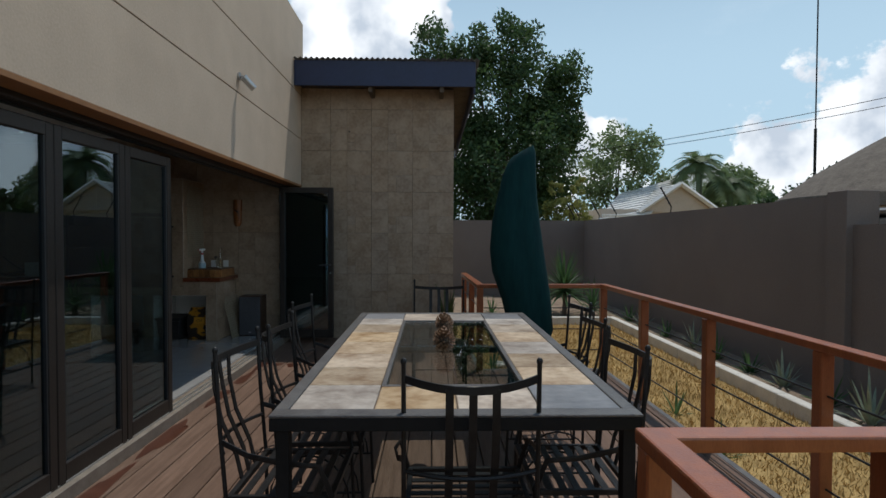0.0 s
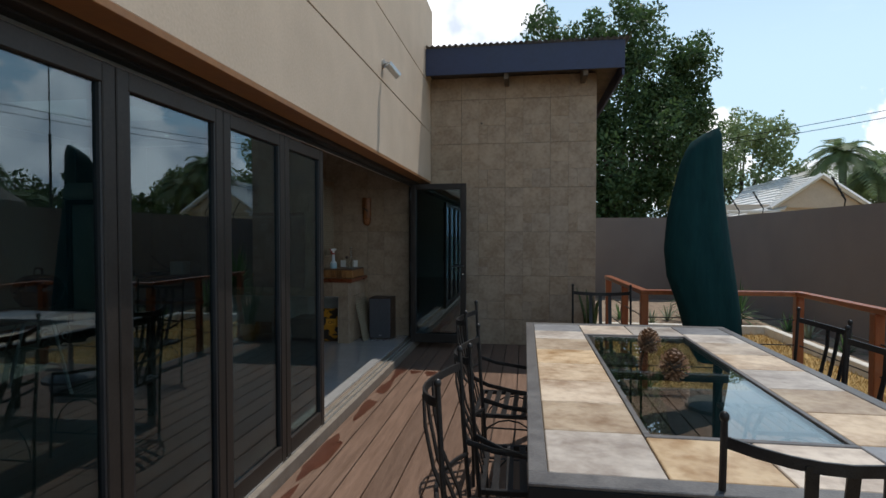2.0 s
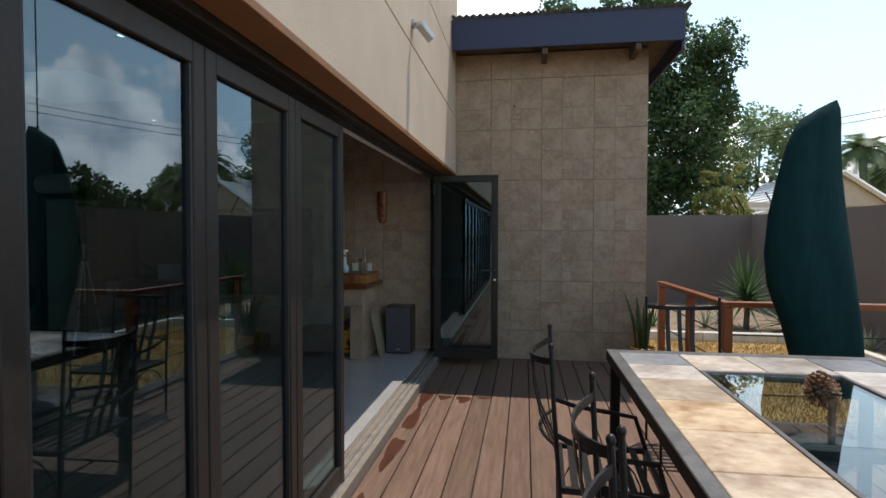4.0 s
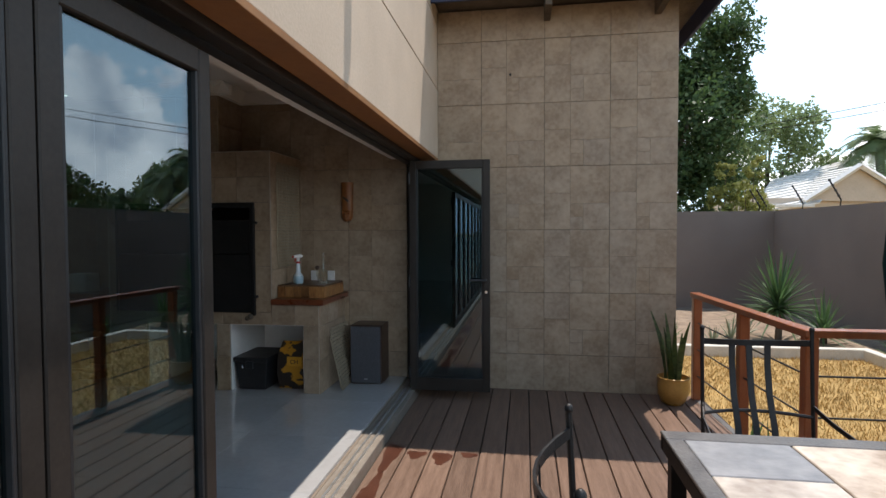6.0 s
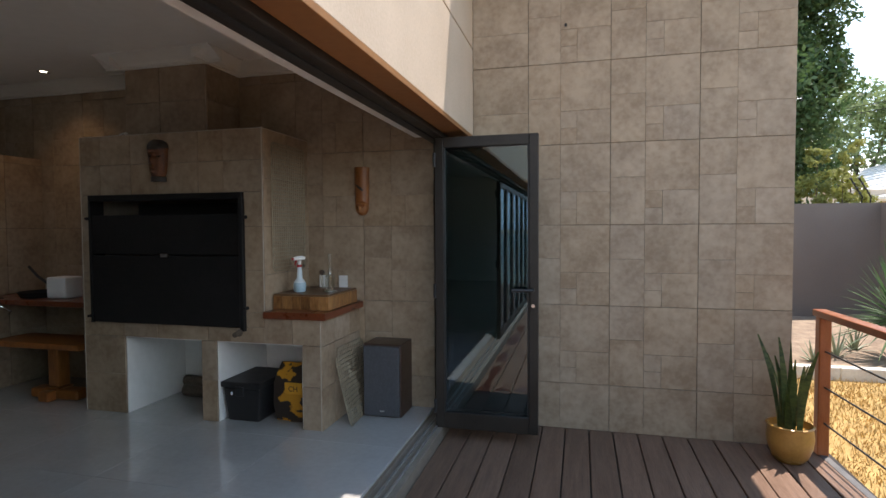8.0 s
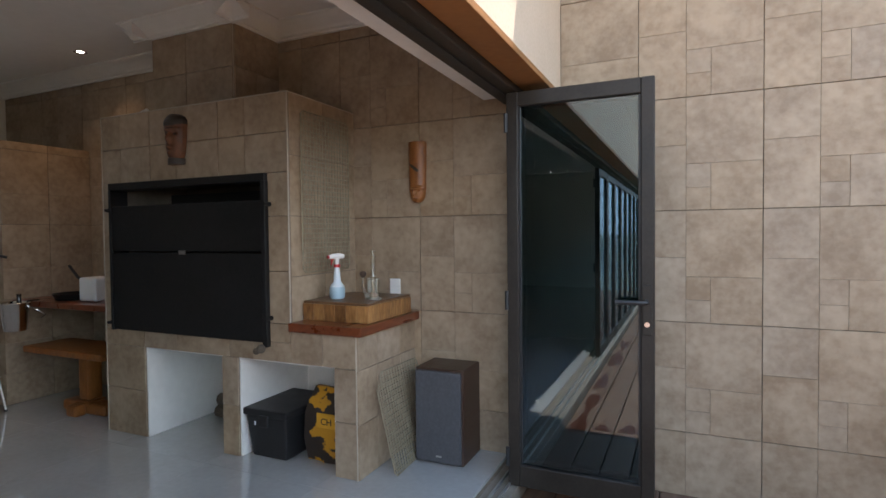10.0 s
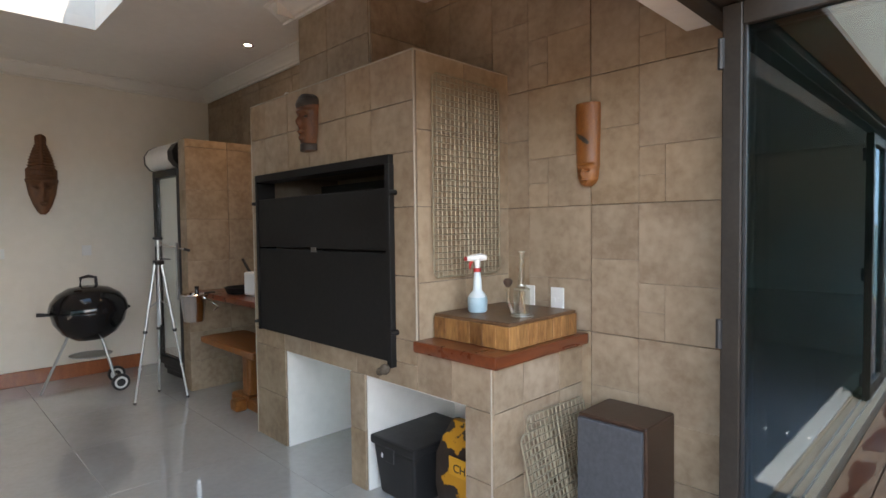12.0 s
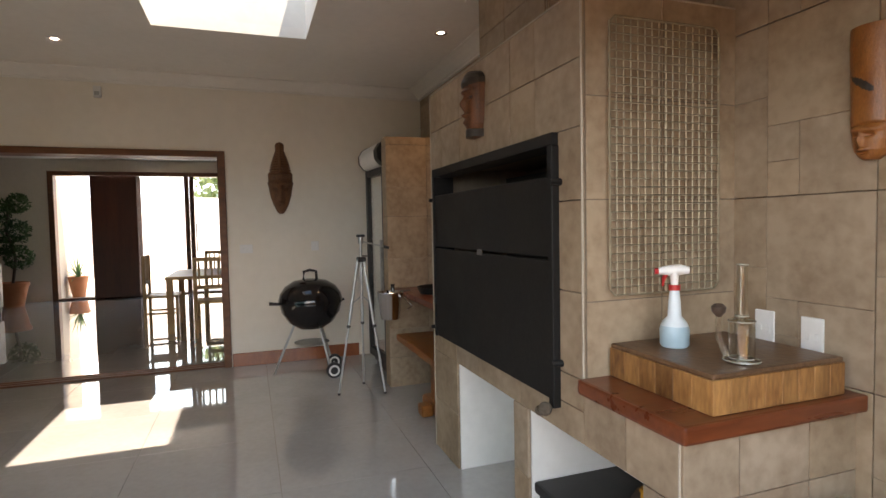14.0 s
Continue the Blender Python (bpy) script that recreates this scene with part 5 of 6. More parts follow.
tube(bm, [(0.045, 0, 0.252), (0.02, 0, 0.255), (-0.02, 0, 0.252), (-0.05, 0, 0.25)], [0.012, 0.018, 0.017, 0.011], 10)
tube(bm, [(0, 0, 0.204), (0, 0, 0.25)], [0.012, 0.016], 10)
hd = part("spray_head", bm, M_WPLAS, sb, "white spray head", smooth=True, local=True)
bm = bmesh.new()
tube(bm, [(-0.022, 0, 0.242), (-0.034, 0, 0.225), (-0.036, 0, 0.20)], [0.007, 0.007, 0.004], 8)
part("trigger", bm, M_RED, sb, "red trigger", smooth=True, local=True)
bm = bmesh.new()
tube(bm, [(-0.05, 0, 0.25), (-0.062, 0, 0.25)], 0.010, 8)
part("nozzle", bm, M_RED, sb, "red nozzle", local=True)
sb.matrix_basis = pose(-3.145, 7.505, 0.957, 0, 0, 60)

gp = thing("glass_pipe", "clear glass tube vessel with a dark bowl and round foot", "glassware", (-2.91, 7.535, 0.957))
bm = bmesh.new()
lathe(bm, [(0.048, 0), (0.052, 0.003), (0.050, 0.008), (0.034, 0.010)], 24)
part("foot", bm, M_VESSEL, gp, smooth=True, local=True)
bm = bmesh.new()
lathe(bm, [(0.034, 0.006), (0.036, 0.03), (0.036, 0.12), (0.017, 0.135), (0.0155, 0.15), (0.0155, 0.285)], 24, cap=False)
part("tube", bm, M_VESSEL, gp, smooth=True, local=True)
for r, z, w in ((0.0155, 0.285, 0.002), (0.036, 0.12, 0.002), (0.050, 0.005, 0.0025), (0.018, 0.135, 0.0022), (0.034, 0.012, 0.002)):
    bm = bmesh.new()
    tube(bm, [(r * math.cos(a), r * math.sin(a), z) for a in np.linspace(0, 2 * math.pi, 25)[:-1]], w, 6, closed=True)
    part("glass_rim", bm, M_GRIM, gp, smooth=True, local=True)
bm = bmesh.new()
lathe(bm, [(0.013, 0.012), (0.013, 0.13)], 16, cap=False)
part("inner_tube", bm, M_VESSEL, gp, "yellowed inner tube", smooth=True, local=True)
bm = bmesh.new()
tube(bm, [(-0.03, -0.03, 0.015), (-0.045, -0.04, 0.07), (-0.045, -0.04, 0.13)], 0.010, 10)
part("side_arm", bm, M_VESSEL, gp, smooth=True, local=True)
bm = bmesh.new()
lathe(bm, [(0.006, 0.128), (0.019, 0.143), (0.021, 0.158), (0.012, 0.167), (0.004, 0.16)], 16, (-0.045, -0.04, 0))
part("bowl", bm, M_BAGD, gp, "dark brown glass bowl", smooth=True, local=True)


def plate(name, label, at, w, h, axis, rockers):
    t = thing(name, label, "switch", at, group="wall plates")
    def pb(u0, v0, u1, v1, d0, d1):
        return bbox(u0, -d1, v0, u1, -d0, v1, 0.002) if axis == "y" else bbox(d0, u0, v0, d1, u1, v1, 0.002)
    part("plate", pb(-w / 2, -h / 2, w / 2, h / 2, 0, 0.009), M_WPLAS, t, local=True)
    for k in range(rockers):
        u = (k - (rockers - 1) / 2) * 0.03
        part("rocker", pb(u - 0.008, -0.012, u + 0.008, 0.012, 0.009, 0.013), M_WPLAS, t, local=True)


plate("wall_socket", "white socket plate on the tiled wall", (-2.975, YI - 0.012, 0.985), 0.075, 0.125, "y", 2)
plate("wall_socket", "white socket plate beside the glass vessel", (-3.15, YI - 0.012, 0.985), 0.075, 0.125, "y", 2)
plate("light_switch", "double white light switch on the cream wall", (XW, 6.15, 1.17), 0.12, 0.085, "x", 3)
plate("light_switch", "small white light switch above the kettle grill", (XW, 6.82, 1.18), 0.075, 0.095, "x", 1)


def grid_rack(name, label, m, w, h, nu, nv, group):
    """A wire rack in its own x (0..w) and z (0..h)."""
    t = thing(name, label, "grill rack", (0, 0, 0), group=group)
    t.matrix_basis = m
    bm = bmesh.new()
    r = 0.02
    tube(bm, [(r, 0, 0), (w - r, 0, 0), (w, 0, r), (w, 0, h - r), (w - r, 0, h), (r, 0, h), (0, 0, h - r), (0, 0, r)], 0.0045, 6, closed=True)
    part("rim", bm, M_WIRE, t, local=True)
    bm = bmesh.new()
    for k in range(1, nu):
        tube(bm, [(w * k / nu, 0.002, 0), (w * k / nu, 0.002, h)], 0.0029 if k != nu // 2 else 0.0045, 4)
    for k in range(1, nv):
        tube(bm, [(0, -0.002, h * k / nv), (w, -0.002, h * k / nv)], 0.0029, 4)
    part("wire_mesh", bm, M_WIRE, t, local=True)["kind"] = "stuff"


grid_rack("grill_rack", "large wire cooking grid hung on the tiled side", Matrix.Translation((BX1 + 0.022, 7.345, 1.12)) @ Matrix.Rotation(radians(90), 4, 'Z'), 0.475, 0.945, 16, 33, "grill racks")
grid_rack("grill_rack", "wire cooking grid leaning against the tiled plinth", Matrix.Translation((-2.68, 7.37, 0.005)) @ Matrix.Rotation(radians(93), 4, 'Z') @ Matrix.Rotation(radians(-13), 4, 'X'), 0.40, 0.50, 14, 16, "grill racks")
grid_rack("grill_rack", "second wire grid leaning behind the first", Matrix.Translation((-2.71, 7.42, 0.005)) @ Matrix.Rotation(radians(88), 4, 'Z') @ Matrix.Rotation(radians(-10), 4, 'X'), 0.42, 0.56, 14, 18, "grill racks")

spk = thing("loudspeaker", "dark veneer floor loudspeaker with grey cloth front", "loudspeaker", (-2.53, 7.76, 0))
part("cabinet", bbox(-2.69, 7.635, 0.0, -2.385, 7.90, 0.555, 0.006), M_SPK, spk)
part("grille_cloth", bbox(-2.68, 7.612, 0.012, -2.395, 7.634, 0.543, 0.006, 2), M_GREYC, spk, "dark grey grille cloth")
part("name_plate", bbox(-2.55, 7.609, 0.045, -2.515, 7.613, 0.055, 0.001), M_ALU, spk)

bx = thing("storage_box", "black plastic lidded storage box inside the niche", "box", (-3.48, 7.52, 0))
bm = bmesh.new()
box(bm, -3.67, 7.28, 0.0, -3.36, 7.72, 0.255)
for v in bm.verts:
    if v.co.z < 0.1:
        v.co.x += 0.025 if v.co.x < -3.5 else -0.025
        v.co.y += 0.025 if v.co.y < 7.5 else -0.025
soft(bm, 0.015, 2)
part("body", bm, M_BLACK, bx)
part("lid", bbox(-3.683, 7.268, 0.255, -3.347, 7.732, 0.30, 0.012, 2), M_BLACK, bx)
part("latch", bbox(-3.55, 7.255, 0.20, -3.48, 7.27, 0.27, 0.004), M_BLACK, bx)
part("latch_clip", bbox(-3.60, 7.272, 0.20, -3.585, 7.283, 0.225, 0.002), M_CHROME, bx, "small bright metal clip")

bag = thing("charcoal_bag", "yellow and black paper charcoal bag in the niche", "bag", (-3.16, 7.50, 0))
bm = bmesh.new()
box(bm, -3.29, 7.38, 0.0, -3.03, 7.62, 0.42)
bmesh.ops.subdivide_edges(bm, edges=bm.edges[:], cuts=5, use_grid_fill=True)
for v in bm.verts:
    k = 1 + 0.10 * math.sin(math.pi * v.co.z / 0.42)
    top = max(0, (v.co.z - 0.30) / 0.12)
    v.co.y = 7.5 + (v.co.y - 7.5) * k * (1 - 0.75 * top)
    v.co.x = -3.16 + (v.co.x + 3.16) * k
    v.co += Vector((1, 1, 1)) * 0.012 * noise.noise(v.co * 14)
part("sack", bm, M_BAG, bag, "yellow and dark printed paper", smooth=True)
for x0, x1, z0, z1 in ((-3.20, -3.06, 0.215, 0.30),):
    bm = bbox(x0, 7.355, z0, x1, 7.362, z1, 0.002)
    part("yellow_panel", bm, M_YELLOW, bag, "yellow printed panel")
cu = bpy.data.curves.new("letters", 'FONT')
cu.body, cu.size, cu.extrude = "CH", 0.055, 0.001
lt_ = new("bag_lettering_curve", cu)
dg = bpy.context.evaluated_depsgraph_get()
me = bpy.data.meshes.new_from_object(lt_.evaluated_get(dg))
bpy.data.objects.remove(lt_)
me.materials.clear()
me.materials.append(M_BLACK)
lo = new("lettering", me)
lo.parent = bag
lo.matrix_basis = Matrix.Translation(Vector((-3.17, 7.353, 0.235)) - BASE[bag]) @ Matrix.Rotation(radians(90), 4, 'X')
bm = bmesh.new()
for k, (x, y, z) in enumerate(((-4.28, 7.80, 0.05), (-4.24, 7.74, 0.05), (-4.26, 7.78, 0.125))):
    log = bmesh.new()
    tube(log, [(x - 0.14, y, z), (x + 0.08, y - 0.02, z + 0.004)], [0.046, 0.042], 9)
    solid("firewood_log", log, M_BARK, "short brown firewood log in the niche", "log", group="firewood logs")
bm.free()


# carved wooden masks, plain shapes
def mask(label, m, w, h, d, prof, material, relief, dark, notch=(0, 0, 0)):
    """A shell carved by round bumps and hollows (u, v, su, sv, depth); dark(u, v) picks the painted part."""
    bm = bmesh.new()
    NU, NV = 28, 84
    ts, ks = [p[0] for p in prof], [p[1] for p in prof]
    grid = []
    for j in range(NV + 1):
        v = j / NV
        k = float(np.interp(v, ts, ks))
        if notch[2] and notch[0] < v < notch[1]:
            k *= 1.0 - 0.2 * ((v - notch[0]) * notch[2] % 1.0)
        row = []
        for i in range(NU + 1):
            u = -1 + 2 * i / NU
            y = d * max(0.0, 1 - u * u) ** 0.5 * (0.5 + 0.5 * min(1.0, k))
            y += sum(a * d * math.exp(-((u - bu) / su) ** 2 - ((v - bv) / sv) ** 2) for bu, bv, su, sv, a in relief) * (1 - u ** 4)
            row.append(bm.verts.new((w / 2 * k * u, -max(0.0, y) - 0.002, h * v)))
        grid.append(row)
    for j in range(NV):
        for i in range(NU):
            f = bm.faces.new((grid[j][i], grid[j][i + 1], grid[j + 1][i + 1], grid[j + 1][i]))
            f.material_index = 1 if dark(-1 + 2 * (i + 0.5) / NU, (j + 0.5) / NV) else 0
    bm.faces.new(grid[0][::-1]), bm.faces.new(grid[-1])
    bm.faces.new([r[0] for r in grid] + [r[-1] for r in grid[::-1]])
    ob = solid("wall_mask", bm, material, label, "wall mask", group="carved wall masks", smooth=False)
    ob.data.materials.append(M_MASKD)
    ob.matrix_basis = m


face = [(0, 0.30, 0.14, 0.08, 0.42), (-0.42, 0.35, 0.2, 0.022, -0.45), (0.42, 0.35, 0.2, 0.022, -0.45), (-0.4, 0.42, 0.32, 0.02, 0.35), (0.4, 0.42, 0.32, 0.02, 0.35),
        (0, 0.155, 0.28, 0.016, 0.35), (0, 0.125, 0.28, 0.01, -0.3), (0, 0.48, 1.2, 0.012, -0.3), (0, 0.56, 1.2, 0.010, -0.28), (0, 0.74, 0.2, 0.16, 0.4), (0, 0.63, 1.2, 0.010, -0.22)]
mask("long dark carved wooden mask with notched crest on cream wall", Matrix.Translation((XW, 6.497, 1.515)) @ Matrix.Rotation(radians(90), 4, 'Z'), 0.24, 0.715, 0.06,
     [(0, 0.16), (0.03, 0.34), (0.12, 0.6), (0.25, 0.85), (0.38, 0.97), (0.43, 1.06), (0.45, 0.98), (0.58, 1.0), (0.70, 0.84), (0.80, 0.62), (0.885, 0.40), (0.90, 0.34), (0.93, 0.37), (0.97, 0.36), (0.99, 0.27), (1, 0.12)], M_MASK, face, lambda u, v: False, (0.56, 0.885, 28))
mask("small dark carved wooden mask hung on the tiled grill front", Matrix.Translation((-4.152, YB, 1.79)), 0.165, 0.31, 0.075,
     [(0, 0.72), (0.11, 0.72), (0.13, 0.62), (0.2, 0.74), (0.35, 0.86), (0.55, 0.92), (0.74, 0.95), (0.78, 1.02), (0.88, 1.0), (0.95, 0.8), (1, 0.45)], M_MASKR,
     [(0, 0.50, 0.16, 0.09, 0.35), (-0.4, 0.60, 0.2, 0.03, -0.3), (0.4, 0.60, 0.2, 0.03, -0.3), (0, 0.69, 0.9, 0.03, 0.18), (0, 0.33, 0.3, 0.025, 0.28), (0, 0.22, 0.3, 0.05, 0.2), (0, 0.82, 1.5, 0.06, 0.12)],
     lambda u, v: v > 0.755 + 0.05 * u * u or v < 0.125 or (abs(abs(u) - 0.4) < 0.14 and abs(v - 0.6) < 0.02))
mask("orange-brown carved mask with a dark inlay on the tiled wall", Matrix.Translation((-2.80, YI - 0.012, 1.54)), 0.125, 0.385, 0.05,
     [(0, 0.30), (0.02, 0.52), (0.07, 0.76), (0.14, 0.86), (0.2, 0.88), (0.23, 0.93), (0.5, 0.95), (0.8, 1.0), (0.97, 1.0), (1, 0.98)], M_MASKO,
     [(0, 0.26, 1.5, 0.012, -0.14), (-0.15, 0.15, 0.13, 0.05, 0.30), (-0.5, 0.185, 0.2, 0.014, -0.3), (0.25, 0.185, 0.2, 0.014, -0.3), (-0.15, 0.075, 0.3, 0.012, 0.3), (-0.15, 0.055, 0.3, 0.008, -0.25), (-0.1, 0.22, 0.8, 0.012, 0.16)],
     lambda u, v: -0.75 < u < 0.45 and abs(v - (0.575 - 0.11 * (u + 0.15))) < 0.027 * (1 - ((u + 0.15) / 0.6) ** 2) + 0.012 * (u + 0.75))

# ---- far side of the room ----
kt = thing("kettle_grill", "black enamel kettle barbecue on tubular legs with wheels", "barbecue", (-6.86, 6.64, 0))
kx, ky = -6.86, 6.70
bm = bmesh.new()
lathe(bm, [(0.03, 0.435), (0.12, 0.445), (0.20, 0.50), (0.26, 0.59), (0.285, 0.69), (0.28, 0.70)], 32, (kx, ky, 0))
part("bowl", bm, M_ENAMEL, kt, smooth=True)
bm = bmesh.new()
lathe(bm, [(0.289, 0.68), (0.291, 0.702), (0.275, 0.765), (0.23, 0.83), (0.15, 0.88), (0.05, 0.898), (0.003, 0.90)], 32, (kx, ky, 0))
lid = part("lid", bm, M_ENAMEL, kt, smooth=True)
bm = bmesh.new()
tube(bm, [(kx, ky - 0.06, 0.885), (kx, ky - 0.055, 0.965), (kx, ky, 0.978), (kx, ky + 0.055, 0.965), (kx, ky + 0.06, 0.885)], 0.013, 8)
part("lid_handle", bm, M_BLACK, lid, smooth=True)
bm = bmesh.new()
tube(bm, [(kx + 0.03, ky - 0.27, 0.68), (kx + 0.03, ky - 0.37, 0.69)], [0.012, 0.016], 8)
part("side_handle", bm, M_BLACK, kt, smooth=True)
bm = bmesh.new()
tube(bm, [(kx, ky + 0.27, 0.68), (kx, ky + 0.31, 0.69)], 0.012, 8)
part("side_handle", bm, M_BLACK, kt, smooth=True)
for foot in ((-7.0, 6.36, 0.0), (-6.68, 6.845, 0.07), (-7.02, 6.90, 0.07)):
    top = Vector((kx + (foot[0] - kx) * 0.4, ky + (foot[1] - ky) * 0.4, 0.50))
    bm = bmesh.new()
    tube(bm, [top, foot], 0.011, 8)
    part("leg", bm, M_ALU, kt, smooth=True)
for x, y in ((-6.68, 6.87), (-7.02, 6.92)):
    bm = bmesh.new()
    tube(bm, [(x, y, 0.07), (x + 0.03, y + 0.002, 0.07)], 0.07, 20)
    wh = part("wheel", bm, M_BLACK, kt, smooth=True)
    bm = bmesh.new()
    tube(bm, [(x + 0.03, y, 0.07), (x + 0.034, y, 0.07)], 0.05, 20)
    part("hub_ring", bm, M_WPLAS, wh, "white hub ring")
    bm = bmesh.new()
    tube(bm, [(x + 0.034, y, 0.07), (x + 0.037, y, 0.07)], 0.033, 20)
    part("hub_cap", bm, M_BLACK, wh)
bm = bmesh.new()
tube(bm, [(-6.68, 6.87, 0.07), (-7.02, 6.92, 0.07)], 0.008, 6)
part("axle", bm, M_ALU, kt)
bm = bmesh.new()
lathe(bm, [(0.15, 0.30), (0.16, 0.31), (0.10, 0.295), (0.01, 0.29)], 24, (kx, ky, 0))
part("ash_tray", bm, M_ALU, kt, smooth=True)

tp_ = thing("camera_tripod", "silver aluminium camera tripod with pan handle", "tripod", (-6.16, 7.04, 0))
cx, cy = -6.16, 7.045
for fx, fy in ((-6.12, 6.83), (-6.02, 7.19), (-6.36, 7.08)):
    P0, P1 = Vector((cx + (fx - cx) * 0.12, cy + (fy - cy) * 0.12, 1.10)), Vector((fx, fy, 0.012))
    bm = bmesh.new()
    tube(bm, [P0, P0.lerp(P1, 0.5)], 0.013, 8)
    tube(bm, [P0.lerp(P1, 0.49), P1], 0.009, 8)
    lg = part("leg", bm, M_ALU, tp_, smooth=True)
    bm = bmesh.new()
    ball(bm, P0.lerp(P1, 0.5), 0.017)
    part("leg_lock", bm, M_BLACK, lg)
    bm = bmesh.new()
    ball(bm, P0.lerp(P1, 0.76), 0.014)
    part("leg_lock", bm, M_ALU, lg)
    bm = bmesh.new()
    tube(bm, [P0.lerp(P1, 0.33), (cx, cy, 0.80)], 0.005, 6)
    part("brace", bm, M_ALU, lg)
    bm = bmesh.new()
    ball(bm, P1, 0.012)
    part("foot", bm, M_BLACK, lg)
bm = bmesh.new()
tube(bm, [(cx, cy, 0.6), (cx, cy, 1.24)], 0.011, 8)
part("centre_column", bm, M_ALU, tp_, smooth=True)
part("shoulder", bbox(cx - 0.035, cy - 0.035, 1.08, cx + 0.035, cy + 0.035, 1.12, 0.008), M_BLACK, tp_)
bm = bmesh.new()
tube(bm, [(cx, cy, 1.23), (cx, cy, 1.285)], 0.022, 10)
part("head", bm, M_ALU, tp_, smooth=True)
part("mount_plate", bbox(cx - 0.03, cy - 0.03, 1.285, cx + 0.03, cy + 0.03, 1.305, 0.003), M_BLACK, tp_)
bm = bmesh.new()
tube(bm, [(cx, cy, 1.25), (cx + 0.05, cy + 0.19, 1.20)], 0.006, 6)
ph = part("pan_handle", bm, M_ALU, tp_)
bm = bmesh.new()
tube(bm, [(cx + 0.048, cy + 0.18, 1.203), (cx + 0.06, cy + 0.225, 1.19)], 0.011, 8)
part("grip", bm, M_BLACK, ph)
bm = bmesh.new()
tube(bm, [(cx, cy, 1.13), (cx + 0.02, cy + 0.085, 1.125)], [0.006, 0.004], 6)
part("crank", bm, M_BLACK, tp_)

ft = thing("folding_table", "dark topped folding table on white tubular trestle legs", "table", (-4.85, 4.1, 0))
part("tabletop", bbox(-5.2, 3.3, 0.715, -4.5, 4.85, 0.745, 0.008, 2), M_SPK, ft)
part("edge_band", bbox(-5.19, 4.851, 0.70, -4.51, 4.858, 0.74, 0.002), M_RED, ft, "red edge band")
for yy in (3.45, 4.70):
    for sx in (-1, 1):
        bm = bmesh.new()
        tube(bm, [(-4.85 + sx * 0.12, yy, 0.715), (-4.85 + sx * 0.32, yy, 0.012)], 0.014, 8)
        part("leg", bm, M_WPLAS, ft, "white tubular leg", smooth=True)
    bm = bmesh.new()
    tube(bm, [(-5.06, yy, 0.40), (-4.64, yy, 0.40)], 0.008, 6)
    part("brace", bm, M_WPLAS, ft)

# tiled pier, drinks fridge and nook
PX = -6.17
pier = thing("tiled_pier", "beige tiled low partition beside the drinks fridge", "partition", (PX, 7.6, 0), kind="structure")
part("core", bbox(PX - 0.15, 7.287, 0, PX - 0.012, YT - 0.013, 2.12, 0), M_GROUT, pier)
fr = thing("drinks_fridge", "tall black glass-door drinks fridge with white header", "fridge", (-6.75, 7.6, 0))
part("body", bbox(-6.990, 7.36, 0.05, -6.40, 7.97, 2.14, 0.008), M_BLACK, fr)
part("plinth", bbox(-6.970, 7.38, 0.0, -6.42, 7.95, 0.05, 0), M_BLACK, fr)
bm = bmesh.new()
for b in ((-6.980, 7.305, 0.12, -6.920, 7.355, 1.90), (-6.47, 7.305, 0.12, -6.41, 7.355, 1.90), (-6.920, 7.305, 1.84, -6.47, 7.355, 1.90), (-6.920, 7.305, 0.12, -6.47, 7.355, 0.20)):
    box(bm, *b)
soft(bm, 0.005)
fd = part("door", bm, M_BLACK, fr, "black framed glass door")
part("pane", bbox(-6.918, 7.325, 0.202, -6.472, 7.335, 1.838, 0), M_CLEAR, fd)
part("handle", bbox(-6.46, 7.275, 0.75, -6.44, 7.304, 1.25, 0.004), M_ALU, fd)
part("inner_back", bbox(-6.910, 7.345, 0.21, -6.48, 7.357, 1.83, 0), M_WPLAS, fr)
bm = bmesh.new()
hz = [(0.0, 0.0), (-0.06, 0.02), (-0.10, 0.07), (-0.105, 0.14), (-0.07, 0.20), (0.0, 0.24)]
A = [bm.verts.new((-6.990, 7.355 + a, 1.90 + b)) for a, b in hz]
B = [bm.verts.new((-6.49, 7.355 + a, 1.90 + b)) for a, b in hz]
for i in range(len(hz) - 1):
    bm.faces.new((A[i], A[i + 1], B[i + 1], B[i]))
bm.faces.new(A), bm.faces.new(B[::-1]), bm.faces.new((A[0], B[0], B[-1], A[-1]))
part("header", bm, M_WPLAS, fr, "white curved header panel", smooth=True)
for x0, x1 in ((-7.015, -6.991), (-6.489, -6.385)):
    bm = bmesh.new()
    A = [bm.verts.new((x0, 7.36 + a * 1.08, 1.895 + b * 1.04)) for a, b in hz]
    B = [bm.verts.new((x1, 7.36 + a * 1.08, 1.895 + b * 1.04)) for a, b in hz]
    for i in range(len(hz) - 1):
        bm.faces.new((A[i], A[i + 1], B[i + 1], B[i]))
    bm.faces.new(A), bm.faces.new(B[::-1]), bm.faces.new((A[0], B[0], B[-1], A[-1]))
    part("header_end", bm, M_BLACK, fr)
for z in (0.55, 0.9, 1.25, 1.6):
    part("shelf", bbox(-6.910, 7.338, z, -6.48, 7.344, z + 0.012, 0), M_WPLAS, fr)

fr.matrix_basis = Matrix.Translation((-6.40, 7.33, 0)) @ Matrix.Rotation(radians(4), 4, 'Z') @ Matrix.Translation((6.40, -7.33, 0)) @ Matrix.Translation(BASE[fr])

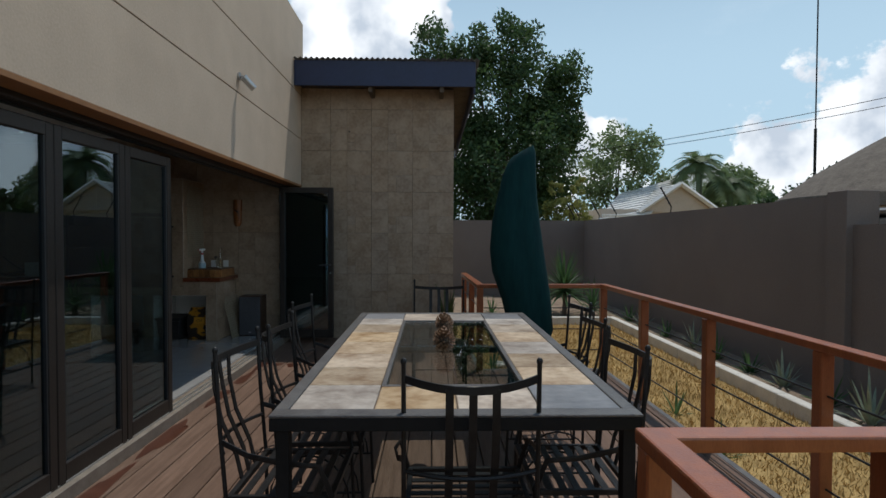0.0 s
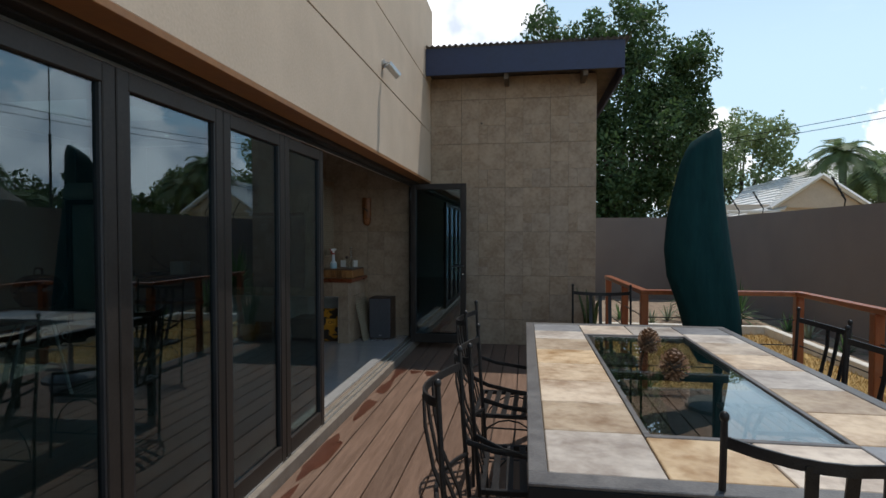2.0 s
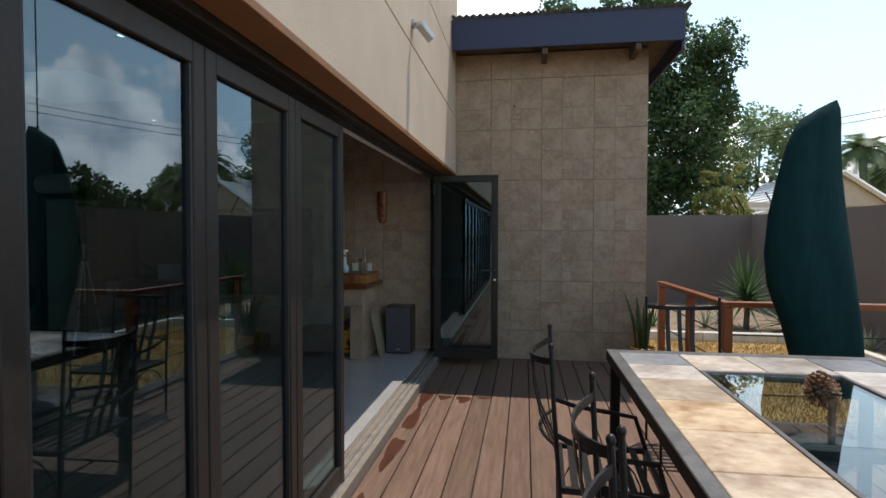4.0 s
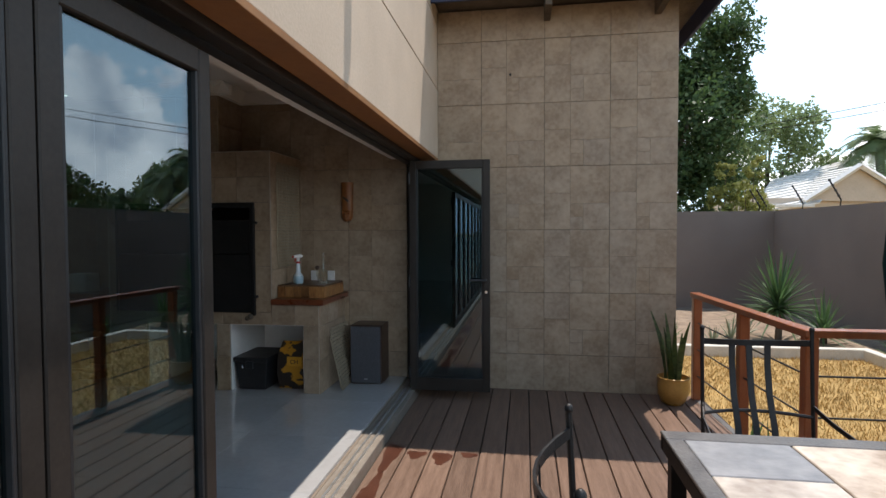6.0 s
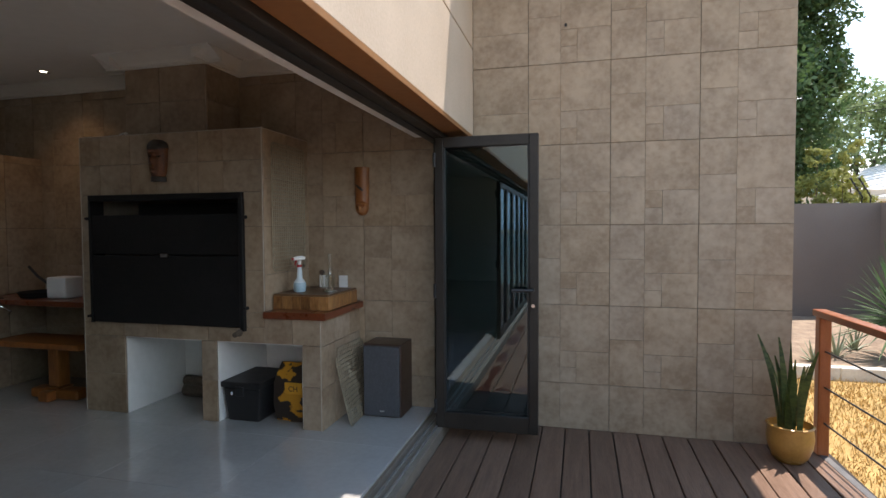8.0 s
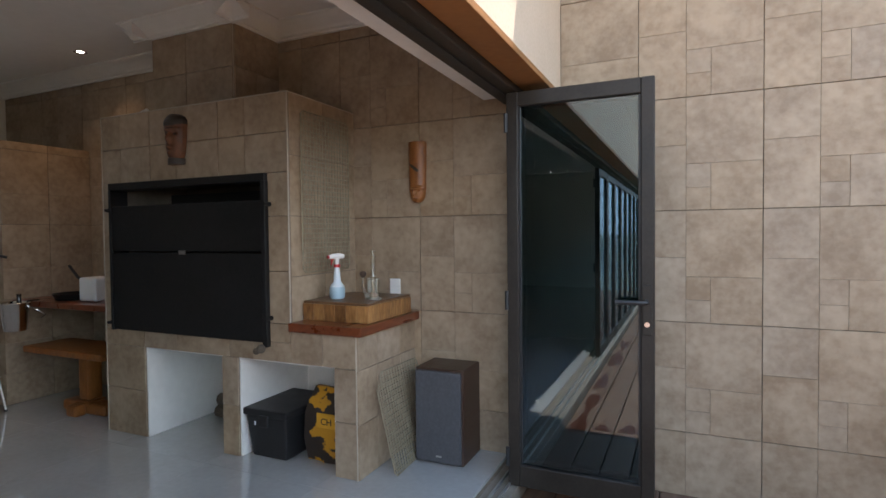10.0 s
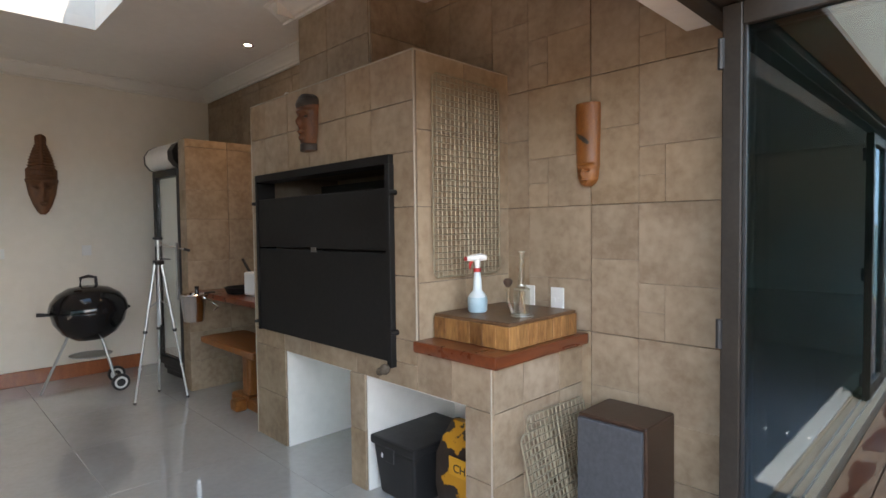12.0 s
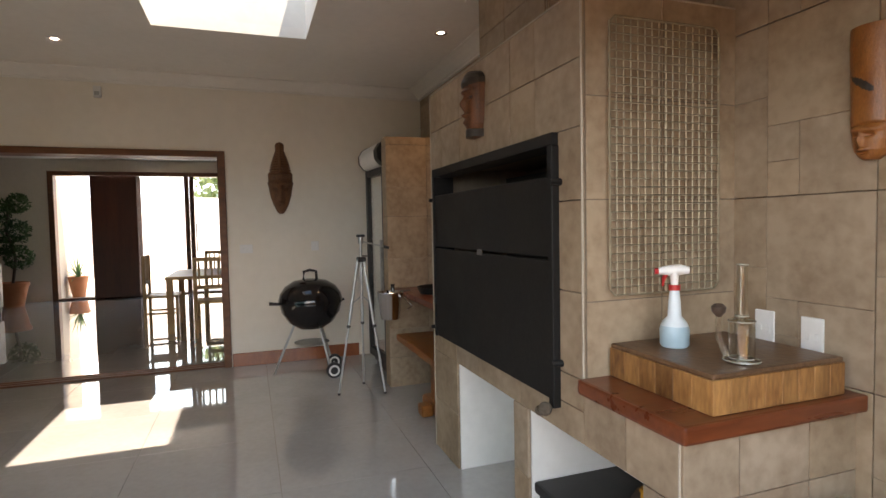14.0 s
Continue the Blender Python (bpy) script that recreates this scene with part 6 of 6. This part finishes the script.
solid("nook_shelf", bbox(PX + 0.002, 7.33, 0.80, BX0 - 0.014, YT - 0.014, 0.845, 0.008, 2), M_WOODR, "reddish varnished timber shelf in the tiled nook", "shelf")
bench = thing("timber_bench", "orange-brown timber bench on a trestle pedestal", "bench", (-5.5, 7.55, 0))
part("seat", bbox(-5.93, 7.27, 0.455, -5.0, 7.64, 0.505, 0.01, 2), M_MASKO, bench)
part("pedestal", bbox(-5.47, 7.40, 0.10, -5.36, 7.52, 0.455, 0.02, 2), M_MASKO, bench)
part("foot", bbox(-5.66, 7.39, 0.0, -5.16, 7.53, 0.085, 0.03, 3), M_MASKO, bench)
part("foot", bbox(-5.47, 7.30, 0.0, -5.36, 7.388, 0.085, 0.02, 3), M_MASKO, bench)
part("collar", bbox(-5.49, 7.392, 0.086, -5.34, 7.528, 0.10, 0.004), M_MASKO, bench)
bm = bmesh.new()
tube(bm, [(-4.02, 7.66, 0.045), (-3.86, 7.60, 0.05)], [0.042, 0.045], 9)
solid("firewood_log", bm, M_BARK, "short dark firewood log in the white niche", "firewood")
pan = thing("frying_pan", "dark frying pan with a long handle on the nook shelf", "pan", (-5.7, 7.62, 0.845))
bm = bmesh.new()
lathe(bm, [(0.14, 0), (0.165, 0.05), (0.16, 0.05), (0.137, 0.006), (0.002, 0.006)], 24)
part("bowl", bm, M_STEELB, pan, local=True, smooth=True)
bm = bmesh.new()
tube(bm, [(0.13, 0.0, 0.05), (0.02, 0.16, 0.17), (-0.03, 0.24, 0.26)], 0.012, 6)
part("handle", bm, M_BLACK, pan, local=True)
pan.matrix_basis = pose(-5.72, 7.56, 0.845, 0, 0, 62)
ts = thing("toaster", "small white toaster on the nook shelf", "toaster", (-5.43, 7.55, 0.845))
part("body", bbox(-5.53, 7.46, 0.847, -5.33, 7.64, 1.03, 0.02, 3), M_WPLAS, ts)
part("lever", bbox(-5.547, 7.54, 0.95, -5.531, 7.57, 0.97, 0.003), M_BLACK, ts)
bk = thing("steel_bucket", "polished steel ice bucket hung on the pier edge", "bucket", (-5.93, 7.225, 0.63))
bm = bmesh.new()
lathe(bm, [(0.072, 0), (0.075, 0.004), (0.10, 0.205), (0.106, 0.212), (0.10, 0.218), (0.096, 0.205), (0.071, 0.008), (0.002, 0.006)], 24)
part("body", bm, M_CHROME, bk, local=True, smooth=True)
bm = bmesh.new()
tube(bm, [(0.0, 0.085, 0.18), (0.06, 0.12, 0.15), (0.12, 0.15, 0.11), (0.15, 0.10, 0.09)], 0.004, 6)
part("bail", bm, M_CHROME, bk, local=True, smooth=True)
part("hook", bbox(-0.02, 0.09, 0.19, 0.02, 0.17, 0.225, 0.006), M_BLACK, bk, local=True)
bm = bmesh.new()
lathe(bm, [(0.036, 0.02), (0.036, 0.17), (0.016, 0.215), (0.014, 0.265), (0.016, 0.265), (0.016, 0.28)], 16, (0.02, 0.02, 0))
solid("wine_bottle", bm, M_ENAMEL, "dark wine bottle standing in the steel bucket", "bottle", smooth=True).matrix_basis = bk.matrix_basis

for x, y in ((-5.64, 7.595), (-6.57, 4.86), (-3.9, 4.9), (-4.2, 2.4), (-6.5, 2.4), *[(-2.75 - 0.38 * k, -2.75) for k in range(6)]):
    d = thing("downlight", "small round recessed ceiling downlight", "lamp", (x, y, CEIL), group="downlights")
    bm = bmesh.new()
    lathe(bm, [(0.05, 0.0), (0.05, -0.006), (0.036, -0.006), (0.025, -0.001)], 24, cap=False)
    part("bezel", bm, M_CHROME, d, local=True, smooth=True)
    bm = bmesh.new()
    lathe(bm, [(0.025, -0.002), (0.002, -0.004)], 20)
    part("lens", bm, M_LAMP, d, local=True)
    if y < 0:
        continue
    beam = bpy.data.lights.new("downlight_beam", 'SPOT')
    beam.energy, beam.color, beam.spot_size, beam.spot_blend, beam.shadow_soft_size = 4.0, (1.0, 0.66, 0.36), radians(115), 0.9, 0.025
    bulb = new("bulb", beam)
    bulb.parent = d
    bulb.location = (0, 0, -0.012)

# ---- dining room beyond ----
XR = -14.5
OY0, OY1, OH = 2.50, 5.62, 2.50
bm = bmesh.new()
box(bm, XR - 0.2, -3.2, -0.02, XR, OY0, 3.3)
box(bm, XR - 0.2, OY1, -0.02, XR, 8.2, 3.3)
box(bm, XR - 0.2, OY0, OH, XR, OY1, 3.3)
wall("wall_dining_west", "cream dining room wall with timber glazed doors", bm, M_CREAM)
bm = bmesh.new()
box(bm, XR, 8.0, -0.02, XW - 0.2, 8.2, 3.3)
wall("wall_dining_north", "plain cream dining room side wall", bm, M_CREAM)
bm = bmesh.new()
box(bm, XR, -3.2, CEIL, XW - 0.2, 8.0, CEIL + 0.08)
solid("ceiling_dining", bm, M_CEIL, "white dining room ceiling", "ceiling", "structure")
gd = thing("door_3", "timber framed glazed doors open to a bright courtyard", "door", (XR, 4.0, 0), kind="structure")
for y in (OY0, OY1):
    part("jamb", bbox(XR - 0.15, y - 0.05, 0, XR + 0.03, y + 0.05, OH, 0.004), M_WOODB, gd)
part("lintel", bbox(XR - 0.15, OY0 - 0.05, OH, XR + 0.03, OY1 + 0.05, OH + 0.08, 0.004), M_WOODB, gd)
part("threshold", bbox(XR - 0.15, OY0 + 0.05, 0, XR + 0.03, OY1 - 0.05, 0.03, 0.004), M_WOODB, gd)
for y in (4.94, 5.04):
    part("stile", bbox(XR - 0.09, y - 0.045, 0.03, XR - 0.02, y + 0.045, OH, 0.004), M_WOODB, gd)
bm = bmesh.new()
tube(bm, [(XR + 0.04, 5.12, 0.9), (XR + 0.06, 5.12, 0.9), (XR + 0.06, 5.12, 1.5), (XR + 0.04, 5.12, 1.5)], 0.012, 8)
part("pull_handle", bm, M_STEELB, gd)
for k in range(5):
    part("folded_leaf", bbox(XR - 0.02 + 0.05 * k, 3.17 + 0.015 * k, 0.03, XR + 0.02 + 0.05 * k, 4.08 - 0.01 * k, OH - 0.02, 0.004), M_MAHOG, gd, "dark red-brown folded timber leaf")
pn = part("pane", bbox(XR - 0.06, 5.09, 0.05, XR - 0.052, 5.56, OH - 0.02, 0), M_CLEAR, gd)
pn.visible_shadow = False
bm = bmesh.new()
box(bm, XR - 7.0, -4, -0.5, XR - 0.2, 12, -0.05)
solid("courtyard_paving", bm, M_KERB, "pale courtyard paving in full sun", "pavement", "structure")
bm = bmesh.new()
box(bm, XR - 6.0, -4, -0.1, XR - 5.8, 12, 2.35)
box(bm, XR - 5.8, 1.2, -0.1, XR - 0.2, 1.45, 3.2)
wall("wall_courtyard", "sunlit white courtyard wall", bm, M_WHITE)
bm = bmesh.new()
box(bm, XR - 1.7, 2.28, -0.05, XR - 0.2, 2.43, 3.2)
wall("wall_porch", "short tan rendered wall beside the courtyard doors", bm, M_HOUSE)
cw = thing("window_1", "dark framed window in the courtyard side wall", "window", (XR - 2.2, 1.45, 1.0), kind="structure")
part("frame", bbox(XR - 2.9, 1.45, 0.9, XR - 1.5, 1.48, 2.3, 0.004), M_WOODB, cw)
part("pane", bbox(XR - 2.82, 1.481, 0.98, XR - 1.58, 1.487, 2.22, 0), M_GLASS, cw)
tree("tree", "green tree showing over the courtyard wall", (XR - 9, 6.5, 0), 5, [(0, 0, 3.2, 1.6), (0, 2, 3.4, 1.5), (0, -1.6, 2.9, 1.0)], M_LEAF2, 5000, 0.24, 77, 0.15, 2.0)

dtab = thing("dining_table_indoor", "honey pine dining table in the far room", "table", (-10.2, 6.1, 0))
part("tabletop", bbox(-11.0, 5.12, 0.71, -9.6, 7.2, 0.755, 0.005), M_PINE, dtab)
for x in (-10.95, -9.65):
    for y in (5.17, 7.15):
        part("leg", bbox(x - 0.04, y - 0.04, 0, x + 0.04, y + 0.04, 0.71, 0.005), M_PINE, dtab)
dch = thing("dining_chair", "honey pine slat-back dining chair at the table", "chair", (-9.35, 5.75, 0), 0.0, "indoor dining chairs")
for x in (-0.2, 0.2):
    for y, h in ((-0.2, 1.02), (0.2, 0.45)):
        part("leg", bbox(x - 0.02, y - 0.02, 0, x + 0.02, y + 0.02, h, 0.004), M_PINE, dch, local=True)
part("seat", bbox(-0.22, -0.18, 0.43, 0.22, 0.22, 0.465, 0.006), M_PINE, dch, local=True)
for z in (0.62, 0.97):
    part("back_rail", bbox(-0.18, -0.215, z, 0.18, -0.19, z + 0.05, 0.004), M_PINE, dch, local=True)
for k in range(5):
    part("back_slat", bbox(-0.15 + 0.075 * k - 0.012, -0.21, 0.67, -0.15 + 0.075 * k + 0.012, -0.195, 0.97, 0.002), M_PINE, dch, local=True)
for x in (-0.2, 0.2):
    part("side_rail", bbox(x - 0.012, -0.18, 0.2, x + 0.012, 0.18, 0.23, 0.002), M_PINE, dch, local=True)
for x, y, rz in ((-9.4, 6.6, 90), (-11.2, 5.7, -90), (-11.2, 6.5, -90), (-10.3, 5.0, 0)):
    copy_thing(dch, pose(x, y, 0, 0, 0, rz))
dch.matrix_basis = pose(-9.35, 5.72, 0, 0, 0, 90)
tpy = thing("topiary_plant", "three-tiered topiary plant in a terracotta pot", "potted plant", (-13.9, 2.0, 0))
bm = bmesh.new()
lathe(bm, [(0.16, 0), (0.24, 0.38), (0.26, 0.38), (0.26, 0.45), (0.23, 0.45), (0.2, 0.4), (0.002, 0.4)], 24)
part("pot", bm, M_TERRA, tpy, local=True, smooth=True)
bm = bmesh.new()
tube(bm, [(0, 0, 0.38), (0.03, 0.08, 0.9), (-0.02, -0.06, 1.4), (0, 0, 1.9)], 0.025, 7)
part("stem", bm, M_BARK, tpy, local=True)
rng = np.random.default_rng(8)
for cxx, cyy, cz, r in ((0, 0.12, 0.92, 0.24), (0, -0.12, 1.12, 0.2), (0, 0.1, 1.4, 0.24), (0, -0.14, 1.78, 0.22), (0, 0.14, 1.92, 0.2)):
    q = rng.normal(size=(420, 3))
    q /= np.linalg.norm(q, axis=1)[:, None]
    leaves_mesh("leaf_ball", q * (r * rng.uniform(0.6, 1.0, 420))[:, None] + (cxx, cyy, cz), 0.075, M_LEAF, tpy, seed=int(cz * 100))["kind"] = "stuff"
cb = thing("side_cabinet", "low dark cabinet in the far room", "cabinet", (-12.6, 1.75, 0))
part("body", bbox(-12.9, 1.2, 0.12, -12.4, 2.2, 0.85, 0.006), M_SPK, cb)
for x in (-12.86, -12.44):
    for y in (1.25, 2.15):
        part("leg", bbox(x - 0.02, y - 0.02, 0, x + 0.02, y + 0.02, 0.12, 0.002), M_SPK, cb)
pt2 = rosette("courtyard_plant", "leafy plant in a clay pot beside the doors", "plant", (XR - 1.0, 2.64, 0.40), 22, 0.45, 0.06, M_AGAVE, 91, low=0.1)
bm = bmesh.new()
lathe(bm, [(0.12, -0.45), (0.2, 0), (0.17, 0), (0.1, -0.05)], 20)
part("pot", bm, M_TERRA, pt2, local=True, smooth=True)

# ---- pieces: deck boards, wall and floor tiles ----
x = -2.045
while x < 1.98:
    x1 = min(x + 0.164, 2.0)
    runs = ((-3.3, YT - 0.003),) if x1 < 0.6 else ((1.46, 6.06),)
    for y0, y1 in runs:
        w = min(x1, 0.535 if x1 > 0.5 and x < 0.5 else x1) - x
        if w > 0.03:
            piece("deck_board", (w, y1 - y0, 0.028), (x + w / 2, (y0 + y1) / 2, DECK_Z - 0.014), M_DECK, deck, 0.004)
    x += 0.172

rnd = random.Random(4)
for cx_, cy_, rx_, ry_ in ((-1.965, 6.30, 0.06, 0.22), (-1.965, 5.72, 0.055, 0.26), (-1.97, 5.05, 0.055, 0.28), (-1.965, 4.05, 0.07, 0.36), (-1.96, 3.2, 0.06, 0.3), (-1.79, 6.33, 0.07, 0.06), (-1.61, 6.30, 0.07, 0.09), (-1.43, 6.37, 0.06, 0.04)):
    bm = bmesh.new()
    ring = []
    for k in range(22):
        a = 2 * math.pi * k / 22
        r = 1 + 0.22 * math.sin(3 * a + cy_ * 5) + rnd.uniform(-0.13, 0.13)
        ring.append(bm.verts.new((cx_ + max(-rx_, min(rx_, rx_ * r * math.cos(a))), cy_ + ry_ * r * math.sin(a), DECK_Z + 0.0012)))
    bm.faces.new(ring)
    solid("wet_patch", bm, M_WET, "damp reddish stain drying on the deck boards", "stain", group="wet patches")

JZ = (0.25, 0.848, 1.45, 2.052, 2.655, 3.258)
JX = (-1.47, -0.872, -0.268)
tile_plane(wall_north, "y", YT, -1, cuts(XF + 0.002, 0.335, *JX), cuts(DECK_Z, 3.56, *JZ))
tile_plane(wall_north, "y", YT, -1, cuts(-7.46, -4.68, *[-5.06 - 0.6 * k for k in range(5)]), cuts(0, CEIL, *JZ))
tile_plane(bpy.data.objects["wall_furring"], "y", YI, -1, cuts(-3.93, -2.2, -3.39, -2.79), cuts(0, CEIL, *JZ))
tile_plane(wall_north, "y", YT, -1, [-2.2, XF + 0.002], cuts(DECK_Z, 2.10, *JZ))
tile_plane(pier, "x", PX - 0.012, 1, cuts(7.275, YT - 0.014, 7.63), cuts(0, 2.12, *JZ))
tile_plane(pier, "y", 7.287, -1, [PX - 0.15, PX], cuts(0, 2.12, *JZ))
tile_plane(braai, "y", YB + G, -1, cuts(BX0, BX1, -4.42, -3.82), cuts(FZ1, BTOP, 1.93))
tile_plane(braai, "y", YB + G, -1, [BX0, FX0], cuts(FZ0, FZ1, 1.10))
tile_plane(braai, "y", YB + G, -1, [FX1, BX1], cuts(FZ0, FZ1, 0.83, 1.13, 1.45))
tile_plane(braai, "y", YB + G, -1, cuts(BX0, BX1, -4.515, -3.76), [NT, FZ0])
tile_plane(braai, "y", YB + G, -1, cuts(BX1, -2.85, -3.07), [NT, 0.79])
for a, b in ((BX0, -4.515), (-3.825, -3.695), (-2.995, -2.85)):
    tile_plane(braai, "y", YB + G, -1, [a, b], [0, 0.31, NT])
tile_plane(braai, "x", BX1 - 0.012 + 0.003, 1, cuts(YB + 0.013, YT - 0.014, 7.58), cuts(0.832, BTOP, 1.10, 1.45, 1.80))
tile_plane(braai, "x", -2.85, 1, cuts(YB + 0.002, YT - 0.014, 7.45, 7.72), cuts(0, 0.789, 0.30, 0.60))
tile_plane(braai, "x", BX0, -1, cuts(YB + 0.013, YT - 0.014, 7.6), cuts(0, BTOP, 0.6, 1.2, 1.8))
tile_plane(braai, "y", 7.50, -1, cuts(-4.68, -3.93, -4.35), cuts(BTOP, CEIL - 0.004, 2.45))
tile_plane(braai, "x", -3.93, 1, cuts(7.50, YT - 0.014), cuts(BTOP, CEIL - 0.004, 2.45))
tile_plane(braai, "x", -4.68, -1, cuts(7.50, YT - 0.014), cuts(BTOP, CEIL - 0.004, 2.45))
F = 0.8
for i in range(-10, 20):
    for j in range(-6, 15):
        x0, y0 = -2.215 - F * (i + 1), 6.30 - F * j
        x1, y1 = x0 + F, y0 + F
        x0, x1, y0, y1 = max(x0, -14.49), min(x1, -2.202), max(y0, -3.19), min(y1, YT - 0.001)
        if x1 - x0 > 0.03 and y1 - y0 > 0.03:
            piece("floor_tile", (x1 - x0 - 0.0016, y1 - y0 - 0.0016, 0.02), ((x0 + x1) / 2, (y0 + y1) / 2, -0.0102), M_PORC, floor_base, 0.0006)
